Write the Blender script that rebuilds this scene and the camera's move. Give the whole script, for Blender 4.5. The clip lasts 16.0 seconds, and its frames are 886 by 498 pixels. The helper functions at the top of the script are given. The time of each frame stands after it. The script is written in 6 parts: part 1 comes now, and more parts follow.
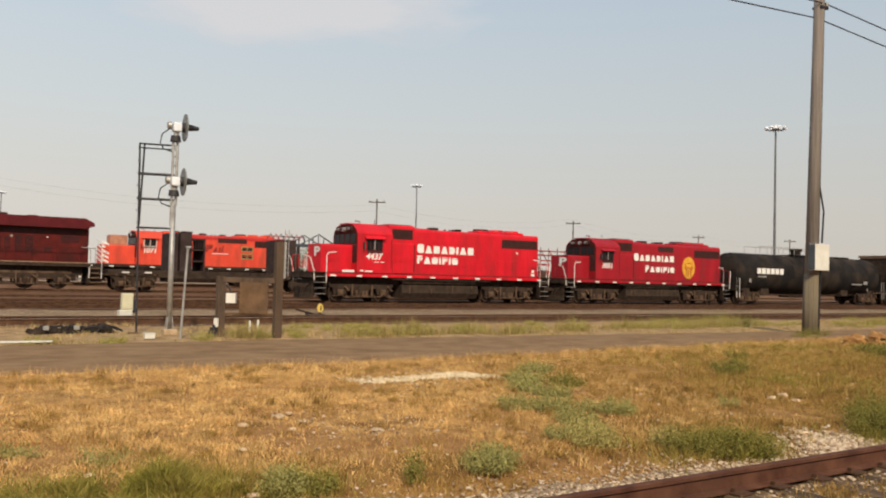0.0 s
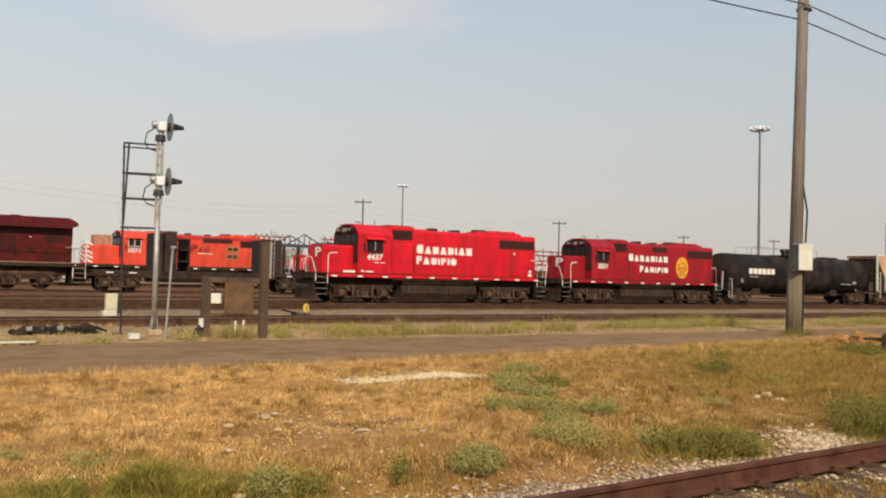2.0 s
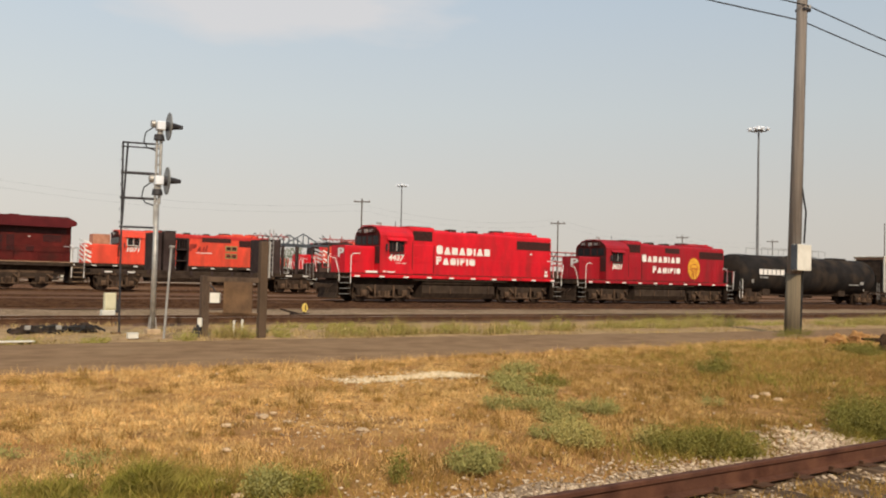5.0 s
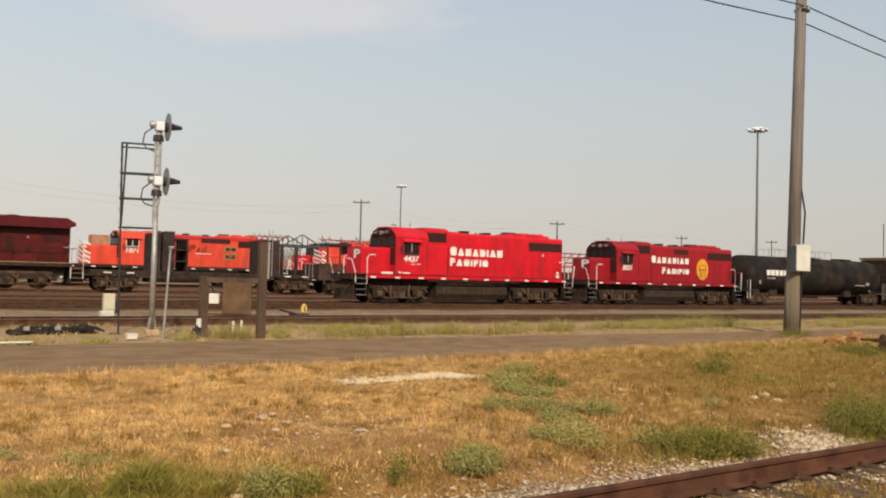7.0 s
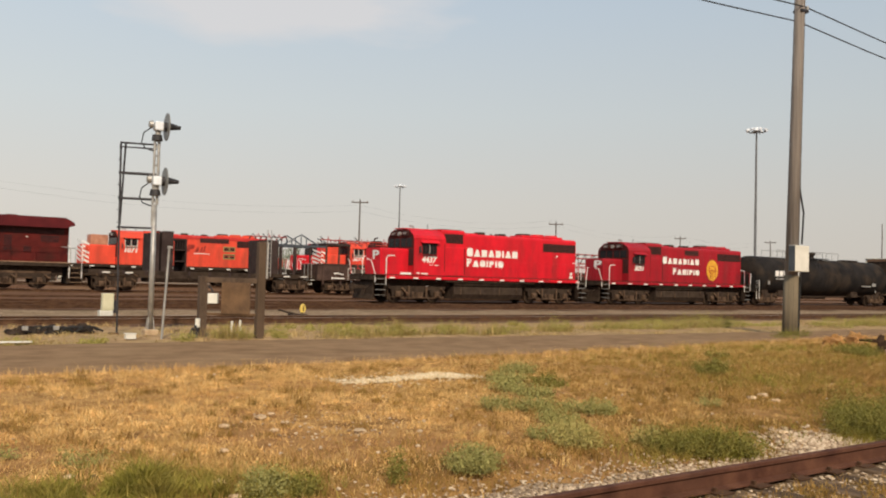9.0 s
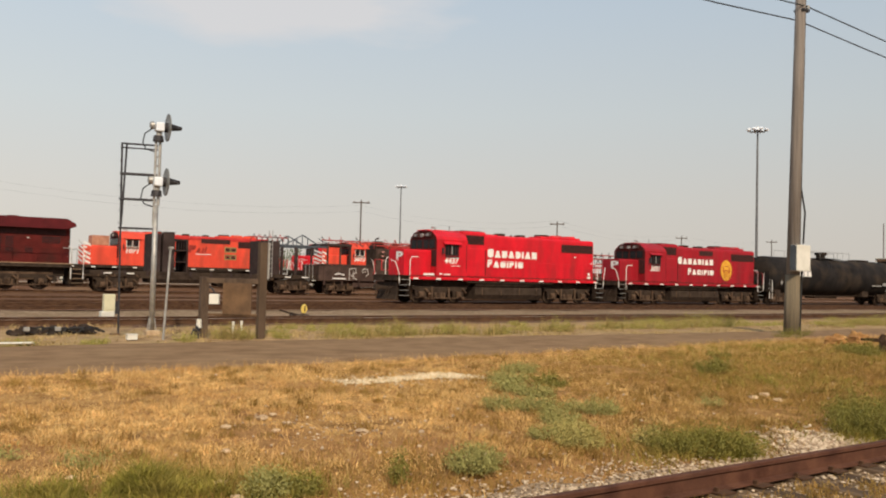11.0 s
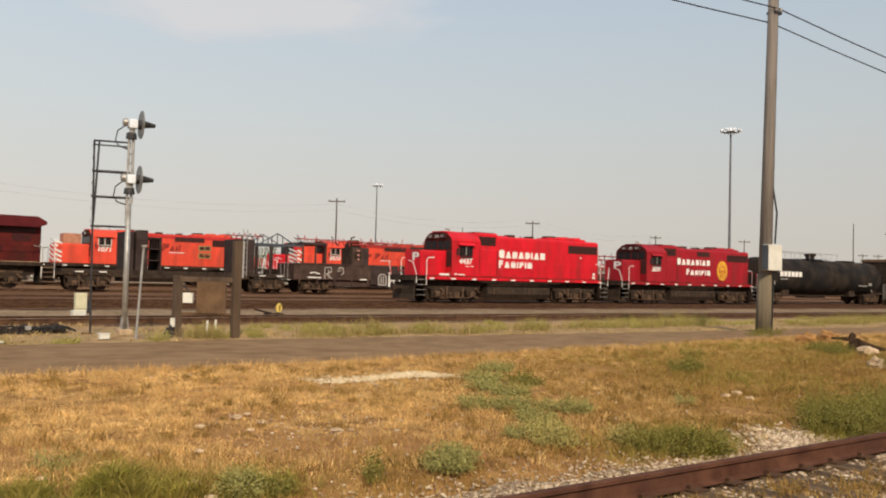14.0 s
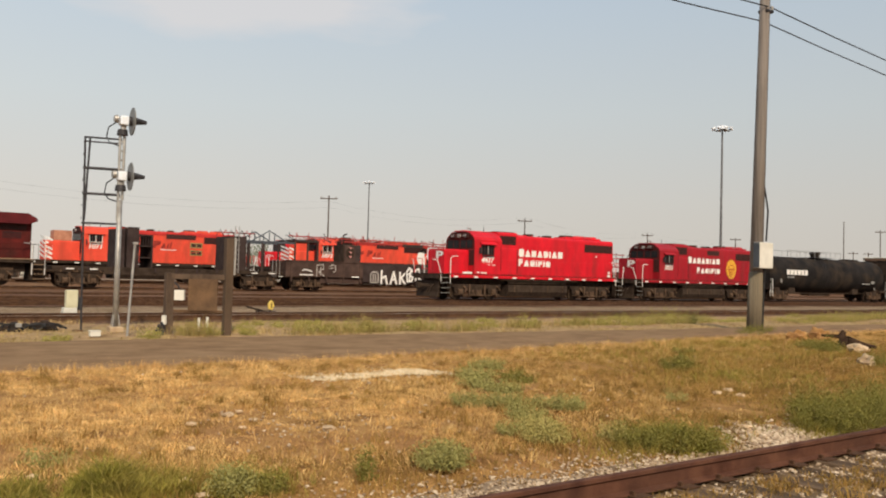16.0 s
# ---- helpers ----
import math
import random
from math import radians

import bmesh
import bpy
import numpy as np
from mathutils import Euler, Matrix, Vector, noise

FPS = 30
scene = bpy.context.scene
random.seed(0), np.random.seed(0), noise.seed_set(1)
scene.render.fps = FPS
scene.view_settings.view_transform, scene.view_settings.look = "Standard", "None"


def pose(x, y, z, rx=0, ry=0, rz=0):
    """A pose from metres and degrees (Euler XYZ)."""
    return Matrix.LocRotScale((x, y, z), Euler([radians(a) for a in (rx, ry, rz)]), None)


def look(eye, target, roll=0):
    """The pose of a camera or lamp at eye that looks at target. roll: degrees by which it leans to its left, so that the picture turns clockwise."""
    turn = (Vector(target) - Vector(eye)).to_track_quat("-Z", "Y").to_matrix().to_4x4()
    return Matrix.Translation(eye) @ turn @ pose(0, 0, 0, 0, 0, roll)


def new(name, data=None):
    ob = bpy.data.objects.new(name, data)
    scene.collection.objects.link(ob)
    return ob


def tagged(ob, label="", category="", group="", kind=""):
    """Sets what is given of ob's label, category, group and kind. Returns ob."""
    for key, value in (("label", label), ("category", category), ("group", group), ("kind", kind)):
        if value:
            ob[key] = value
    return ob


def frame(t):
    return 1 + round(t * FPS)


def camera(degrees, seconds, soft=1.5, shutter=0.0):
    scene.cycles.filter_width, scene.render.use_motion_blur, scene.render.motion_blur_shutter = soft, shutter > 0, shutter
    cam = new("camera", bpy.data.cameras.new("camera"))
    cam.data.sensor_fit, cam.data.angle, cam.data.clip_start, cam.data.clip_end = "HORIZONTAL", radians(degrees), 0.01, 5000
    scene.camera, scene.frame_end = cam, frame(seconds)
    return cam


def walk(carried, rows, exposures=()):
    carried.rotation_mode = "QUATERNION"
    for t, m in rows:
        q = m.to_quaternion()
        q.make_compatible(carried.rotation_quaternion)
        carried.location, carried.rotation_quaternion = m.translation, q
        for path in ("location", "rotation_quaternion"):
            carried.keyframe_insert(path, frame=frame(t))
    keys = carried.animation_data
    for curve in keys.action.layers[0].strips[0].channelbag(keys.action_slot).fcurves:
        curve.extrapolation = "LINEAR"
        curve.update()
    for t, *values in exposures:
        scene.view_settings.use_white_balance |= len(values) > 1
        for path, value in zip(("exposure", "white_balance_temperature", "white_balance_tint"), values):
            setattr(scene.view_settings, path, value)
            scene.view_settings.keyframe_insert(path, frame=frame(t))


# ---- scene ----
from collections import defaultdict

EYE = (0.0, 0.0, 1.5)


def aim(yaw, pitch, roll):
    a, b = radians(yaw), radians(pitch)
    way = Vector((math.sin(a) * math.cos(b), math.cos(a) * math.cos(b), math.sin(b)))
    return look(EYE, Vector(EYE) + way * 50, roll)


cam = camera(55.07, 16.0, soft=2.0)
walk(cam, [
    (0.0, aim(33.22, 1.96, 1.41)),
    (0.3, aim(33.23, 1.97, 1.41)),
    (0.5, aim(33.48, 1.98, 1.42)),
    (0.8, aim(33.50, 2.02, 1.45)),
    (1.0, aim(33.95, 2.06, 1.49)),
    (1.2, aim(34.26, 2.02, 1.48)),
    (1.5, aim(34.25, 1.95, 1.47)),
    (2.0, aim(34.15, 1.98, 1.38)),
    (2.5, aim(34.13, 1.98, 1.40)),
    (3.0, aim(34.05, 1.87, 1.44)),
    (3.5, aim(34.01, 1.91, 1.41)),
    (4.0, aim(34.11, 1.92, 1.43)),
    (6.5, aim(34.27, 2.01, 1.46)),
    (7.0, aim(34.28, 2.01, 1.44)),
    (7.5, aim(34.33, 2.02, 1.41)),
    (8.0, aim(34.39, 2.01, 1.44)),
    (8.5, aim(34.47, 2.02, 1.49)),
    (9.0, aim(34.36, 2.02, 1.50)),
    (11.5, aim(34.28, 2.03, 1.38)),
    (12.0, aim(34.33, 2.05, 1.37)),
    (12.5, aim(34.61, 2.11, 1.40)),
    (12.7, aim(34.68, 2.12, 1.42)),
    (12.8, aim(35.66, 2.02, 1.45)),
    (12.9, aim(35.88, 2.10, 1.46)),
    (13.0, aim(35.87, 2.01, 1.46)),
    (13.5, aim(35.98, 2.04, 1.42)),
    (14.0, aim(35.91, 2.00, 1.46)),
    (14.5, aim(35.81, 1.96, 1.47)),
    (15.0, aim(35.87, 1.93, 1.46)),
    (15.5, aim(35.93, 1.94, 1.48)),
    (16.0, aim(36.44, 1.84, 1.50)),
])

# ---- world, sun ----
SUN_AZIMUTH, SUN_HEIGHT = 203.0, 37.0   # degrees from +y towards +x; degrees up


def build_world():
    world = bpy.data.worlds.new("sky")
    scene.world = world
    world.use_nodes = True
    nodes, links = world.node_tree.nodes, world.node_tree.links
    nodes.clear()
    out, back = nodes.new("ShaderNodeOutputWorld"), nodes.new("ShaderNodeBackground")
    sky = nodes.new("ShaderNodeTexSky")
    sky.sky_type, sky.sun_disc = "NISHITA", False
    sky.sun_elevation, sky.sun_rotation = radians(SUN_HEIGHT), radians(SUN_AZIMUTH)
    sky.air_density, sky.dust_density, sky.ozone_density = 1.0, 4.0, 1.0
    coord = nodes.new("ShaderNodeTexCoord")
    split = nodes.new("ShaderNodeSeparateXYZ")
    links.new(coord.outputs["Generated"], split.inputs[0])
    # haze: warm at the horizon, paler blue higher up
    tint = nodes.new("ShaderNodeValToRGB")
    stops = tint.color_ramp.elements
    stops[0].position, stops[0].color = 0.0, (0.675, 0.615, 0.540, 1)
    stops[1].position, stops[1].color = 0.40, (0.47, 0.57, 0.68, 1)
    stops.new(0.09).color = (0.662, 0.638, 0.588, 1)
    stops.new(0.19).color = (0.612, 0.652, 0.656, 1)
    stops.new(0.30).color = (0.538, 0.618, 0.688, 1)
    links.new(split.outputs["Z"], tint.inputs[0])
    lift = nodes.new("ShaderNodeVectorMath")
    lift.operation = "SCALE"
    links.new(tint.outputs[0], lift.inputs[0])
    # the haze is thinner towards +x
    across = nodes.new("ShaderNodeVectorMath")
    across.operation = "DOT_PRODUCT"
    across.inputs[1].default_value = (0.82, -0.57, 0.0)
    links.new(coord.outputs["Generated"], across.inputs[0])
    fade = nodes.new("ShaderNodeMath")
    fade.operation = "MULTIPLY_ADD"
    fade.inputs[1].default_value, fade.inputs[2].default_value = -1.5, 9.85
    links.new(across.outputs["Value"], fade.inputs[0])
    links.new(fade.outputs[0], lift.inputs["Scale"])
    ramp = nodes.new("ShaderNodeValToRGB")
    ramp.color_ramp.elements[0].position, ramp.color_ramp.elements[0].color = 0.36, (0.95, 0.95, 0.95, 1)
    ramp.color_ramp.elements[1].position, ramp.color_ramp.elements[1].color = 0.9, (0.55, 0.55, 0.55, 1)
    links.new(split.outputs["Z"], ramp.inputs[0])
    haze = nodes.new("ShaderNodeMixRGB")
    links.new(ramp.outputs[0], haze.inputs[0])
    links.new(sky.outputs[0], haze.inputs[1])
    links.new(lift.outputs[0], haze.inputs[2])
    # one thin cloud high over the yard, broken by noise
    away = nodes.new("ShaderNodeVectorMath")
    away.operation = "SUBTRACT"
    away.inputs[1].default_value = (0.372, 0.868, 0.312)
    links.new(coord.outputs["Generated"], away.inputs[0])
    turn = nodes.new("ShaderNodeMapping")
    turn.inputs["Rotation"].default_value = (0, 0, radians(23.2))
    links.new(away.outputs[0], turn.inputs[0])
    shape = nodes.new("ShaderNodeVectorMath")
    shape.operation = "MULTIPLY"
    shape.inputs[1].default_value = (4.6, 0.0, 17.0)
    links.new(turn.outputs[0], shape.inputs[0])
    reach = nodes.new("ShaderNodeVectorMath")
    reach.operation = "LENGTH"
    links.new(shape.outputs[0], reach.inputs[0])
    cloud = nodes.new("ShaderNodeTexNoise")
    cloud.inputs["Scale"].default_value, cloud.inputs["Detail"].default_value = 1.1, 6.0
    links.new(shape.outputs[0], cloud.inputs["Vector"])
    near = nodes.new("ShaderNodeMath")
    near.operation = "MULTIPLY_ADD"
    links.new(cloud.outputs[0], near.inputs[0])
    near.inputs[1].default_value = 1.6
    near.inputs[2].default_value = 0.15
    gap = nodes.new("ShaderNodeMath")
    gap.operation = "SUBTRACT"
    links.new(near.outputs[0], gap.inputs[0])
    links.new(reach.outputs["Value"], gap.inputs[1])
    band = nodes.new("ShaderNodeValToRGB")
    band.color_ramp.elements[0].position, band.color_ramp.elements[0].color = 0.0, (0, 0, 0, 1)
    band.color_ramp.elements[1].position, band.color_ramp.elements[1].color = 0.45, (0.75, 0.75, 0.75, 1)
    links.new(gap.outputs[0], band.inputs[0])
    mix = nodes.new("ShaderNodeMixRGB")
    mix.inputs[2].default_value = CLOUD
    links.new(band.outputs[0], mix.inputs[0])
    links.new(haze.outputs[0], mix.inputs[1])
    links.new(mix.outputs[0], back.inputs[0])
    back.inputs[1].default_value = 0.1
    links.new(back.outputs[0], out.inputs[0])


CLOUD = (7.1, 6.85, 6.8, 1)
build_world()
sun = new("sun", bpy.data.lights.new("sun", "SUN"))
sun.data.energy, sun.data.angle, sun.data.color = 3.7, radians(1.5), (1.0, 0.84, 0.63)
a, b = radians(SUN_AZIMUTH), radians(SUN_HEIGHT)
sun.matrix_world = look((math.sin(a) * math.cos(b) * 50, math.cos(a) * math.cos(b) * 50, math.sin(b) * 50), (0, 0, 0))
scene.view_settings.exposure = 0.0


# ---- materials ----
def surface(name, low, high, scale=6.0, rough=0.7, metal=0.0, bump=0.15, fine=60.0, dirt=None, dirt_amount=0.5, dirt_scale=1.2, vary=0.0, gloss=0.3, stretch=(1, 1, 1)):
    """A procedural surface: two tones at a large and a fine scale, stains on top, relief."""
    m = bpy.data.materials.new(name)
    m.use_nodes = True
    nodes, links = m.node_tree.nodes, m.node_tree.links
    shader = nodes["Principled BSDF"]
    coord = nodes.new("ShaderNodeTexCoord")
    place = nodes.new("ShaderNodeMapping")
    place.inputs["Scale"].default_value = stretch
    links.new(coord.outputs["Object"], place.inputs[0])
    coarse, grain = nodes.new("ShaderNodeTexNoise"), nodes.new("ShaderNodeTexNoise")
    coarse.inputs["Scale"].default_value, coarse.inputs["Detail"].default_value = scale, 5
    grain.inputs["Scale"].default_value, grain.inputs["Detail"].default_value = fine, 3
    for n in (coarse, grain):
        links.new(place.outputs[0], n.inputs["Vector"])
    add = nodes.new("ShaderNodeMath")
    add.operation = "MULTIPLY_ADD"
    links.new(grain.outputs[0], add.inputs[0])
    add.inputs[1].default_value = 0.4
    links.new(coarse.outputs[0], add.inputs[2])
    ramp = nodes.new("ShaderNodeValToRGB")
    ramp.color_ramp.elements[0].position, ramp.color_ramp.elements[0].color = 0.5, (*low, 1)
    ramp.color_ramp.elements[1].position, ramp.color_ramp.elements[1].color = 0.9, (*high, 1)
    links.new(add.outputs[0], ramp.inputs[0])
    colour = ramp.outputs[0]
    if dirt:
        spots, cut, mix = nodes.new("ShaderNodeTexNoise"), nodes.new("ShaderNodeValToRGB"), nodes.new("ShaderNodeMixRGB")
        spots.inputs["Scale"].default_value, spots.inputs["Detail"].default_value = dirt_scale, 8
        links.new(place.outputs[0], spots.inputs["Vector"])
        cut.color_ramp.elements[0].position, cut.color_ramp.elements[1].position = 0.45, 0.75
        cut.color_ramp.elements[1].color = (dirt_amount,) * 3 + (1,)
        links.new(spots.outputs[0], cut.inputs[0])
        links.new(cut.outputs[0], mix.inputs[0])
        links.new(colour, mix.inputs[1])
        mix.inputs[2].default_value = (*dirt, 1)
        colour = mix.outputs[0]
    if vary:
        info, hue = nodes.new("ShaderNodeObjectInfo"), nodes.new("ShaderNodeHueSaturation")
        span = nodes.new("ShaderNodeMapRange")
        links.new(info.outputs["Random"], span.inputs[0])
        span.inputs[3].default_value, span.inputs[4].default_value = 1 - vary, 1 + vary
        links.new(span.outputs[0], hue.inputs["Value"])
        links.new(colour, hue.inputs["Color"])
        colour = hue.outputs[0]
    links.new(colour, shader.inputs["Base Color"])
    shader.inputs["Roughness"].default_value, shader.inputs["Metallic"].default_value = rough, metal
    shader.inputs["Specular IOR Level"].default_value = gloss
    if bump:
        relief = nodes.new("ShaderNodeBump")
        relief.inputs["Strength"].default_value, relief.inputs["Distance"].default_value = bump, 0.02
        links.new(add.outputs[0], relief.inputs["Height"])
        links.new(relief.outputs[0], shader.inputs["Normal"])
    return m


def blades(name, tones, rough=0.85, patch=None, scale=0.5, amount=0.8):
    """Leaf or grass colour that differs from blade to blade, and from patch to patch of ground."""
    m = bpy.data.materials.new(name)
    m.use_nodes = True
    nodes, links = m.node_tree.nodes, m.node_tree.links
    shader = nodes["Principled BSDF"]
    geo, ramp = nodes.new("ShaderNodeNewGeometry"), nodes.new("ShaderNodeValToRGB")
    ramp.color_ramp.elements[0].color, ramp.color_ramp.elements[1].color = (*tones[0], 1), (*tones[-1], 1)
    for i, tone in enumerate(tones[1:-1]):
        ramp.color_ramp.elements.new((i + 1) / (len(tones) - 1)).color = (*tone, 1)
    links.new(geo.outputs["Random Per Island"], ramp.inputs[0])
    colour = ramp.outputs[0]
    if patch:
        coord, spots, cut, mix = nodes.new("ShaderNodeTexCoord"), nodes.new("ShaderNodeTexNoise"), nodes.new("ShaderNodeValToRGB"), nodes.new("ShaderNodeMixRGB")
        links.new(coord.outputs["Object"], spots.inputs["Vector"])
        spots.inputs["Scale"].default_value, spots.inputs["Detail"].default_value = scale, 5
        cut.color_ramp.elements[0].position, cut.color_ramp.elements[1].position = 0.42, 0.68
        cut.color_ramp.elements[1].color = (amount,) * 3 + (1,)
        links.new(spots.outputs[0], cut.inputs[0])
        links.new(cut.outputs[0], mix.inputs[0])
        links.new(colour, mix.inputs[1])
        mix.inputs[2].default_value = (*patch, 1)
        colour = mix.outputs[0]
    if patch:
        clumps, span, tone = nodes.new("ShaderNodeTexNoise"), nodes.new("ShaderNodeMapRange"), nodes.new("ShaderNodeHueSaturation")
        links.new(coord.outputs["Object"], clumps.inputs["Vector"])
        clumps.inputs["Scale"].default_value, clumps.inputs["Detail"].default_value = scale * 6, 6
        span.inputs[1].default_value, span.inputs[2].default_value = 0.3, 0.7
        span.inputs[3].default_value, span.inputs[4].default_value = 0.55, 1.42
        links.new(clumps.outputs[0], span.inputs[0])
        links.new(span.outputs[0], tone.inputs["Value"])
        links.new(colour, tone.inputs["Color"])
        colour = tone.outputs[0]
    links.new(colour, shader.inputs["Base Color"])
    shader.inputs["Roughness"].default_value = rough
    shader.inputs["Specular IOR Level"].default_value = 0.2
    return m


RED = surface("red_paint", (0.52, 0.006, 0.016), (0.72, 0.010, 0.024), 1.3, 0.5, 0, 0.06, 14, dirt=(0.27, 0.022, 0.022), dirt_amount=0.6, dirt_scale=1.6, stretch=(1, 1, 0.35))
RED_DULL = surface("dull_red_paint", (0.28, 0.006, 0.014), (0.38, 0.009, 0.019), 1.5, 0.55, 0, 0.03, 30, dirt=(0.2, 0.02, 0.022), dirt_amount=0.65, dirt_scale=1.6, stretch=(1, 1, 0.35))
MAROON = surface("maroon_paint", (0.070, 0.009, 0.008), (0.130, 0.016, 0.013), 1.2, 0.7, 0, 0.05, 30, dirt=(0.030, 0.012, 0.009), dirt_amount=0.9, dirt_scale=0.9, gloss=0.15)
ORANGE = surface("faded_orange_paint", (0.64, 0.058, 0.030), (0.82, 0.088, 0.045), 1.3, 0.65, 0, 0.05, 14, dirt=(0.36, 0.06, 0.032), dirt_amount=0.7, dirt_scale=1.5, stretch=(1, 1, 0.35))
UNDERFRAME = surface("grimy_black_steel", (0.026, 0.018, 0.014), (0.060, 0.042, 0.032), 3, 0.95, 0.0, 0.2, 40, dirt=(0.065, 0.045, 0.03), dirt_amount=0.6, gloss=0.1)
TRUCK = surface("dusty_truck_steel", (0.034, 0.021, 0.015), (0.115, 0.074, 0.050), 4, 0.95, 0.0, 0.25, 40, dirt=(0.19, 0.12, 0.078), dirt_amount=0.75, gloss=0.1)
TANK_BLACK = surface("black_tank_paint", (0.013, 0.0115, 0.0115), (0.026, 0.023, 0.022), 1.0, 0.8, 0, 0.03, 25, dirt=(0.070, 0.050, 0.034), dirt_amount=0.7, dirt_scale=0.8, gloss=0.06)
WHITE = surface("white_marking", (0.72, 0.70, 0.66), (0.85, 0.83, 0.80), 6, 0.6, 0, 0.0, 40, dirt=(0.6, 0.5, 0.45), dirt_amount=0.3)
YELLOW = surface("yellow_marking", (0.60, 0.27, 0.022), (0.78, 0.43, 0.05), 4, 0.5, 0, 0.02, 40)
GRILLE = surface("dark_grille", (0.026, 0.010, 0.009), (0.075, 0.022, 0.019), 8, 0.7, 0.1, 0.1, 80)
GLASS = surface("dark_cab_glass", (0.008, 0.008, 0.009), (0.018, 0.018, 0.02), 3, 0.25, 0, 0.0, 30, gloss=0.15)
RAIL = surface("rusty_rail", (0.058, 0.028, 0.015), (0.13, 0.068, 0.037), 5, 0.85, 0.0, 0.2, 70, dirt=(0.03, 0.017, 0.013), dirt_amount=0.5, gloss=0.2)
NEAR_RAIL = surface("thick_red_brown_rust", (0.062, 0.023, 0.014), (0.135, 0.058, 0.034), 5, 0.85, 0.0, 0.25, 70, dirt=(0.03, 0.017, 0.013), dirt_amount=0.5, gloss=0.2)
RAIL_TOP = surface("worn_rail_head", (0.30, 0.25, 0.20), (0.48, 0.41, 0.34), 3, 0.6, 0.1, 0.05, 60)
SLEEPER = surface("weathered_sleeper", (0.060, 0.038, 0.025), (0.16, 0.108, 0.068), 6, 0.95, 0, 0.4, 60, vary=0.3, gloss=0.1, stretch=(1, 0.15, 1))
BALLAST = surface("grey_ballast", (0.14, 0.092, 0.054), (0.39, 0.28, 0.18), 5, 0.95, 0, 0.9, 16, dirt=(0.15, 0.10, 0.05), dirt_amount=0.8, dirt_scale=0.5, gloss=0.05)
BALLAST_DARK = surface("oily_brown_ballast", (0.074, 0.038, 0.024), (0.190, 0.106, 0.066), 7, 0.95, 0, 0.9, 40, dirt=(0.26, 0.172, 0.11), dirt_amount=0.5, dirt_scale=0.22, gloss=0.05)
ROAD = surface("packed_dirt_road", (0.180, 0.108, 0.058), (0.285, 0.180, 0.100), 2.2, 0.95, 0, 0.6, 26, dirt=(0.31, 0.205, 0.115), dirt_amount=0.5, dirt_scale=0.9, gloss=0.05, stretch=(0.7, 1, 1))
SOIL = surface("dry_soil_and_thatch", (0.19, 0.095, 0.036), (0.48, 0.28, 0.105), 3.0, 0.95, 0, 0.9, 34, dirt=(0.27, 0.13, 0.06), dirt_amount=0.8, dirt_scale=0.7, gloss=0.03)
STONE = surface("pale_crushed_stone", (0.42, 0.29, 0.17), (0.68, 0.51, 0.33), 7, 0.9, 0, 0.3, 40, vary=0.25)
STEEL = surface("galvanised_steel", (0.30, 0.29, 0.275), (0.48, 0.465, 0.44), 6, 0.5, 0.5, 0.05, 50, dirt=(0.2, 0.17, 0.14), dirt_amount=0.4)
DARK_STEEL = surface("dark_painted_steel", (0.025, 0.024, 0.027), (0.06, 0.056, 0.06), 6, 0.6, 0.3, 0.05, 50)
RUST = surface("rusted_brown_steel", (0.075, 0.045, 0.027), (0.18, 0.108, 0.06), 3, 0.85, 0.2, 0.15, 40, dirt=(0.22, 0.12, 0.05), dirt_amount=0.5)
BROWN_CAR = surface("grimy_brown_wagon_paint", (0.056, 0.035, 0.030), (0.105, 0.066, 0.054), 1.5, 0.9, 0, 0.08, 30, dirt=(0.03, 0.021, 0.018), dirt_amount=0.7, gloss=0.1)
POLE_WOOD = surface("weathered_pole_wood", (0.135, 0.115, 0.100), (0.245, 0.210, 0.182), 5, 0.9, 0, 0.4, 50, dirt=(0.07, 0.056, 0.048), dirt_amount=0.5, stretch=(3, 3, 0.12))
BUTT_WOOD = surface("tan_pole_butt_wood", (0.115, 0.092, 0.062), (0.22, 0.175, 0.115), 4, 0.9, 0, 0.4, 50, dirt=(0.06, 0.05, 0.034), dirt_amount=0.5, stretch=(3, 3, 0.12))
LAMP_WHITE = surface("cool_white_enamel", (0.72, 0.76, 0.82), (0.84, 0.88, 0.93), 4, 0.4, 0, 0.0, 40)
MAST_GREY = surface("grey_mast_steel", (0.105, 0.105, 0.11), (0.17, 0.17, 0.175), 3, 0.6, 0.2, 0.02, 40)
FAR_WOOD = surface("dark_distant_pole_wood", (0.075, 0.060, 0.050), (0.13, 0.105, 0.088), 4, 0.9, 0, 0.2, 40)
BOX_WHITE = surface("aged_white_enamel", (0.62, 0.60, 0.53), (0.75, 0.73, 0.66), 3, 0.55, 0, 0.03, 40, dirt=(0.4, 0.36, 0.28), dirt_amount=0.3)
WIRE = surface("black_cable", (0.015, 0.015, 0.016), (0.03, 0.03, 0.03), 10, 0.6)
GRASS = blades("dry_golden_grass", [(0.62, 0.370, 0.135), (0.74, 0.478, 0.188), (0.82, 0.57, 0.25), (0.67, 0.405, 0.15), (0.58, 0.34, 0.115)], patch=(0.50, 0.275, 0.095), scale=0.7, amount=0.75)
GREEN_GRASS = blades("olive_green_grass", [(0.15, 0.145, 0.018), (0.22, 0.20, 0.028), (0.36, 0.28, 0.07), (0.18, 0.175, 0.022), (0.28, 0.24, 0.045)], patch=(0.28, 0.19, 0.05), scale=1.2, amount=0.7)
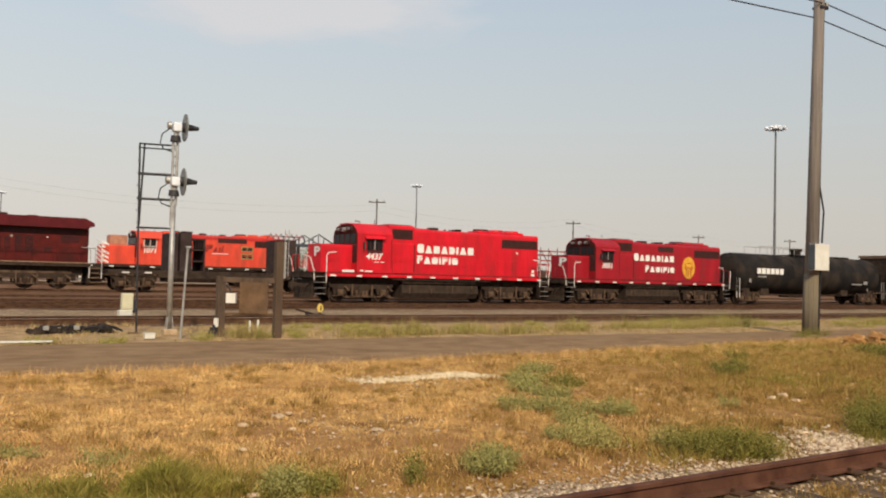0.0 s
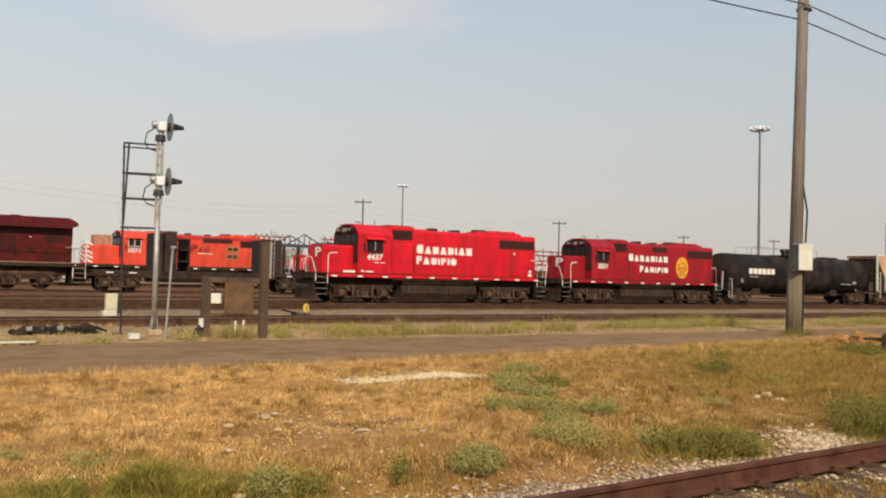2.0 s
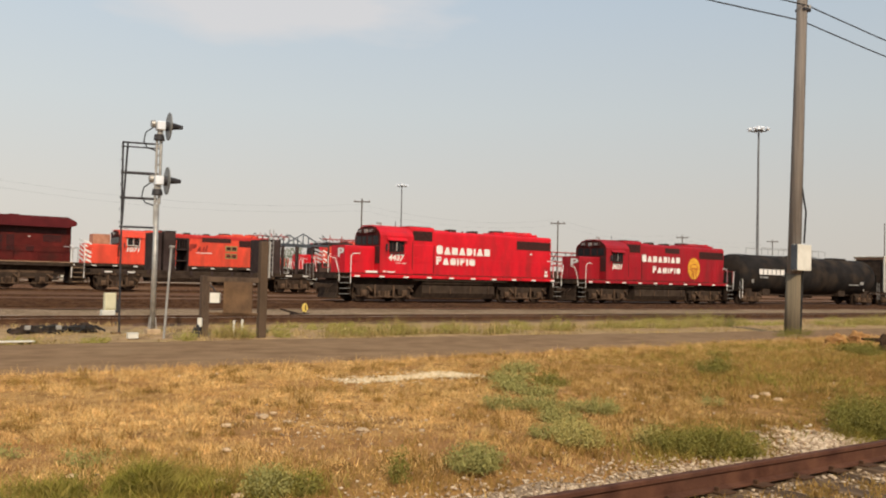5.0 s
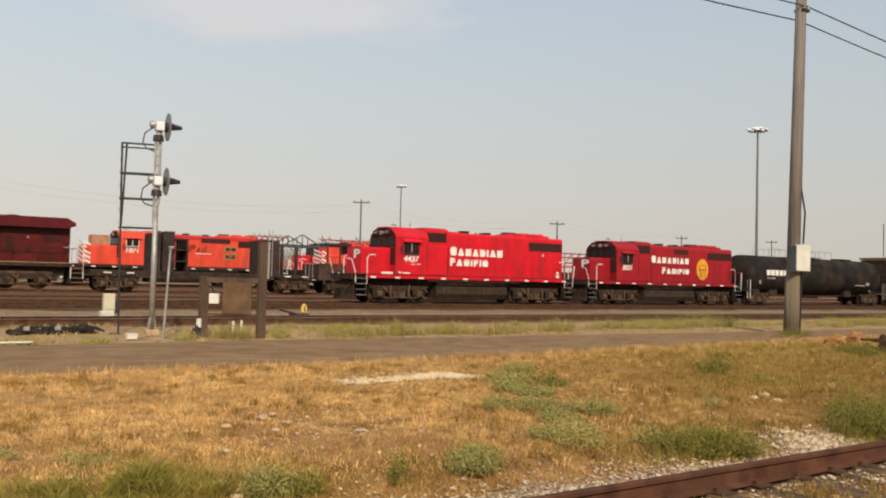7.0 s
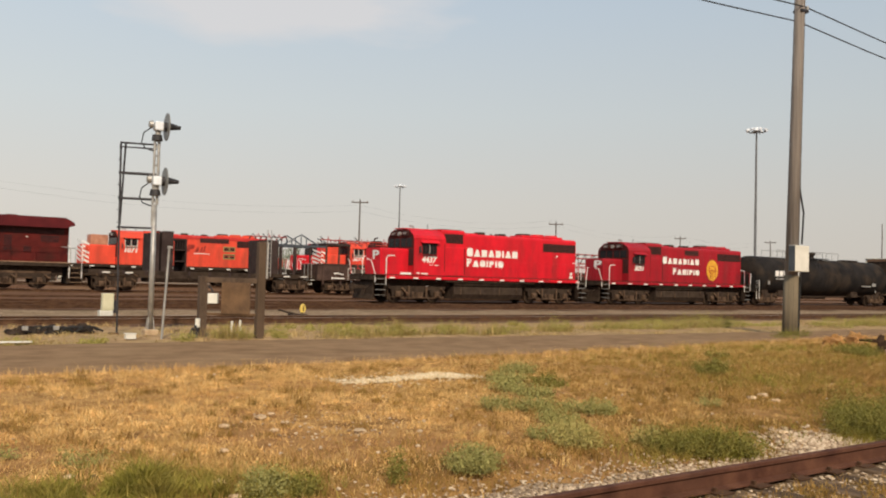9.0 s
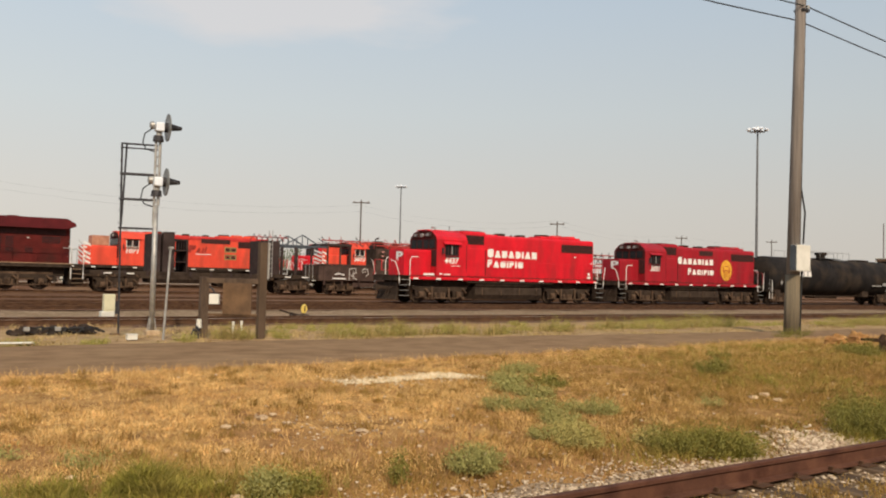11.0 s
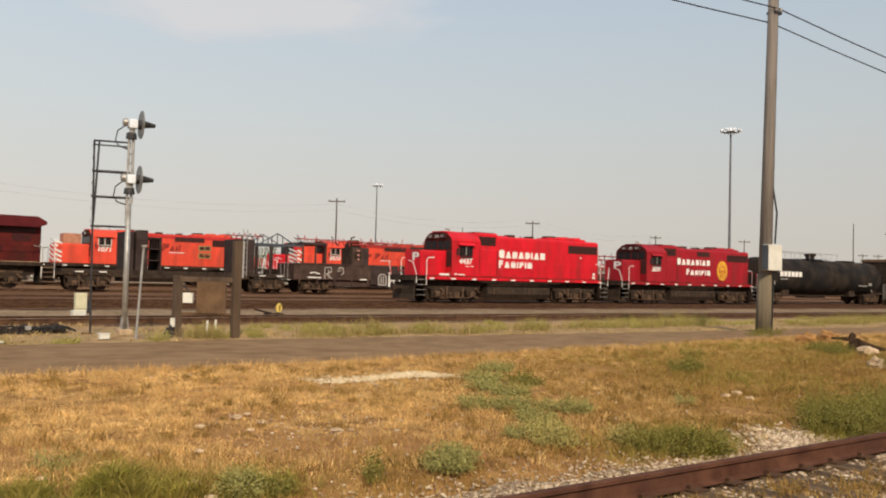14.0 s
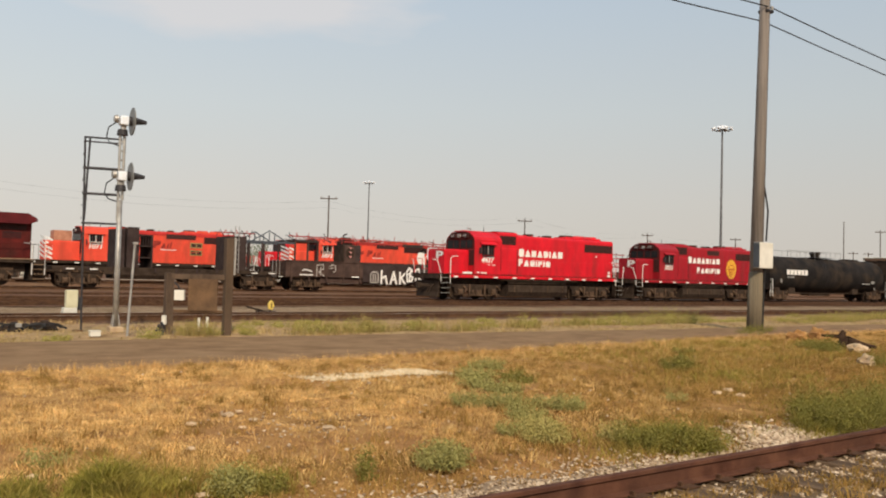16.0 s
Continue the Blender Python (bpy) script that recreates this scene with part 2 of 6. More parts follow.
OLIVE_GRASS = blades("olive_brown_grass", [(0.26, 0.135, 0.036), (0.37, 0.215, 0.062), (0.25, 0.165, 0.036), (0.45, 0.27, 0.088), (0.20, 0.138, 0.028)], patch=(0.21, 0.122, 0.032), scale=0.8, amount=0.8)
VERGE_GRASS = blades("pale_verge_grass", [(0.36, 0.25, 0.11), (0.54, 0.39, 0.19), (0.40, 0.29, 0.13), (0.30, 0.225, 0.085)], patch=(0.32, 0.235, 0.10), scale=0.3)
VERGE_GREEN = blades("pale_green_verge_grass", [(0.27, 0.205, 0.070), (0.36, 0.265, 0.105), (0.20, 0.17, 0.046), (0.45, 0.325, 0.14), (0.30, 0.215, 0.076)], patch=(0.23, 0.180, 0.056), scale=0.6)
WEED = blades("green_weed_leaves", [(0.145, 0.135, 0.027), (0.18, 0.165, 0.035), (0.24, 0.205, 0.054), (0.155, 0.148, 0.03)])
SAGE = blades("grey_green_sage_leaves", [(0.23, 0.215, 0.064), (0.285, 0.262, 0.085), (0.36, 0.325, 0.115), (0.255, 0.242, 0.074)])
# distance haze on the trees is put into these pale greens
TREE = blades("far_tree_leaves", [(0.09, 0.12, 0.06), (0.14, 0.17, 0.09), (0.18, 0.20, 0.12)])


# ---- mesh helpers ----
def block(bm, x0, x1, y0, y1, z0, z1, bevel=0.0):
    """A box, its edges rounded by bevel."""
    made = bmesh.ops.create_cube(bm, size=1, matrix=Matrix.LocRotScale(((x0 + x1) / 2, (y0 + y1) / 2, (z0 + z1) / 2), None, (abs(x1 - x0), abs(y1 - y0), abs(z1 - z0))))
    if bevel:
        edges = list({e for v in made["verts"] for e in v.link_edges})
        bmesh.ops.bevel(bm, geom=edges, offset=bevel, segments=2, affect="EDGES", profile=0.5)


def rod(bm, p, q, r0, r1=None, sides=8):
    """A round bar from p to q."""
    p, q = Vector(p), Vector(q)
    d = q - p
    m = Matrix.Translation((p + q) / 2) @ d.to_track_quat("Z", "Y").to_matrix().to_4x4()
    bmesh.ops.create_cone(bm, cap_ends=True, segments=sides, radius1=r0, radius2=r0 if r1 is None else r1, depth=d.length, matrix=m)


def bar(points, r, sides=6):
    """One bent round bar through the points, swept in one piece."""
    pts = [Vector(p) for p in points]
    bm, rings = bmesh.new(), []
    side = None
    for i, p in enumerate(pts):
        d = (pts[min(i + 1, len(pts) - 1)] - pts[max(i - 1, 0)]).normalized()
        if side is None or side.cross(d).length < 0.05:
            side = d.orthogonal()
        side = (side - d * side.dot(d)).normalized()
        up = d.cross(side)
        rings.append([bm.verts.new(p + side * (r * math.cos(k * math.tau / sides)) + up * (r * math.sin(k * math.tau / sides))) for k in range(sides)])
    for one, two in zip(rings, rings[1:]):
        for k in range(sides):
            bm.faces.new((one[k], one[(k + 1) % sides], two[(k + 1) % sides], two[k]))
    bm.faces.new(rings[0][::-1])
    bm.faces.new(rings[-1])
    return bm


def prism(bm, outline, axis, a, b):
    """Extrudes a closed outline of 2D points along axis from a to b."""
    def spot(p, s):
        return {"x": (s, p[0], p[1]), "y": (p[0], s, p[1]), "z": (p[0], p[1], s)}[axis]
    one = [bm.verts.new(spot(p, a)) for p in outline]
    two = [bm.verts.new(spot(p, b)) for p in outline]
    n = len(outline)
    faces = [bm.faces.new(one), bm.faces.new(two[::-1])]
    for i in range(n):
        faces.append(bm.faces.new((one[i], two[i], two[(i + 1) % n], one[(i + 1) % n])))
    bmesh.ops.recalc_face_normals(bm, faces=faces)


def mesh_of(bm, name, material, smooth=False):
    me = bpy.data.meshes.new(name)
    bm.to_mesh(me)
    bm.free()
    me.materials.append(material)
    if smooth:
        for f in me.polygons:
            f.use_smooth = True
    return me


def part(name, bm, material, parent, label="", smooth=False):
    """Links a bmesh as one mesh object under a thing or a part."""
    ob = new(name, mesh_of(bm, name, material, smooth))
    ob.parent = parent
    return tagged(ob, label)


def piece(name, me, parent, m):
    ob = new(name, me)
    ob.parent, ob.matrix_basis = parent, m
    return ob


def boxed(x0, x1, y0, y1, z0, z1, bevel=0.0):
    bm = bmesh.new()
    block(bm, x0, x1, y0, y1, z0, z1, bevel)
    return bm


def rodded(p, q, r0, r1=None, sides=10):
    bm = bmesh.new()
    rod(bm, p, q, r0, r1, sides)
    return bm


def thing(name, m, label, category, group=""):
    return tagged(place_empty(name, m), label, category, group)


def place_empty(name, m):
    ob = new(name)
    ob.empty_display_size = 0.3
    ob.matrix_basis = m
    return ob


def digits(text, size, material, parent, m, label="", slant=0.18):
    """A number painted on a side, from the built-in font."""
    curve = bpy.data.curves.new("number", "FONT")
    curve.body, curve.size, curve.extrude, curve.offset, curve.shear = text, size, 0.004, size * 0.035, slant
    curve.align_x, curve.align_y = "CENTER", "CENTER"
    holder = bpy.data.objects.new("number_source", curve)
    me = bpy.data.meshes.new_from_object(holder)
    bpy.data.objects.remove(holder)
    me.materials.append(material)
    ob = piece("number", me, parent, m)
    return tagged(ob, label)


# ---- ground, road, tracks ----
def sheet(name, material, x0, x1, near, far, z, label, category, step=1.0, rough=0.0, kind="structure", edge=0.0):
    """A strip of ground between two ragged edges; near and far give y at x."""
    bm = bmesh.new()
    n = max(2, int((x1 - x0) / step))
    across = max(2, int((far(x0) - near(x0)) / step)) if rough else 1
    grid = []
    for i in range(n + 1):
        x = x0 + (x1 - x0) * i / n
        a, b = near(x), far(x)
        grid.append([bm.verts.new((x, a + (b - a) * j / across, z + (rough * noise.noise((x * 0.6, (a + (b - a) * j / across) * 0.6, 3.1)) if 0 < j < across else edge))) for j in range(across + 1)])
        if name in ("grass_verge", "gravel_apron"):
            for v in grid[-1]:
                v.co.z += lie(v.co.y)
    for i in range(n):
        for j in range(across):
            bm.faces.new((grid[i][j], grid[i + 1][j], grid[i + 1][j + 1], grid[i][j + 1]))
    return tagged(new(name, mesh_of(bm, name, material, True)), label, category, kind=kind)


def lie(y):
    """How far the ground falls towards the near track."""
    return -0.17 * min(1.0, max(0.0, (5.6 - y) / 0.9))


def wavy(y, amount, seed, slope=0.0):
    return lambda x: y + slope * x + amount * noise.noise((x * 0.35, seed, 0)) + amount * 0.4 * noise.noise((x * 1.7, seed, 5))


RAIL_Z = 0.05
BALLAST_PALE = surface("pale_dusty_ballast", (0.17, 0.12, 0.078), (0.39, 0.305, 0.22), 9, 0.95, 0, 0.8, 30, dirt=(0.20, 0.125, 0.06), dirt_amount=0.6, dirt_scale=1.5)


VERGE_DIRT = surface("grey_brown_verge_dirt", (0.215, 0.136, 0.072), (0.47, 0.315, 0.17), 3.0, 0.95, 0, 0.8, 25, dirt=(0.34, 0.26, 0.12), dirt_amount=0.7, dirt_scale=0.6, gloss=0.03)


def build_ground():
    bm = bmesh.new()
    spans = [-3000, -600, -120, -40, 0, 40, 120, 600, 3000]
    rows = [[bm.verts.new((x, y, -0.32)) for y in (-3000, -300, -40, 0, 24, 60, 120, 300, 900, 3000)] for x in spans]
    for a, b in zip(rows, rows[1:]):
        for i in range(len(a) - 1):
            bm.faces.new((a[i], b[i], b[i + 1], a[i + 1]))
    tagged(new("ground", mesh_of(bm, "ground", SOIL)), "dry brown soil reaching to the horizon", "ground", kind="structure")
    sheet("grass_verge", SOIL, -12, 60, wavy(4.85, 0.15, 1), wavy(23.4, 0.35, 2), -0.03, "dry trampled earth and thatch beside the tracks", "ground", 0.5, 0.05)
    sheet("gravel_apron", BALLAST_PALE, -4, 26, wavy(4.5, 0.05, 51), wavy(5.12, 0.42, 52), -0.026, "pale dusty crushed stone beside the near track", "ballast", 0.15, 0.02)
    sheet("pale_yard_strip", BALLAST_PALE, -60, 78, wavy(87.0, 0.8, 61), wavy(118.0, 0.8, 62), -0.02, "pale gravel lane behind the storage tracks", "ballast", 2.0, 0.03)
    sheet("verge_dirt", VERGE_DIRT, -12, 120, lambda x: 18.0 - 0.9 * min(1, max(0, (x - 10) / 14)), wavy(24.3, 0.3, 19), 0.0, "grey-brown dirt between road and track", "ground", 0.6, 0.05, edge=-0.08)
    sheet("road", ROAD, -30, 120, lambda x: wavy(13.1, 0.22, 7)(x) + 1.35 * min(1, max(0, (x - 9) / 14)), lambda x: wavy(18.4, 0.16, 9)(x) - 0.9 * min(1, max(0, (x - 10) / 14)), 0.03, "packed brown dirt service road", "road", 0.5, 0.012, edge=-0.14)
    sheet("yard_ballast", BALLAST, -60, 240, wavy(28.5, 0.3, 11), wavy(36.2, 0.3, 12), -0.05, "grey crushed-stone yard ballast", "ballast", 1.0, 0.06)
    sheet("dark_track_bed", BALLAST_DARK, -60, 240, wavy(23.9, 0.2, 16), wavy(28.8, 0.3, 17), -0.075, "dark brown ballast under the nearest yard track", "ballast", 1.0, 0.05)
    sheet("far_yard", BALLAST_DARK, -400, 900, wavy(65.0, 0.6, 21), wavy(420.0, 3.0, 22), -0.12, "brown earth and ballast of the far yard", "ballast", 20.0, 0.02)
    sheet("dark_yard_bed", BALLAST_DARK, -60, 320, wavy(34.6, 0.5, 13), wavy(66.0, 1.0, 14), -0.03, "oily brown ballast between the yard tracks", "ballast", 1.5, 0.05)


RAIL_SHAPE = [(-0.07, 0), (0.07, 0), (0.07, 0.012), (0.012, 0.03), (0.012, 0.125), (0.036, 0.138), (0.036, 0.166), (0.028, 0.172), (-0.028, 0.172), (-0.036, 0.166), (-0.036, 0.138), (-0.012, 0.125), (-0.012, 0.03), (-0.07, 0.012)]


def railway(y, x0, x1, label, z=RAIL_Z, worn=False, ties=True, bed=BALLAST_DARK):
    """A standard-gauge track whose rail heads lie at z."""
    track = tagged(place_empty("railway_track", pose(0, y, z - 0.172)), label, "railway track", "yard tracks", "structure")
    for side in (-0.755, 0.755):
        bm = bmesh.new()
        prism(bm, [(p + side, q) for p, q in RAIL_SHAPE], "x", x0, x1)
        rail = part("rail", bm, RAIL, track)
        if worn:
            part("rail_head", boxed(x0, x1, side - 0.030, side + 0.030, 0.1725, 0.1745), RAIL_TOP, rail, "worn bright running surface")
    if ties:
        bm = bmesh.new()
        x = x0
        while x < x1:
            s = random.uniform(-0.06, 0.06)
            block(bm, x - 0.11, x + 0.11, -1.28 + s, 1.28 + s, -0.13, random.uniform(-0.012, 0.0))
            x += 0.53
        part("sleepers", bm, SLEEPER, track)["kind"] = "stuff"
    bm = bmesh.new()
    prism(bm, [(-3.0, -0.62), (-1.45, -0.035), (1.45, -0.035), (3.0, -0.62)], "x", x0, x1)
    part("ballast_bed", bm, bed, track)
    return track


build_ground()
railway(26.65, -40, 200, "worn yard track with pale rail head beside the verge", 0.1, True)
railway(36.6, -40, 260, "yard track with rusty rails on brown ballast", RAIL_Z)
railway(40.0, -40, 260, "rusty yard track on dark oily ballast", RAIL_Z)
railway(43.75, -40, 300, "yard track on which the locomotives roll", RAIL_Z)
railway(50.5, -40, 260, "rusty yard track on dark oily ballast", RAIL_Z)
railway(61.55, -60, 260, "storage track under stored work wagons", RAIL_Z + 0.08, True, False)
railway(73.55, -60, 260, "storage track under stored locomotives", RAIL_Z + 0.32, True, False)
railway(81.0, -60, 260, "storage track behind the stored locomotives", RAIL_Z + 0.32, False, False)


# ---- locomotives ----
def wheelset(truck, x, y_half, radius):
    bm = bmesh.new()
    for s in (-1, 1):
        rod(bm, (0, s * (y_half - 0.07), 0), (0, s * (y_half + 0.06), 0), radius, radius, 24)
        rod(bm, (0, s * (y_half - 0.10), 0), (0, s * (y_half - 0.07), 0), radius + 0.03, radius + 0.03, 24)
        for k in range(6):
            a = k * math.pi / 3
            rod(bm, (0.28 * radius / 0.5 * math.cos(a), s * (y_half + 0.05), 0.28 * radius / 0.5 * math.sin(a)), (0.28 * radius / 0.5 * math.cos(a), s * (y_half + 0.075), 0.28 * radius / 0.5 * math.sin(a)), 0.06, 0.06, 8)
    rod(bm, (0, -y_half, 0), (0, y_half, 0), 0.09, 0.09, 10)
    w = part("wheelset", bm, UNDERFRAME, truck)
    w.location = (x, 0, radius)
    return w


def make_truck(body, x, axles, radius=0.5):
    """A loco or wagon truck: bolster, cast side frames, journal boxes, springs, brake gear, wheelsets."""
    reach = max(axles)
    t = part("truck", boxed(-0.35, 0.35, -1.05, 1.05, 0.62, 0.98, 0.03), TRUCK, body, "dusty cast steel truck")
    t.location = (x, 0, 0)
    for s in (-1, 1):
        q = min(0.42, reach * 0.34)
        half = [(reach + 0.65, 0.98), (reach + 0.65, 0.85), (reach + 0.42, 0.77), (reach + 0.36, 0.40), (reach + 0.20, 0.40), (reach + 0.20, 0.66), (reach - 0.20, 0.66), (reach - 0.20, 0.40), (reach - 0.36, 0.40), (reach - 0.45, 0.74), (q + 0.1, 0.74), (q, 0.32)]
        outline = half + [(-p, z) for p, z in half[::-1]]
        bm = bmesh.new()
        prism(bm, outline, "y", s * 1.02, s * 1.16)
        part("side_frame", bm, UNDERFRAME, t)
        for a in axles:
            part("journal_box", boxed(a - 0.17, a + 0.17, s * 1.14, s * 1.30, radius - 0.17, radius + 0.18, 0.03), TRUCK, t)
            part("axle_cap", rodded((a, s * 1.30, radius), (a, s * 1.35, radius), 0.11, 0.10, 12), TRUCK, t)
            part("brake_shoe", boxed(a + radius + 0.02, a + radius + 0.12, s * 0.66, s * 0.9, radius - 0.3, radius + 0.12, 0.02), TRUCK, t)
            part("brake_cylinder", rodded((a + radius + 0.05, s * 1.2, radius + 0.12), (a + radius - 0.25, s * 1.24, radius + 0.36), 0.07, 0.07, 8), TRUCK, t)
        for k in (-0.30, -0.1, 0.1, 0.30):
            part("spring", rodded((k, s * 1.17, 0.34), (k, s * 1.17, 0.64), 0.075, 0.075, 8), TRUCK, t)
    for s in (-1, 1):
        part("brake_rod", bar([(-reach - 0.5, s * 1.2, 0.34), (-0.5, s * 1.2, 0.26), (0.5, s * 1.2, 0.26), (reach + 0.5, s * 1.2, 0.34)], 0.032), TRUCK, t)
        part("spring_plank", boxed(-0.52, 0.52, s * 1.14, s * 1.26, 0.26, 0.34, 0.015), TRUCK, t)
        for x in (-0.62, 0.62):
            part("swing_hanger", boxed(x - 0.06, x + 0.06, s * 1.16, s * 1.25, 0.28, 0.98, 0.015), TRUCK, t)
        for a in (-reach - 0.6, reach + 0.6):
            part("sand_pipe", bar([(a, s * 1.1, 1.05), (a * 0.98, s * 0.95, 0.6), (a * 0.93, s * 0.8, 0.15)], 0.025), TRUCK, t)
    if len(axles) > 2:
        for s in (-1, 1):
            part("frame_plate", boxed(-reach - 0.7, reach + 0.7, s * 1.0, s * 1.1, 0.62, 1.12, 0.03), TRUCK, t)
    return [(wheelset(t, a, 0.755, radius), a, radius) for a in axles]


def end_rails(body, x, side, sign, color, edge=None):
    """White grab rails at a corner stairwell, with the steps."""
    y = side * 1.42
    part("grab_rail", bar([(x, y, 1.05), (x, y, 2.55), (x + sign * 0.12, y, 2.72), (x + sign * 0.55, y, 2.74)], 0.026), color, body, "white painted grab rail")
    part("grab_rail", bar([(x - sign * 0.72, y, 1.15), (x - sign * 0.74, y, 1.7), (x - sign * 0.95, y * 0.93, 2.42), (x - sign * 1.15, y * 0.8, 2.5)], 0.026), color, body, "white painted grab rail")
    for k in range(4):
        z = 0.42 + 0.31 * k
        part("step", boxed(x - sign * 0.70, x - sign * 0.04, y - 0.22 * (side > 0), y + 0.22 * (side < 0), z, z + 0.035, 0.008), UNDERFRAME, body)
        part("step_edge", boxed(x - sign * 0.70, x - sign * 0.04, y + side * 0.015, y + side * 0.03, z + 0.008, z + 0.034), edge or STEEL, body, "" if edge else "pale step edge")
    part("step_side", boxed(x - sign * 0.03, x + sign * 0.01, y - side * 0.3, y + side * 0.01, 0.35, 1.4), UNDERFRAME, body)


def hood_outline(half, top, base=1.64, shoulder=0.22):
    pts = [(-half, base), (half, base), (half, top - shoulder)]
    pts += [(half - shoulder * (1 - math.cos(a)), top - shoulder + shoulder * math.sin(a)) for a in (0.4, 0.8, 1.2)]
    pts += [(half - shoulder * 1.3, top), (-half + shoulder * 1.3, top)]
    pts += [(-half + shoulder * (1 - math.cos(a)), top - shoulder + shoulder * math.sin(a)) for a in (1.2, 0.8, 0.4)]
    pts += [(-half, top - shoulder)]
    return pts


def bars_for_letters(spec, y, material, name, parent, label):
    """Plain upright bars, one for each character that the side carries."""
    for x0, x1, z0, z1 in spec:
        part(name, boxed(x0, x1, y - 0.006, y, z0, z1), material, parent, label)


MARKS = {
    "round": [(0.0, 0.22), (0.2, 0.0), (0.85, 0.0), (1.0, 0.18), (1.0, 0.82), (0.85, 1.0), (0.2, 1.0), (0.0, 0.78)],
    "peak": [(0.0, 0.0), (1.0, 0.0), (0.66, 1.0), (0.34, 1.0)],
    "block": [(0.0, 0.0), (1.0, 0.0), (1.0, 1.0), (0.0, 1.0)],
    "bow": [(0.0, 0.0), (0.72, 0.0), (1.0, 0.26), (1.0, 0.74), (0.72, 1.0), (0.0, 1.0)],
    "flag": [(0.0, 0.0), (0.42, 0.0), (0.42, 0.34), (0.9, 0.4), (1.0, 0.7), (0.9, 1.0), (0.0, 1.0)],
}


def marks(x, z, kinds, height, y, parent, gap=0.12, first=1.22):
    """A row of plain white shapes standing for a painted company name."""
    for i, kind in enumerate(kinds):
        w = {"round": 0.46, "peak": 0.50, "block": 0.43, "bow": 0.43, "flag": 0.40, "bar": 0.15}[kind] * height / 0.44
        h = height * (first if i == 0 else 1)
        bm = bmesh.new()
        prism(bm, [(x + p * w, z + q * h) for p, q in MARKS["block" if kind == "bar" else kind]], "y", y - 0.006, y)
        part("marking", bm, WHITE, parent, "plain white painted shape")
        x += w + gap


def word(x, z, widths, height, gap):
    spec = []
    for w in widths:
        spec.append((x, x + w, z, z + height))
        x += w + gap
    return spec


def make_locomotive(name, m, paint, label, length=18.03, six_axle=False, number="", front_number=True, trucks=(3.83, 14.2), roof_low=0.0, sill=None, cab_at=3.9):
    """A road switcher, nose towards -x; x is counted from the front coupler."""
    loco = thing(name, m, label, "locomotive", "diesel locomotives")
    body = loco
    c = cab_at
    head = 0.0 if six_axle else 0.6
    tail = length + head
    hood_end = length - 0.62 if not six_axle else length - 2.3
    nose_front = c - 1.9 if not six_axle else c - 2.6
    sill = sill or paint
    wheels = []
    # frame, walkway, couplers, pilot
    part("frame", boxed(head + 1.5, tail - 1.5, -1.5, 1.5, 1.40, 1.60, 0.02), sill, body)
    for x0, x1 in ((head + 0.62, head + 1.495), (tail - 1.495, tail - 0.62)):
        part("end_platform", boxed(x0, x1, -1.35, 1.35, 1.30, 1.60, 0.02), UNDERFRAME, body)
    part("walkway", boxed(head + 0.6, tail - 0.6, -1.52, 1.52, 1.60, 1.64, 0.008), UNDERFRAME, body, "worn dark steel walkway")
    part("centre_sill", boxed(head + 1.0, tail - 1.0, -0.75, 0.75, 1.0, 1.40, 0.02), UNDERFRAME, body)
    for end, s in ((head, 1), (tail, -1)):
        bm = bmesh.new()
        block(bm, end + s * 0.04, end + s * 0.85, -0.11, 0.11, 0.78, 0.98, 0.03)
        block(bm, end - s * 0.06, end + s * 0.2, -0.16, 0.16, 0.70, 1.04, 0.05)
        part("coupler", bm, UNDERFRAME, body)
        bm = bmesh.new()
        prism(bm, [(end + s * 0.90, 0.18), (end + s * 0.70, 0.18), (end + s * 0.80, 0.5), (end + s * 0.84, 1.2), (end + s * 0.90, 1.2)], "y", -1.15, 1.15)
        part("pilot_plow", bm, UNDERFRAME, body)
        for k in (-0.75, -0.45, 0.45, 0.75):
            part("air_hose", bar([(end + s * 0.75, k, 1.0), (end + s * 0.5, k, 0.8), (end + s * 0.42, k * 0.9, 0.45)], 0.03), UNDERFRAME, body)
    # fuel tank and air reservoirs
    mid = (trucks[0] + trucks[1]) / 2 + head
    bm = bmesh.new()
    prism(bm, [(-1.36, 1.0), (-1.4, 0.55), (-1.2, 0.24), (1.2, 0.24), (1.4, 0.55), (1.36, 1.0)], "x", mid - (2.7 if not six_axle else 2.4), mid + (2.7 if not six_axle else 2.4))
    part("fuel_tank", bm, UNDERFRAME, body, "grimy black fuel tank")
    for s in (-1, 1):
        part("air_reservoir", rodded((mid - 2.6, s * 1.18, 1.18), (mid + 2.6, s * 1.18, 1.18), 0.16, sides=14), UNDERFRAME, body, smooth=True)
    # nose
    bm = bmesh.new()
    prism(bm, hood_outline(0.86, 3.2, 1.64, 0.14), "x", nose_front, c)
    part("nose", bm, paint, body)
    part("nose_door", boxed(nose_front - 0.02, nose_front, -0.28, 0.30, 1.75, 3.0, 0.01), paint, body)
    part("headlight", rodded((c - 0.18, 0.0, 4.1), (c - 0.02, 0.0, 4.1), 0.12, sides=12), STEEL, body)
    # cab
    bm = bmesh.new()
    roof = 4.40 - roof_low
    prism(bm, [(-1.54, 1.64), (1.54, 1.64), (1.54, 3.78), (1.42, 4.02), (0.95, roof - 0.06), (0.5, roof), (-0.5, roof), (-0.95, roof - 0.06), (-1.42, 4.02), (-1.54, 3.78)], "x", c, c + 2.25)
    cab = part("cab", bm, paint, body)
    part("cab_roof", boxed(c - 0.14, c + 2.3, -0.55, 0.55, roof, roof + 0.05, 0.02), paint, cab)
    bm = bmesh.new()
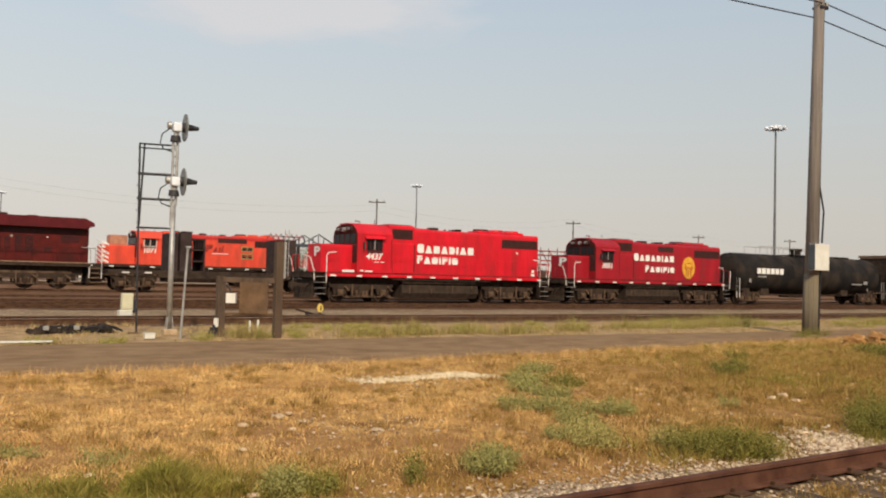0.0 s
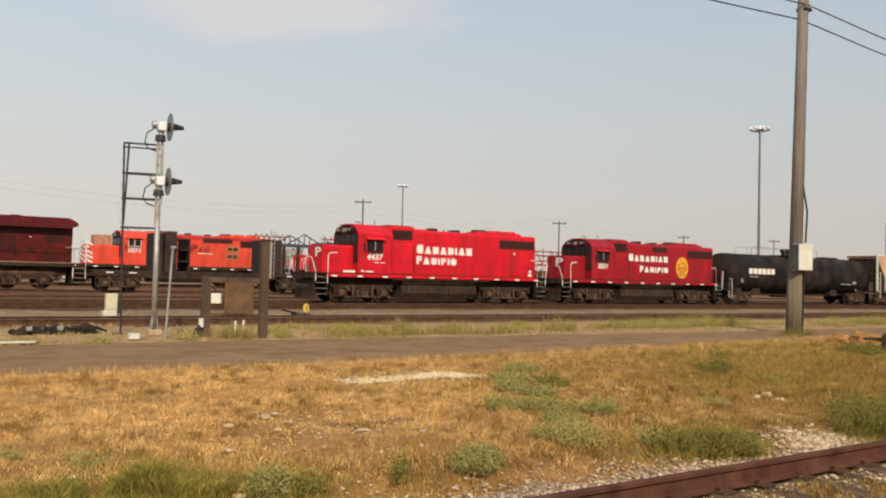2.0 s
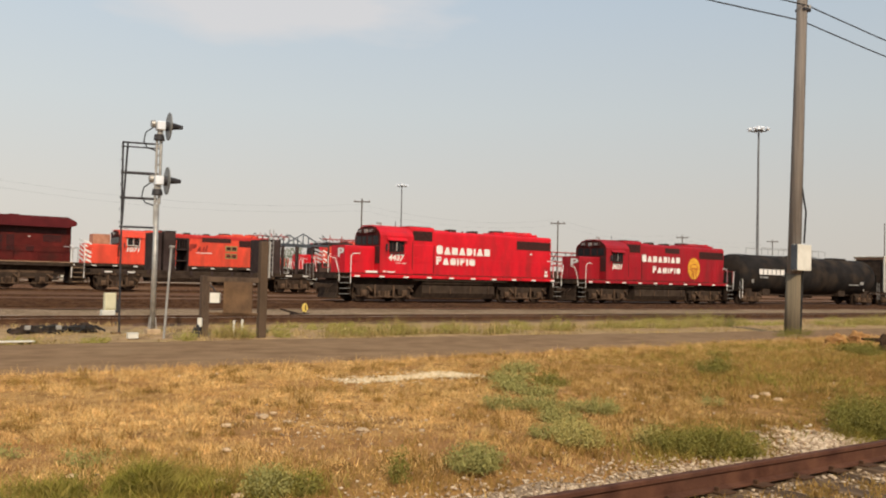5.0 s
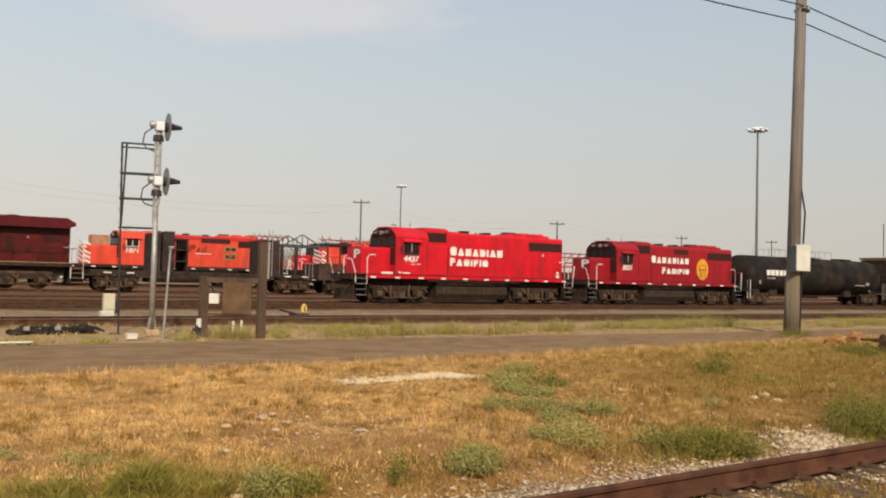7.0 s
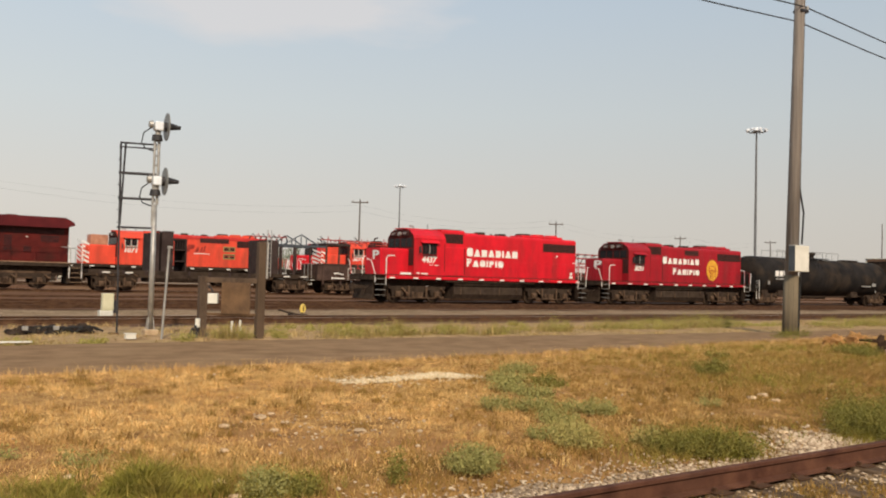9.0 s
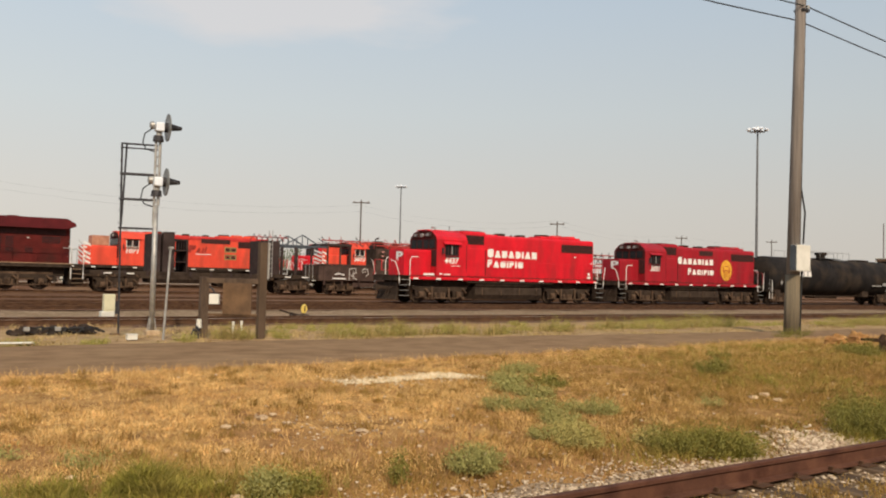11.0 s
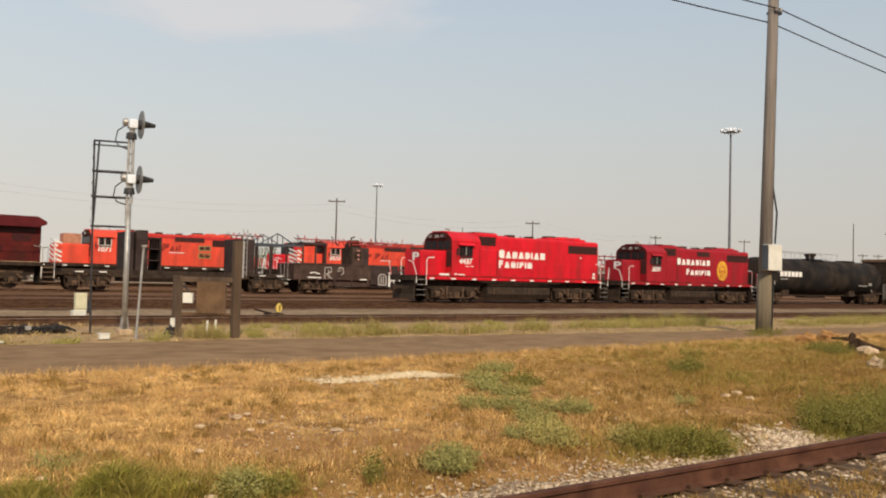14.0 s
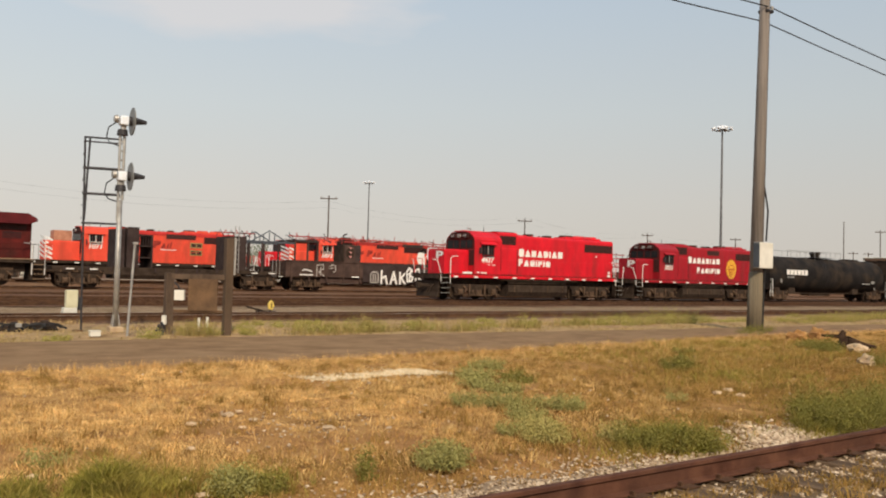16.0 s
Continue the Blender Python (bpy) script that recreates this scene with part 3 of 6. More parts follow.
    prism(bm, [(-1.5, 3.22), (1.5, 3.22), (1.5, 3.76), (1.39, 3.99), (0.93, roof - 0.09), (0.5, roof - 0.03), (-0.5, roof - 0.03), (-0.93, roof - 0.09), (-1.39, 3.99), (-1.5, 3.76)], "x", c - 0.02, c - 0.004)
    part("front_panel", bm, MAROON if number else GRILLE, cab, "dark anti-glare cab front")
    # the door recess's darkness is painted on as a flat dark panel
    part("front_door", boxed(c - 0.02, c - 0.004, -1.5, -0.95, 2.2, 3.2, 0.008), GRILLE, cab, "cab front door darkened as a recess")
    for y0, y1 in ((-1.3, -0.72), (-0.62, -0.08), (0.08, 0.62), (0.72, 1.3)):
        part("windshield", boxed(c - 0.035, c - 0.015, y0, y1, 3.3, 3.82, 0.008), GLASS, cab)
    part("number_board", boxed(c - 0.16, c - 0.02, -0.95, -0.35, 3.98, 4.25, 0.02), GRILLE, cab)
    part("number_board", boxed(c - 0.16, c - 0.02, 0.35, 0.95, 3.98, 4.25, 0.02), GRILLE, cab)
    part("roof_horn", bar([(c + 1.0, 0.2, roof + 0.05), (c + 1.0, 0.2, roof + 0.22), (c + 0.7, 0.2, roof + 0.24)], 0.05), STEEL, cab)
    part("antenna", rodded((c + 1.7, -0.3, roof), (c + 1.7, -0.3, roof + 0.35), 0.02), DARK_STEEL, cab)
    up = 0.26 if six_axle else 0.0
    for s in (-1, 1):
        bm = bmesh.new()
        for x0, x1 in ((c + 0.62, c + 1.02), (c + 1.14, c + 1.54)):
            block(bm, x0, x1, s * 1.535, s * 1.552, 2.92 + up, 3.5 + up, 0.006)
        part("side_window", bm, GLASS, cab)
        bm = bmesh.new()
        for x0, x1, z0, z1 in ((c + 0.56, c + 1.60, 3.5, 3.55), (c + 0.56, c + 1.60, 2.87, 2.92), (c + 0.56, c + 0.61, 2.9, 3.52), (c + 1.03, c + 1.12, 2.9, 3.52), (c + 1.55, c + 1.60, 2.9, 3.52)):
            block(bm, x0, x1, s * 1.53, s * 1.575, z0 + up, z1 + up)
        part("window_frame", bm, BOX_WHITE if six_axle else GRILLE, cab)
        bm = bmesh.new()
        prism(bm, [(s * 1.53, 3.74 + up * 0.3), (s * 1.74, 3.58 + up), (s * 1.74, 3.55 + up), (s * 1.53, 3.68 + up * 0.3)], "x", c + 0.42, c + 1.72)
        part("sun_visor", bm, paint, cab)
        part("cab_seam", boxed(c + 2.16, c + 2.2, s * 1.541, s * 1.546, 1.9, 3.55), GRILLE, cab)
        part("window_mullion", boxed(c + 0.79, c + 0.83, s * 1.552, s * 1.56, 2.92 + up, 3.5 + up), GRILLE, cab)
        part("window_mullion", boxed(c + 1.32, c + 1.36, s * 1.552, s * 1.56, 2.92 + up, 3.5 + up), GRILLE, cab)
        part("sliding_sash", boxed(c + 1.04, c + 1.11, s * 1.576, s * 1.584, 2.96 + up, 3.48 + up), STEEL, cab, "pale sliding window sash")
        part("arm_rest", boxed(c + 0.6, c + 1.56, s * 1.54, s * 1.62, 2.78 + up, 2.83 + up, 0.006), DARK_STEEL, cab)
    # electrical cabinet behind the cab, with its intake grille
    e = c + 2.25
    bm = bmesh.new()
    prism(bm, hood_outline(1.05, 4.47, 1.64, 0.16), "x", e, e + 1.75)
    part("electrical_cabinet", bm, paint, body)
    for s in (-1, 1):
        part("intake_grille", boxed(e + 0.22, e + 1.62, s * 1.05, s * 1.062, 3.64, 4.22, 0.006), GRILLE, body, "dark intake grille")
        bm = bmesh.new()
        for k in range(7):
            block(bm, e + 0.24, e + 1.60, s * 1.06, s * 1.078, 3.68 + 0.078 * k, 3.70 + 0.078 * k)
        part("grille_louvres", bm, GRILLE, body)
    part("battery_box", boxed(e + 0.25, e + 1.70, -1.14, -0.9, 1.64, 3.40, 0.05), paint, body)
    # long hood
    bm = bmesh.new()
    prism(bm, hood_outline(0.87, 4.32, 1.64, 0.2), "x", e + 1.75, hood_end)
    hood = part("long_hood", bm, paint, body)
    for s in (-1, 1):
        x = e + 2.0
        k = 0
        while x < hood_end - 0.5:
            top = 3.30 if x > hood_end - 3.4 else 3.75
            part("hood_door", boxed(x, x + 0.56, s * 0.87, s * 0.882, 1.75, top, 0.006), paint, hood)
            part("door_latch", boxed(x + 0.46, x + 0.50, s * 0.88, s * 0.90, 2.6, 2.68), paint, hood)
            x += 0.6
        part("radiator_grille", boxed(hood_end - 2.95, hood_end - 0.06, s * 0.87, s * 0.885, 3.42, 3.98, 0.006), GRILLE, hood, "dark radiator grille")
        bm = bmesh.new()
        for k in range(24):
            x = hood_end - 2.9 + 0.118 * k
            block(bm, x, x + 0.022, s * 0.882, s * 0.9, 3.45, 3.95)
        part("radiator_slats", bm, GRILLE, hood)
        # dark strip painted for the shadow at the battery box edge
        part("shadow_gap", boxed(e + 1.71, e + 1.745, s * 1.05, s * 1.13, 1.75, 3.36), GRILLE, body)
        for k in range(5):
            part("grab_iron", bar([(hood_end - 0.45, s * 0.875, 1.9 + 0.34 * k), (hood_end - 0.45, s * 0.95, 1.9 + 0.34 * k), (hood_end - 0.12, s * 0.95, 1.9 + 0.34 * k), (hood_end - 0.12, s * 0.875, 1.9 + 0.34 * k)], 0.014, 5), paint, hood)
        part("drip_rail", boxed(c + 0.05, c + 2.2, s * 1.54, s * 1.565, 3.80, 3.83), paint, cab)
        part("mirror", boxed(c + 0.30, c + 0.36, s * 1.62, s * 1.80, 2.95, 3.35, 0.01), DARK_STEEL, cab)
        part("sill_pipe", rodded((head + 5.6, s * 1.44, 1.30), (tail - 5.4, s * 1.44, 1.30), 0.035, sides=8), UNDERFRAME, body)
        for x in (mid - 2.2, mid - 0.7, mid + 0.8, mid + 2.2):
            part("tank_strap", boxed(x, x + 0.07, s * 1.38, s * 1.42, 0.5, 1.02, 0.01), TRUCK, body)
        part("sand_filler", boxed(nose_front + 0.25, nose_front + 0.62, s * 0.86, s * 0.90, 2.78, 3.0, 0.02), paint, body)
    part("cabinet_top", boxed(e + 0.1, e + 1.7, -0.8, 0.8, 4.46, 4.51, 0.02), GRILLE, body, "dark cabinet top")
    # roof: exhaust, fans, raised radiator deck, hatches
    if six_axle:
        # upper hood is a darker red than the sides
        bm = bmesh.new()
        prism(bm, hood_outline(0.885, 4.335, 3.98, 0.2), "x", e + 1.74, hood_end + 0.01)
        part("hood_roof", bm, ROOF_RED, hood, "darker red hood roof")
    part("radiator_deck", boxed(hood_end - 4.6, hood_end - 1.0, -0.62, 0.62, 4.3, 4.46, 0.05), paint, hood)
    for k in range(3):
        x = hood_end - 4.0 + 1.2 * k
        part("cooling_fan", rodded((x, 0, 4.44), (x, 0, 4.58), 0.52, 0.48, 18), paint if k else GRILLE, hood)
    part("exhaust_outlet", boxed(e + 3.4, e + 3.9, -0.3, 0.3, 4.3, 4.5, 0.03), UNDERFRAME, hood)
    part("exhaust_outlet", boxed(e + 5.2, e + 5.6, -0.3, 0.3, 4.3, 4.48, 0.03), UNDERFRAME, hood)
    part("roof_hatch", boxed(e + 1.9, e + 3.1, -0.5, 0.5, 4.3, 4.38, 0.02), paint, hood)
    for k in range(3):
        part("lifting_lug", boxed(e + 4.2 + 0.35 * k, e + 4.3 + 0.35 * k, -0.5, -0.42, 4.3, 4.42, 0.01), DARK_STEEL, hood)
    part("rear_headlight", rodded((hood_end, 0, 3.9), (hood_end + 0.06, 0, 3.9), 0.13, sides=12), STEEL, hood)
    # handrails
    for s in (-1, 1):
        x0, x1 = e + 0.1, tail - 1.5
        n = int((x1 - x0) / 1.7)
        for k in range(n + 1):
            x = x0 + (x1 - x0) * k / n
            part("stanchion", rodded((x, s * 1.48, 1.62), (x, s * 1.48, 2.62), 0.011, sides=6), paint, body)
        part("handrail", rodded((x0, s * 1.48, 2.62), (x1, s * 1.48, 2.62), 0.012, sides=6), paint, body)
        end_rails(body, head + 1.5, s, 1, WHITE)
        end_rails(body, tail - 1.45, s, -1, WHITE)
        # reflectors along the frame
        x, k = head + 1.7, 0
        while x < tail - 1.5:
            part("reflector", boxed(x, x + 0.34, s * 1.502, s * 1.512, 1.41, 1.50), WHITE, body, "white reflective patch")
            x += 1.62
    for end, s in ((head + 0.66, 1), (tail - 0.66, -1)):
        part("end_rail", bar([(end, -1.3, 1.64), (end, -1.3, 2.55), (end, -0.45, 2.55), (end, -0.45, 1.9), (end, 0.45, 1.9), (end, 0.45, 2.55), (end, 1.3, 2.55), (end, 1.3, 1.64)], 0.022), paint, body)
    axles = (-2.05, 0.0, 2.05) if six_axle else (-1.37, 1.37)
    for x in trucks:
        wheels += make_truck(body, x + head, axles)
    if number:
        digits(number, 0.58 if six_axle else 0.50, WHITE, cab, pose(c + 1.04, -1.556, 2.56 + up, 90, 0, 0), "white road number")
        if front_number:
            digits(number, 0.20, STEEL, cab, pose(c - 0.165, -0.65, 4.11, 90, 0, -90), "white number board digits")
            digits(number, 0.20, STEEL, cab, pose(c - 0.165, 0.65, 4.11, 90, 0, -90), "white number board digits")
    return loco, body, wheels


def centre(ob, shift):
    """Moves a thing's parts so that its origin lies under its middle."""
    for o in ob.children:
        o.location.x += shift


TRAIN = []       # (thing, pose at the still moment)
WHEELS = []


def train_pose(x):
    return pose(x, 43.75, RAIL_Z)


def nose_letter(body):
    """The white character on the side half of the nose front."""
    digits("P", 0.70, WHITE, body, pose(1.968, -0.36, 2.76, 90, 0, -90) @ Matrix.Diagonal((2.1, 1, 1, 1)), "wide white nose character", 0.0)


def lead_locomotive():
    m = train_pose(21.57 + 9.015)
    loco, body, wheels = make_locomotive("locomotive", m, RED, "bright red four-axle diesel locomotive with white lettering", number="4437")
    marks(8.2, 2.90, ["round", "peak", "block", "peak", "bow", "bar", "peak", "block"], 0.44, -0.894, body, 0.095)
    marks(8.2, 2.27, ["flag", "peak", "round", "bar", "flag", "bar", "round"], 0.42, -0.894, body, 0.085, 1.16)
    nose_letter(body)
    part("frame_marking", boxed(3.0, 3.75, -1.512, -1.502, 1.66, 1.78), WHITE, body, "small white stencil bar")
    bars_for_letters([(4.95, 5.25, 2.24, 2.28), (5.35, 5.62, 2.24, 2.28), (4.1, 4.3, 1.72, 1.80), (4.4, 4.9, 1.70, 1.77)], -1.556, WHITE, "stencil", body, "small white stencil bar")
    bars_for_letters([(16.9, 17.1, 1.92, 2.1), (16.85, 17.15, 1.7, 1.86), (15.6, 15.75, 3.1, 3.2)], -0.894, WHITE, "stencil", body, "small white stencil bar")
    centre(loco, -9.015)
    TRAIN.append((loco, m))
    WHEELS.extend(wheels)


def trailing_locomotive():
    m = train_pose(39.6 + 9.015)
    loco, body, wheels = make_locomotive("locomotive", m, RED_DULL, "darker red four-axle diesel locomotive with yellow round emblem", number="3031")
    marks(8.15, 3.02, ["round", "peak", "block", "peak", "bow", "bar", "peak", "block"], 0.43, -0.894, body, 0.11)
    marks(9.3, 2.24, ["flag", "peak", "round", "bar", "flag", "bar", "round"], 0.42, -0.894, body, 0.10, 1.16)
    bm = bmesh.new()
    bmesh.ops.create_cone(bm, cap_ends=True, segments=32, radius1=0.72, radius2=0.72, depth=0.012, matrix=Matrix.Translation((13.85, -0.9, 2.66)) @ pose(0, 0, 0, 90) @ Matrix.Diagonal((0.95, 1.12, 1, 1)))
    emblem = part("emblem", bm, YELLOW, body, "yellow oval emblem")
    for x, z, w, h in ((13.62, 2.3, 0.05, 0.6), (13.82, 2.2, 0.06, 0.62), (14.06, 2.32, 0.05, 0.6), (13.5, 2.72, 0.06, 0.5), (13.85, 2.98, 0.36, 0.06), (14.2, 2.72, 0.06, 0.5), (13.85, 2.66, 0.4, 0.05)):
        part("emblem_bar", boxed(x - w / 2, x + w / 2, -0.914, -0.908, z - h / 2, z + h / 2), RED_DULL, emblem)
    part("mid_grille", boxed(10.6, 12.2, -0.89, -0.872, 3.72, 4.1), GRILLE, body)
    nose_letter(body)
    centre(loco, -9.015)
    TRAIN.append((loco, m))
    WHEELS.extend(wheels)


def tank_wagon():
    m = train_pose(57.63 + 10.15)
    wagon = thing("tank_wagon", m, "black cylindrical tank wagon with grimy lower sides", "tank wagon", "train wagons")
    body = wagon
    bm = bmesh.new()
    steps = [(0.95, 0.02), (0.97, 0.6), (1.03, 1.1), (1.15, 1.36), (1.35, 1.49), (1.65, 1.53), (6, 1.53), (10.1, 1.56), (14.2, 1.53), (19.9, 1.53), (20.2, 1.49), (20.42, 1.36), (20.54, 1.1), (20.6, 0.6), (20.62, 0.02)]
    rings = [[bm.verts.new((x, r * 1.05 * math.cos(k * math.tau / 40), 2.43 + r * 1.05 * math.sin(k * math.tau / 40))) for k in range(40)] for x, r in steps]
    for a, b in zip(rings, rings[1:]):
        for k in range(40):
            bm.faces.new((a[k], b[k], b[(k + 1) % 40], a[(k + 1) % 40]))
    bm.faces.new(rings[0])
    bm.faces.new(rings[-1][::-1])
    bmesh.ops.recalc_face_normals(bm, faces=bm.faces)
    shell = part("tank_shell", bm, TANK_BLACK, body, "black riveted tank shell", smooth=True)
    for x in (2.3, 6.1, 10.15, 14.2, 18.0):
        bm = bmesh.new()
        rings = [[bm.verts.new((x + d, 1.63 * math.cos(k * math.tau / 40), 2.43 + 1.63 * math.sin(k * math.tau / 40))) for k in range(40)] for d in (-0.035, 0.035)]
        for k in range(40):
            bm.faces.new((rings[0][k], rings[1][k], rings[1][(k + 1) % 40], rings[0][(k + 1) % 40]))
        part("weld_band", bm, TANK_BLACK, shell, smooth=True)
    for s0 in (0.6, 18.0):
        part("stub_sill", boxed(s0, s0 + 3.1, -0.35, 0.35, 0.72, 1.15, 0.02), UNDERFRAME, body)
        part("saddle", boxed(s0 + 1.2, s0 + 2.1, -1.1, 1.1, 0.95, 1.5, 0.03), UNDERFRAME, body)
        part("end_platform", boxed(s0 - 0.1 + (1.9 if s0 > 9 else 0), s0 + 1.3 + (1.9 if s0 > 9 else 0), -1.45, 1.45, 1.08, 1.14, 0.01), UNDERFRAME, body)
    part("coupler", boxed(0.0, 0.7, -0.12, 0.12, 0.76, 0.98, 0.03), UNDERFRAME, body)
    part("coupler", boxed(20.8, 21.9, -0.12, 0.12, 0.76, 0.98, 0.03), UNDERFRAME, body)
    # added block and pipe fill in the dark shadow under the tank
    part("underside_shade_block", boxed(8.6, 12.0, -0.5, 0.5, 0.55, 0.95, 0.05), UNDERFRAME, body)
    part("brake_pipe", bar([(3.4, -0.6, 0.85), (9.0, -0.7, 0.72), (17.6, -0.6, 0.85)], 0.05), UNDERFRAME, body)
    for x in (4.6, 15.6):
        part("tank_support", boxed(x - 0.5, x + 0.5, -1.1, 1.1, 0.72, 1.25, 0.04), UNDERFRAME, body)
    for x in (0.72, 20.72):
        part("head_shield", boxed(x, x + 0.06, -1.42, 1.42, 1.05, 2.75, 0.01), TANK_BLACK, body, "black steel head shield")
    bars_for_letters([(15.9, 17.5, 1.72, 1.82), (17.7, 18.3, 1.78, 2.05), (18.2, 18.35, 1.2, 1.42), (2.0, 2.25, 1.7, 2.0)], -1.585, STEEL, "stencil", body, "small pale stencil bars")
    # loading platform, dome, railings
    part("platform", boxed(8.6, 11.9, -0.9, 0.9, 4.06, 4.1, 0.01), DARK_STEEL, body)
    part("dome", rodded((10.2, 0, 4.0), (10.2, 0, 4.38), 0.42, 0.38, 20), TANK_BLACK, body)
    part("dome_lid", rodded((10.2, 0, 4.38), (10.2, 0, 4.62), 0.5, 0.52, 20), TANK_BLACK, body, "black valve housing lid")
    for s in (-1, 1):
        pts = [(4.4, s * 0.75, 4.0), (4.4, s * 0.75, 4.62), (13.5, s * 0.75, 4.62), (13.5, s * 0.75, 4.0)]
        part("platform_rail", bar(pts, 0.022), STEEL, body)
        for x in (5.9, 7.4, 8.9, 11.6, 12.5):
            part("rail_post", rodded((x, s * 0.75, 3.9), (x, s * 0.75, 4.62), 0.02, sides=6), STEEL, body)
        part("side_ladder", bar([(9.2, s * 1.2, 1.3), (9.2, s * 1.6, 2.4), (9.2, s * 1.35, 3.6), (9.2, s * 0.8, 4.1)], 0.022), DARK_STEEL, body)
        part("side_ladder", bar([(9.65, s * 1.2, 1.3), (9.65, s * 1.6, 2.4), (9.65, s * 1.35, 3.6), (9.65, s * 0.8, 4.1)], 0.022), DARK_STEEL, body)
        for x in (0.75, 20.9):
            part("corner_rail", bar([(x, s * 1.4, 0.5), (x, s * 1.4, 2.0), (x + 0.35, s * 1.4, 2.0), (x + 0.35, s * 1.4, 0.5)], 0.024), WHITE if x < 5 else STEEL, body)
    part("hatch_cover", boxed(15.2, 17.4, -0.4, 0.4, 4.0, 4.14, 0.04), TANK_BLACK, body)
    bars_for_letters(word(2.9, 2.40, [0.47] * 6, 0.44, 0.10), -1.642, WHITE, "marking_bar", body, "white marking bar")
    bars_for_letters(word(3.0, 2.12, [0.3, 0.12, 0.5], 0.12, 0.08), -1.62, STEEL, "stencil", body, "small grey stencil bars")
    for x in (2.4, 19.0):
        WHEELS.extend(make_truck(body, x, (-0.89, 0.89), 0.46))
    centre(wagon, -10.15)
    TRAIN.append((wagon, m))


def hopper_wagon():
    m = train_pose(78.75 + 9.0)
    wagon = thing("hopper_wagon", m, "tan covered hopper wagon with pale roof edge", "hopper wagon", "train wagons")
    body = wagon
    bm = bmesh.new()
    prism(bm, [(2.6, 2.0), (0.9, 4.45), (17.1, 4.45), (15.4, 2.0), (13.4, 0.9), (12.0, 0.9), (10.6, 1.9), (9.7, 1.9), (8.3, 0.9), (6.9, 0.9), (5.6, 1.9), (4.8, 1.2)], "y", -1.45, 1.45)
    part("hopper_body", bm, TAN, body)
    part("roof", boxed(0.8, 17.2, -1.5, 1.5, 4.45, 4.56, 0.03), BOX_WHITE, body, "pale grey roof")
    part("side_sill", boxed(0.7, 17.3, -1.48, 1.48, 1.05, 1.3, 0.02), UNDERFRAME, body)
    for k in range(9):
        x = 2.4 + 1.65 * k
        for s in (-1, 1):
            part("side_rib", boxed(x, x + 0.12, s * 1.45, s * 1.53, 1.3, 4.42, 0.01), TAN, body)
    # solid dark blocks stand in for the shadow under the end slopes
    part("end_shade_block", boxed(1.05, 2.35, -1.40, 1.40, 1.3, 4.43, 0.02), UNDERFRAME, body, "dark block standing in for shade at the hopper end")
    part("end_shade_block", boxed(15.65, 16.95, -1.40, 1.40, 1.3, 4.43, 0.02), UNDERFRAME, body, "dark block standing in for shade at the hopper end")
    for s in (-1, 1):
        for x in (2.3, 15.6):
            part("bay_post", boxed(x, x + 0.12, s * 1.4, s * 1.52, 1.2, 4.45, 0.01), BOX_WHITE, body)
    for s in (-1, 1):
        for x in (0.9, 16.9):
            part("end_post", boxed(x, x + 0.14, s * 1.35, s * 1.5, 1.2, 4.45, 0.01), BOX_WHITE, body)
            part("end_ladder", bar([(x + 0.5, s * 1.5, 0.6), (x + 0.5, s * 1.5, 3.0)], 0.03), BOX_WHITE, body)
        for k in range(6):
            part("rung", rodded((1.0, s * 1.5, 0.8 + 0.4 * k), (1.4, s * 1.5, 0.8 + 0.4 * k), 0.018, sides=6), BOX_WHITE, body)
    part("coupler", boxed(0.0, 0.8, -0.12, 0.12, 0.76, 0.98, 0.03), UNDERFRAME, body)
    for x in (2.2, 15.8):
        WHEELS.extend(make_truck(body, x, (-0.89, 0.89), 0.46))
    centre(wagon, -9.0)
    TRAIN.append((wagon, m))


ROOF_RED = surface("darker_roof_red", (0.40, 0.02, 0.018), (0.55, 0.035, 0.028), 1.5, 0.7, 0, 0.05, 30)
TAN = surface("tan_hopper_paint", (0.50, 0.29, 0.185), (0.66, 0.42, 0.28), 1.0, 0.7, 0, 0.05, 30, dirt=(0.2, 0.13, 0.1), dirt_amount=0.5)
lead_locomotive()
trailing_locomotive()
tank_wagon()
hopper_wagon()


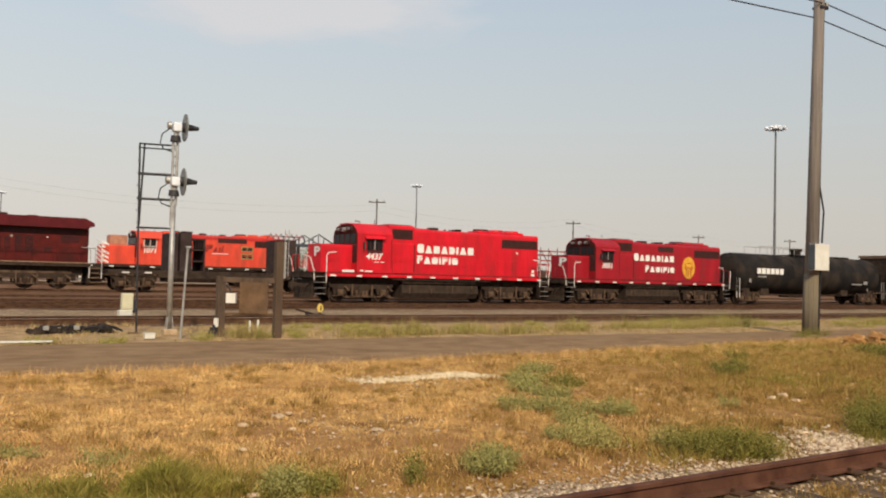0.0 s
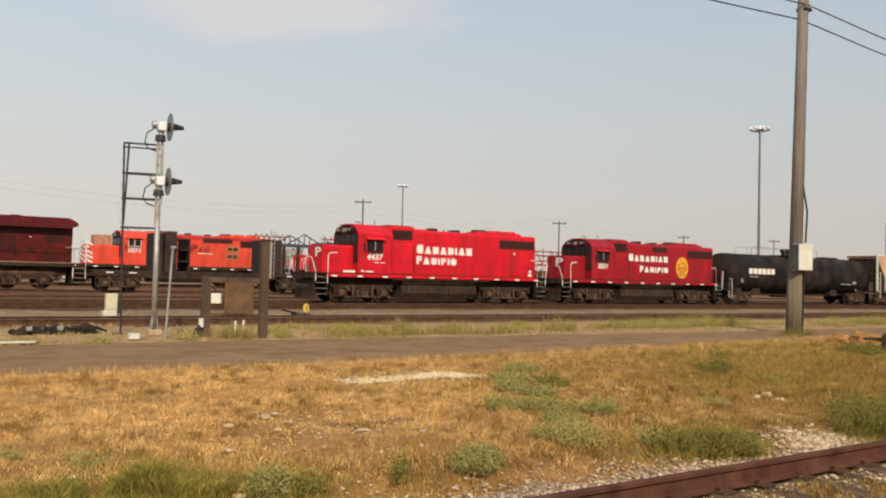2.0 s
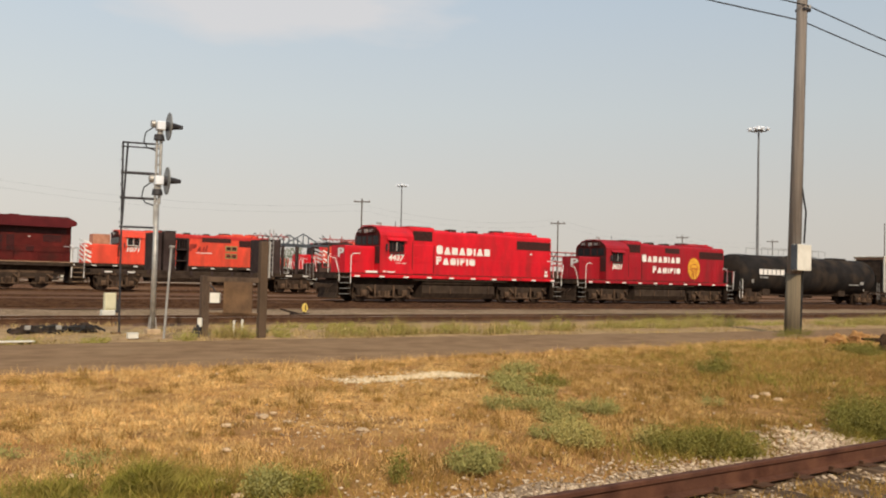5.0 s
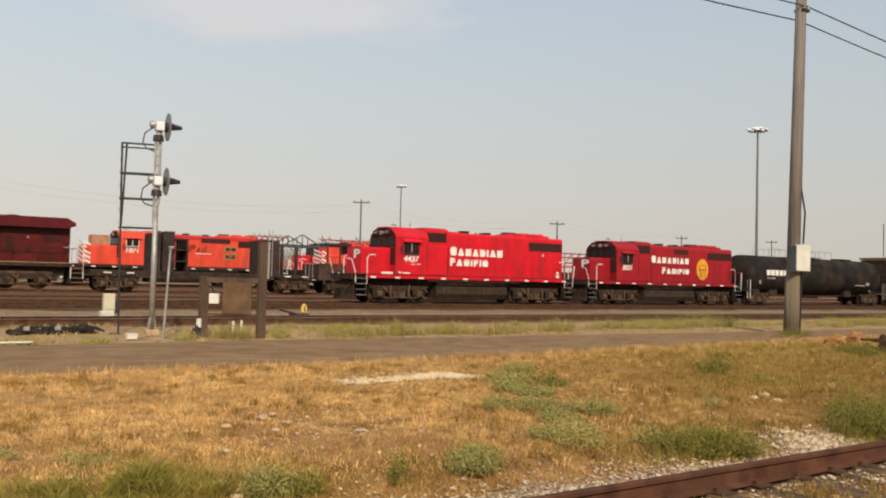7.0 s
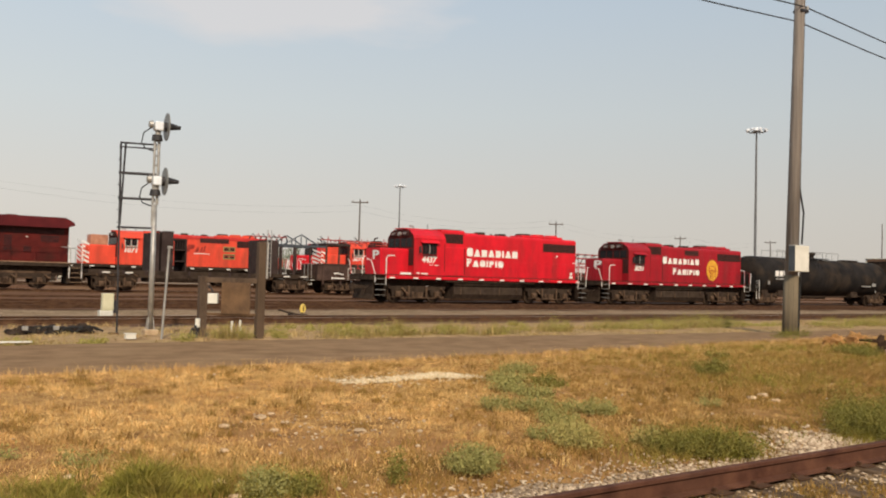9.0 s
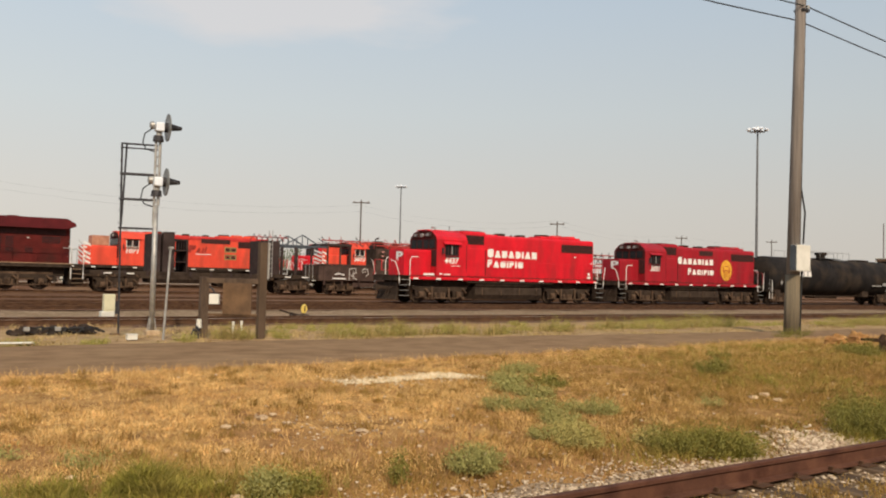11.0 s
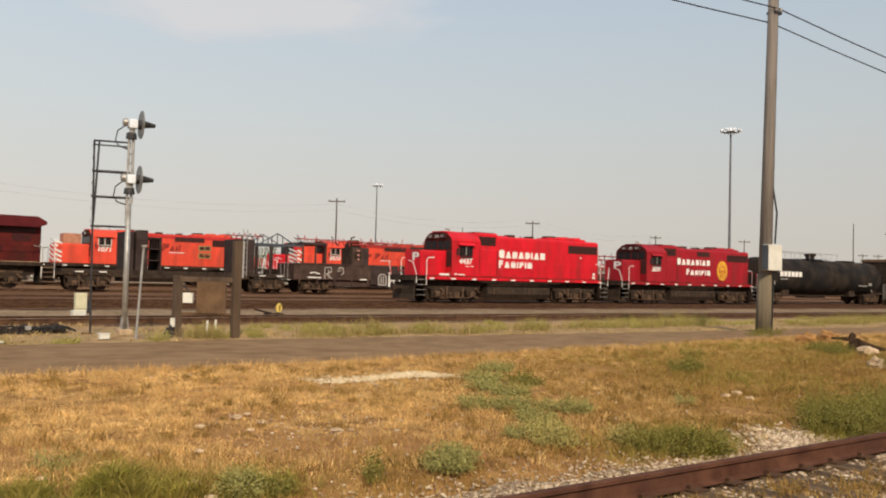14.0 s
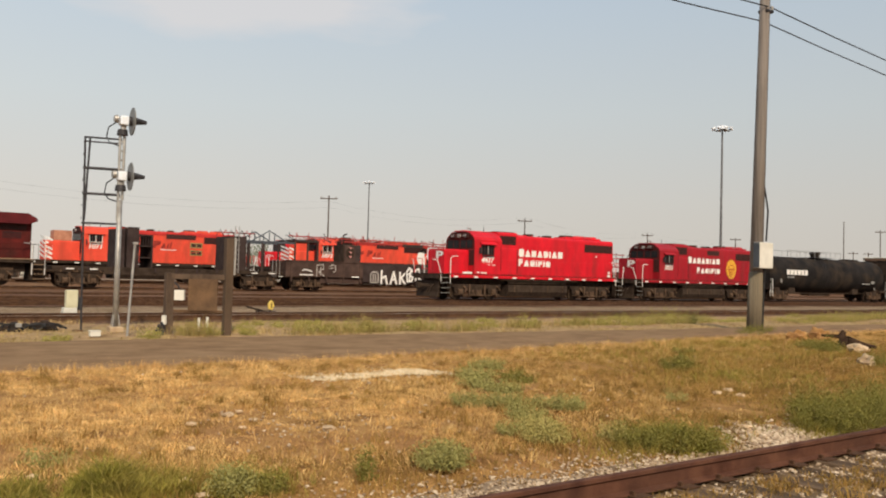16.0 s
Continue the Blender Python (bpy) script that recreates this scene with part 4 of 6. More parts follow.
# ---- stored locomotives and work wagons ----
def stored_locomotives():
    for x, num, text in ((11.75, "1071", "faded orange six-axle locomotive stored behind work wagons"), (32.95, "5873", "faded orange six-axle locomotive beside the graffitied wagon")):
        loco, body, _ = make_locomotive("locomotive", pose(x + 10.49, 73.55, RAIL_Z + 0.32), ORANGE, text, 20.98, True, num, False, trucks=(4.6, 16.4), sill=UNDERFRAME, cab_at=5.4)
        bm = bmesh.new()
        for k in range(5):
            z = 1.75 + 0.36 * k
            prism(bm, [(-0.86, z), (-0.86, z + 0.16), (0.86, z + 0.5), (0.86, z + 0.34)], "x", 2.77, 2.79)
        part("nose_stripes", bm, WHITE, body, "white diagonal nose stripes")
        for k in range(5):
            bm = bmesh.new()
            z = 1.66 + 0.36 * k
            prism(bm, [(2.82, z + 0.26), (2.82, z + 0.43), (3.38, z + 0.17), (3.38, z)], "y", -0.872, -0.862)
            part("side_stripe", bm, WHITE, body, "white diagonal stripe on the nose side")
        bm = bmesh.new()
        prism(bm, [(1.0, 0.25), (2.2, 0.25), (1.75, 1.25), (1.3, 1.25)], "y", -1.3, -1.2)
        part("plow_blade", bm, BOX_WHITE, body, "pale plow blade")
        bm = bmesh.new()
        prism(bm, [(18.3, 2.0), (18.3, 3.9)] + [(18.3 - 0.95 * math.sin(a), 2.95 + 0.95 * math.cos(a)) for a in (0.5, 1.0, 1.57, 2.1, 2.6)], "y", -0.9, -0.886)
        part("end_marking", bm, WHITE, body, "white half-round end marking")
        part("nose_box", boxed(3.5, 4.85, -0.7, 0.7, 3.2, 4.02, 0.03), FADED_BOX if num == "1071" else ORANGE, body, "air-conditioner box on the nose")
        part("hood_grille", boxed(12.4, 15.0, -0.90, -0.886, 3.72, 4.12), GRILLE, body)
        part("hood_grille", boxed(15.8, 18.3, -0.90, -0.886, 3.55, 4.0), GRILLE, body)
        for x0, w, h, kind in ((10.3, 0.55, 0.5, "flag"), (11.25, 0.6, 0.62, "flag"), (11.95, 0.4, 0.42, "peak"), (12.45, 0.14, 0.42, "block"), (12.68, 0.14, 0.55, "block")):
            bm = bmesh.new()
            prism(bm, [(x0 + p * w + 0.2 * q * h, 2.9 + q * h) for p, q in MARKS[kind]], "y", -0.906, -0.898)
            part("marking", bm, MARK_RED, body, "plain dark red painted shape")
        part("underline", boxed(11.9, 13.3, -0.906, -0.898, 2.74, 2.80), WHITE, body, "thin pale painted line")
        if num == "1071":
            for z in (2.35, 3.0):
                patch = part("patch", boxed(14.5, 15.6, -0.9, -0.884, z, z + 0.48), OLIVE_PATCH, body, "olive louvred paint patch")
                for j in (0, 1):
                    part("louvre", boxed(14.6 + 0.5 * j, 15.0 + 0.5 * j, -0.905, -0.9, z + 0.1, z + 0.38), GRILLE, patch)
        centre(loco, -10.49)
    loco, body, _ = make_locomotive("locomotive", pose(34.8 + 9.0, 81.0, RAIL_Z + 0.32), RED, "red locomotive half hidden behind the stored row", number="")
    nose_letter(body)
    centre(loco, -9.015)


FADED_BOX = surface("faded_pink_box_paint", (0.40, 0.17, 0.105), (0.54, 0.26, 0.165), 3, 0.7, 0, 0.05, 40, dirt=(0.25, 0.1, 0.06), dirt_amount=0.6)
MARK_RED = surface("faded_dark_red_marking", (0.20, 0.02, 0.015), (0.32, 0.035, 0.022), 3, 0.7, 0, 0.0, 40)
OLIVE_PATCH = surface("olive_paint_patch", (0.20, 0.14, 0.05), (0.34, 0.25, 0.10), 5, 0.7, 0, 0.05, 40)
stored_locomotives()


CREAM_STRIPE = surface("worn_cream_stripe", (0.30, 0.19, 0.11), (0.42, 0.29, 0.18), 4, 0.7, 0, 0.0, 40, dirt=(0.2, 0.11, 0.06), dirt_amount=0.6)
ROOF_MAROON = surface("dull_red_roof_paint", (0.075, 0.009, 0.012), (0.120, 0.014, 0.017), 1.4, 0.7, 0, 0.05, 30, dirt=(0.07, 0.012, 0.012), dirt_amount=0.6, gloss=0.15)
DIM_GRILLE = surface("maroon_black_grille", (0.020, 0.006, 0.007), (0.045, 0.012, 0.012), 6, 0.8, 0, 0.1, 60)


def maroon_locomotive():
    """The rear end of a wide-radiator road locomotive."""
    m = pose(0.7, 61.55, RAIL_Z + 0.16)
    loco = thing("locomotive", m, "dull maroon six-axle locomotive with overhanging radiator roof", "locomotive", "diesel locomotives")
    body = loco
    part("frame", boxed(-10.6, 10.7, -1.5, 1.5, 1.45, 1.72, 0.02), UNDERFRAME, body)
    part("centre_sill", boxed(-10.2, 10.3, -0.95, 0.95, 0.85, 1.45, 0.02), UNDERFRAME, body)
    part("sill_stripe", boxed(-10.6, 10.7, -1.512, -1.504, 1.68, 1.725), CREAM_STRIPE, body, "cream sill stripe")
    bm = bmesh.new()
    prism(bm, [(-1.0, 1.72), (1.0, 1.72), (1.0, 4.2), (-1.0, 4.2)], "x", -10, 10.6)
    hood = part("long_hood", bm, MAROON, body)
    roof = [(-10.0, 3.97), (10.35, 3.97), (10.85, 4.16), (10.85, 4.36), (10.3, 4.66), (-10.0, 4.66)]
    bm = bmesh.new()
    prism(bm, roof, "y", -1.55, 1.55)
    bmesh.ops.bevel(bm, geom=[k for k in bm.edges if abs(k.verts[0].co.y - k.verts[1].co.y) < 0.1 and min(k.verts[0].co.z, k.verts[1].co.z) > 4.3], offset=0.10, segments=2, affect="EDGES")
    part("radiator_roof", bm, ROOF_MAROON, hood, "overhanging dull red radiator roof")
    part("roof_deck", boxed(-6, 5.7, -0.9, 0.9, 4.66, 4.82, 0.03), GRILLE, hood, "dark fan deck on the roof")
    part("roof_hatch", boxed(6.9, 7.5, -0.7, 0.7, 4.66, 4.75, 0.03), MAROON, hood)
    # the overhanging roof's shadow, painted as a full-length dark band
    part("louvre_or_shade_panel", boxed(-9.8, 10.3, -1.035, -1.0, 3.55, 3.96, 0.008), GRILLE, hood, "dark band painted as shadow under the roof")
    for x0, x1, z0, z1 in ((1.2, 2.2, 2.3, 3.5), (3.0, 4.3, 2.2, 3.5), (8.9, 10.0, 3.0, 3.45), (5.0, 5.35, 2.45, 3.3), (5.55, 5.9, 2.45, 3.3), (6.15, 6.5, 2.4, 3.35), (6.75, 7.2, 2.4, 3.4), (7.9, 8.35, 2.35, 2.75)):
        panel = part("louvre_or_shade_panel", boxed(x0, x1, -1.03, -1.0, z0, z1, 0.008), DIM_GRILLE, hood, "dark louvred panel")
        for k in range(int((z1 - z0) / 0.12)):
            part("louvre", boxed(x0 + 0.03, x1 - 0.03, -1.045, -1.03, z0 + 0.04 + 0.12 * k, z0 + 0.07 + 0.12 * k), MAROON, panel)
    for x in (5.9, 8.0):
        part("data_plate", boxed(x, x + 0.12, -1.05, -1.036, 3.30, 3.36), BOX_WHITE, hood, "small pale data plate")
    for x in (10.62, 11.4):
        part("grab_rail", bar([(x, -1.4, 0.7), (x, -1.4, 2.75), (x - 0.1, -1.2, 2.85)], 0.028), WHITE, body, "white painted grab rail")
    for k in range(9):
        part("hood_door", boxed(1.0 + k * 1.05, 1.95 + k * 1.05, -1.015, -1.0, 1.85, 3.5, 0.008), MAROON, hood)
    for k in range(9):
        part("stanchion", rodded((-2 + 1.5 * k, -1.47, 1.7), (-2 + 1.5 * k, -1.47, 2.7), 0.018, sides=6), MAROON, body)
    part("handrail", rodded((-9, -1.47, 2.7), (10.2, -1.47, 2.7), 0.02, sides=6), MAROON, body)
    for x in (-6.8, 6.9):
        make_truck(body, x, (-2.0, 0, 2.0), 0.53)
    part("fuel_tank", boxed(-3.2, 3.2, -1.35, 1.35, 0.3, 1.2, 0.1), UNDERFRAME, body)
    end_rails(body, 10.66, -1, -1, STEEL, CREAM_STRIPE)
    part("end_rail", bar([(11.0, -1.35, 1.7), (11.0, -1.35, 2.7), (11.0, 1.35, 2.7), (11.0, 1.35, 1.7)], 0.026), STEEL, body)
    part("pilot_plow", boxed(10.6, 11.45, -1.1, 1.1, 0.3, 1.5, 0.05), UNDERFRAME, body)


maroon_locomotive()


def work_wagons():
    # flat wagon with dark bulkheads and a gantry
    m = pose(20.8, 61.55, RAIL_Z + 0.08)
    wagon = thing("work_wagon", m, "dark flat work wagon with upright bulkheads and gantry", "work wagon", "work wagons")
    body = wagon
    part("deck", boxed(12.5, 29.1, -1.45, 1.45, 1.16, 1.42, 0.02), UNDERFRAME, body, "black steel deck")
    part("side_sill", boxed(15.8, 25.4, -1.48, -1.3, 0.92, 1.16, 0.02), UNDERFRAME, body, "black side sill")
    for k in range(8):
        part("stake_pocket", boxed(13.2 + 1.5 * k, 13.35 + 1.5 * k, -1.52, -1.45, 1.12, 1.44, 0.01), DARK_GREY, body)
    for x0, x1, z1 in ((16.75, 17.15, 4.1), (17.3, 18.1, 4.15), (24.75, 25.15, 3.95), (25.35, 26.05, 3.95)):
        b = part("bulkhead", boxed(x0, x1, -1.4, 1.4, 1.42, z1, 0.02), DARK_GREY, body, "dark grey steel bulkhead")
        for z in (1.9, 2.7, 3.5, 4.15):
            part("stiffener", boxed(x0 - 0.01, x1 + 0.01, -1.43, -1.4, z, z + 0.07), DARK_GREY, b)
    # open box with a lattice window
    for x0, x1, z0, z1 in ((18.05, 18.15, 1.4, 3.75), (19.0, 19.1, 1.4, 3.75), (18.05, 19.1, 3.65, 3.75), (18.05, 19.1, 2.9, 2.98), (18.05, 19.1, 2.1, 2.16)):
        part("rack_bar", boxed(x0, x1, -1.35, 1.35, z0, z1), DARK_GREY, body)
    for k in range(5):
        part("rack_bar", boxed(18.2 + 0.18 * k, 18.24 + 0.18 * k, -1.36, -1.3, 3.0, 3.65), DARK_GREY, body)
    for k in range(8):
        part("ladder_rung", rodded((25.1, -1.5, 1.5 + 0.36 * k), (25.4, -1.5, 1.5 + 0.36 * k), 0.03, sides=6), STEEL, body)
    for x in (25.1, 25.4):
        part("ladder_rail", rodded((x, -1.5, 1.2), (x, -1.5, 4.7), 0.03, sides=6), STEEL, body)
    for x in (26.3, 27.35, 28.7):
        part("gantry_leg", boxed(x - 0.06, x + 0.06, -1.4, -1.28, 1.42, 3.6), DARK_GREY, body)
        part("gantry_leg", boxed(x - 0.06, x + 0.06, 1.28, 1.4, 1.42, 3.6), DARK_GREY, body)
    for y in (-1.34, 1.34):
        part("gantry_beam", boxed(26.1, 30.0, y - 0.08, y + 0.08, 3.55, 3.71), BLUE_STEEL, body, "blue-grey gantry beam")
        part("brace", bar([(26.5, y, 3.7), (27.9, y, 4.5), (29.4, y, 3.7)], 0.05), BLUE_STEEL, body)
        for x in (27.45, 27.9, 28.35):
            part("brace", rodded((x, y, 3.65), (x, y, 4.4 - 0.35 * abs(x - 27.9) / 0.45 * 0.6), 0.04), BLUE_STEEL, body)
    for k in range(7):
        part("pipe_rail", bar([(23.7 + 0.42 * k, -1.3, 3.95), (24.0 + 0.42 * k, -1.3, 4.4), (24.3 + 0.42 * k, -1.3, 3.95)], 0.035), REDBROWN if k % 2 else DARK_GREY, body)
    part("pipe_rail", rodded((23.5, -1.3, 4.2), (26.7, -1.3, 4.2), 0.04), REDBROWN, body)
    for k in range(3):
        part("grab_rail", bar([(28.2 + 0.3 * k, -1.45, 1.1), (28.2 + 0.3 * k, -1.45, 2.3), (28.4 + 0.3 * k, -1.45, 2.3)], 0.025), STEEL, body)
    for x in (14.3, 27.3):
        make_truck(body, x, (-0.89, 0.89), 0.46)
    for x in (13.4, 14.9, 26.5, 27.9):
        part("sill_mark", boxed(x, x + 0.5, -1.462, -1.452, 1.2, 1.28), WHITE, body, "white reflective patch")
    centre(wagon, -20.8)
    # low-sided wagon with machinery, graffiti and pipe racks
    m = pose(38.6, 61.55, RAIL_Z + 0.08)
    wagon = thing("work_wagon", m, "brown low-sided work wagon with white graffiti and pipe racks", "work wagon", "work wagons")
    body = wagon
    part("side_wall", boxed(29.3, 48, -1.5, 1.5, 1.05, 2.28, 0.02), BROWN_CAR, body)
    part("centre_sill", boxed(32.4, 45, -1.3, 1.3, 0.55, 1.05, 0.02), BROWN_CAR, body)
    for k in range(12):
        part("side_rib", boxed(29.7 + 1.55 * k, 29.82 + 1.55 * k, -1.55, -1.5, 0.7, 2.26), BROWN_CAR, body)
    part("top_rail", boxed(29.25, 48.05, -1.56, -1.48, 2.24, 2.34), BROWN_CAR, body)
    house = part("machine_house", boxed(34.45, 36.0, -1.5, 0.3, 2.28, 3.72, 0.06), BROWN_CAR, body, "grimy brown machinery housing")
    # the house's end face in shadow, put in as a black plate
    part("end_shade_plate", boxed(34.40, 34.45, -1.44, 0.24, 2.34, 3.70, 0.02), UNDERFRAME, house, "end face blackened for its shade")
    part("vent", rodded((34.95, -1.515, 3.05), (34.95, -1.5, 3.05), 0.42, sides=24), UNDERFRAME, house, "round black opening")
    part("door_leaf", boxed(35.45, 35.95, -1.52, -1.5, 2.4, 3.62, 0.01), DARK_GREY, house)
    for z in (2.66, 3.0, 3.36):
        bm = bmesh.new()
        prism(bm, [(34.85, z + 0.16), (35.15, z + 0.16), (35.0, z)], "y", -1.535, -1.522)
        part("warning_mark", bm, PINK_MARK, house, "faded pink arrow mark")
    part("engine_top", boxed(34.6, 35.6, -1.0, 0.2, 3.72, 4.1, 0.1), DARK_GREY, body)
    part("engine_cowl", boxed(34.7, 35.3, -1.1, 0.1, 4.1, 4.34, 0.08), UNDERFRAME, body)
    part("exhaust_pipe", bar([(34.7, -0.8, 4.2), (34.7, -0.8, 4.5), (35.0, -0.8, 4.6)], 0.07), DARK_GREY, body)
    for k in range(5):
        part("hose", bar([(34.5 + 0.24 * k, -1.1, 3.7), (34.55 + 0.24 * k, -1.2, 4.1 + 0.08 * (k % 2)), (34.75 + 0.24 * k, -1.2, 4.2), (34.85 + 0.24 * k, -1.1, 3.7)], 0.035), UNDERFRAME, body)
    part("canopy", boxed(30.0, 32.2, -1.4, 1.4, 3.75, 3.95, 0.04), DARK_GREY, body, "dark canopy roof")
    for x in (30.1, 31.2, 32.1):
        part("canopy_post", boxed(x - 0.06, x + 0.06, -1.4, -1.28, 2.28, 3.8), BROWN_CAR, body)
    rng = random.Random(5)
    for k in range(17):
        x = 30.2 + 1.02 * k
        part("rack_post", rodded((x, -1.3, 3.75), (x + rng.uniform(-0.05, 0.05), -1.3, 4.42 + rng.uniform(-0.15, 0.15)), 0.03, sides=6), REDBROWN, body)
        if k % 3 != 1:
            part("rack_brace", rodded((x, -1.3, 3.8), (x + 0.9 * rng.choice((-1, 1)), -1.3, 4.28), 0.035, sides=6), REDBROWN if k > 4 else BLUE_STEEL, body)
    part("rack_pipe", rodded((30.0, -1.3, 4.2), (47.5, -1.3, 4.12), 0.04, sides=6), REDBROWN, body)
    part("rack_pipe", rodded((34.5, -1.3, 3.95), (47.5, -1.3, 3.9), 0.06, sides=6), REDBROWN, body)
    for k in range(34):
        x = 30.1 + 0.52 * k
        part("rack_rail", bar([(x, -0.4, 3.8), (x + rng.uniform(-0.3, 0.3), -0.4, 4.3 + rng.uniform(-0.1, 0.3)), (x + 0.5, -0.4, 3.85)], 0.035), REDBROWN if k % 3 else DARK_GREY, body)
    part("rack_rail", rodded((30.0, -0.4, 4.25), (47.5, -0.4, 4.16), 0.045, sides=6), REDBROWN, body)
    part("dark_rack_beam", boxed(40.2, 42.3, -1.4, -1.2, 3.75, 4.0, 0.03), DARK_GREY, body)
    def strokes(lines, width, material, label):
        """Flat painted strokes along lines of x, z."""
        for pts in lines:
            bm = bmesh.new()
            for (xa, za), (xb, zb) in zip(pts, pts[1:]):
                d = Vector((xb - xa, zb - za)).normalized()
                u = Vector((-d.y, d.x)) * width / 2
                e = d * width * 0.3
                prism(bm, [(xa - e.x - u.x, za - e.y - u.y), (xb + e.x - u.x, zb + e.y - u.y), (xb + e.x + u.x, zb + e.y + u.y), (xa - e.x + u.x, za - e.y + u.y)], "y", -1.568 - rng.uniform(0, 0.004), -1.556)
            part("graffiti_stroke", bm, material, body, label)

    part("graffiti_panel", boxed(36.2, 42.3, -1.556, -1.552, 0.75, 2.2), DARK_GREY, body, "dark painted-over panel")
    strokes([[(36.95, 0.72), (36.95, 1.4), (37.15, 1.58), (37.5, 1.58), (37.68, 1.4), (37.68, 0.72), (36.95, 0.72)], [(37.2, 0.85), (37.2, 1.4)], [(37.42, 0.85), (37.42, 1.4)]], 0.10, GREY_CHALK, "grey outlined graffiti block")
    strokes([[(38.0, 0.62), (38.0, 1.72)], [(38.0, 1.05), (38.4, 1.25), (38.55, 0.62)], [(38.9, 0.62), (39.2, 1.62), (39.5, 0.62)], [(39.0, 0.98), (39.42, 0.98)], [(39.85, 0.62), (39.85, 1.6)], [(39.9, 1.05), (40.3, 1.5)], [(40.0, 1.1), (40.35, 0.66)]], 0.17, WHITE, "white graffiti strokes")
    strokes([[(40.6, 0.85), (40.55, 1.7), (40.8, 2.0), (41.1, 1.75), (40.75, 1.45), (41.15, 1.2), (41.05, 0.9), (40.6, 0.85)], [(41.45, 0.95), (41.4, 1.8), (41.75, 1.95), (41.85, 1.55), (41.5, 1.4), (41.95, 1.0)], [(40.8, 1.0), (40.95, 1.8)]], 0.15, WHITE, "white scrawled graffiti blob")
    strokes([[(31.95, 1.1), (31.95, 2.0), (32.5, 2.05), (32.55, 1.7), (32.1, 1.5), (32.6, 1.15)], [(32.3, 1.2), (32.3, 1.85)], [(33.1, 1.9), (33.3, 2.05), (33.6, 2.0), (33.65, 1.6), (33.45, 1.45)], [(33.1, 1.75), (33.4, 1.8)]], 0.07, GREY_CHALK, "grey chalk graffiti stroke")
    strokes([[(30.7, 1.55), (31.0, 1.62), (31.5, 1.5)], [(30.5, 1.22), (31.6, 1.2)], [(35.2, 1.12), (35.8, 1.12)]], 0.09, WHITE, "small white stencil line")
    part("fuel_can", boxed(43.0, 43.5, -1.3, -0.9, 2.28, 2.8, 0.03), DARK_GREY, body)
    for x in (31.4, 45.6):
        make_truck(body, x, (-0.89, 0.89), 0.46)
    centre(wagon, -38.6)


def pipe_wagon():
    wagon = thing("work_wagon", pose(58.6, 61.55, RAIL_Z + 0.08), "brown work wagon carrying red pipe racks", "work wagon", "work wagons")
    part("deck", boxed(-9.6, 9.6, -1.5, 1.5, 1.05, 1.5, 0.02), BROWN_CAR, wagon)
    part("side_wall", boxed(-9.6, 9.6, -1.5, -1.4, 1.5, 2.28, 0.01), BROWN_CAR, wagon)
    r = random.Random(15)
    for k in range(20):
        x = -9.4 + 0.98 * k
        part("rack_post", rodded((x, -1.3, 1.5), (x + r.uniform(-0.05, 0.05), -1.3, 4.25 + r.uniform(-0.15, 0.15)), 0.035, sides=6), DARK_GREY, wagon)
        part("rack_brace", rodded((x, -1.3, 2.9), (x + 0.9 * r.choice((-1, 1)), -1.3, 4.1), 0.045, sides=6), DARK_GREY if k % 3 else REDBROWN, wagon)
    for z, rad in ((4.1, 0.045), (3.7, 0.06), (3.2, 0.06), (2.8, 0.05)):
        part("rack_pipe", rodded((-9.5, -1.3, z), (9.5, -1.3, z - 0.05), rad, sides=8), REDBROWN, wagon)
        part("rack_pipe", rodded((-9.5, 0.2, z + 0.05), (9.5, 0.2, z), rad, sides=8), DARK_GREY, wagon)
    for x in (-7.2, 7.2):
        make_truck(wagon, x, (-0.89, 0.89), 0.46)


DARK_GREY = surface("dark_grey_bulkhead_paint", (0.034, 0.023, 0.022), (0.064, 0.046, 0.043), 1.6, 0.9, 0, 0.08, 30, dirt=(0.075, 0.05, 0.042), dirt_amount=0.5, gloss=0.1)
PINK_MARK = surface("faded_pink_marking", (0.45, 0.18, 0.16), (0.6, 0.28, 0.25), 4, 0.7, 0, 0.0, 40)
GREY_CHALK = surface("grey_chalk_paint", (0.30, 0.27, 0.25), (0.5, 0.46, 0.42), 6, 0.8, 0, 0.0, 40)
BLUE_STEEL = surface("blue_grey_steel", (0.05, 0.06, 0.075), (0.10, 0.11, 0.125), 3, 0.6, 0.2, 0.05, 40)
REDBROWN = surface("red_brown_pipe", (0.28, 0.035, 0.03), (0.46, 0.06, 0.048), 3, 0.7, 0, 0.05, 40)
work_wagons()
pipe_wagon()


# ---- signal, posts, poles ----
def wire(points, r, name, label, group=""):
    return tagged(new(name, mesh_of(bar(points, r, 5), name, WIRE)), label, "cable", group)


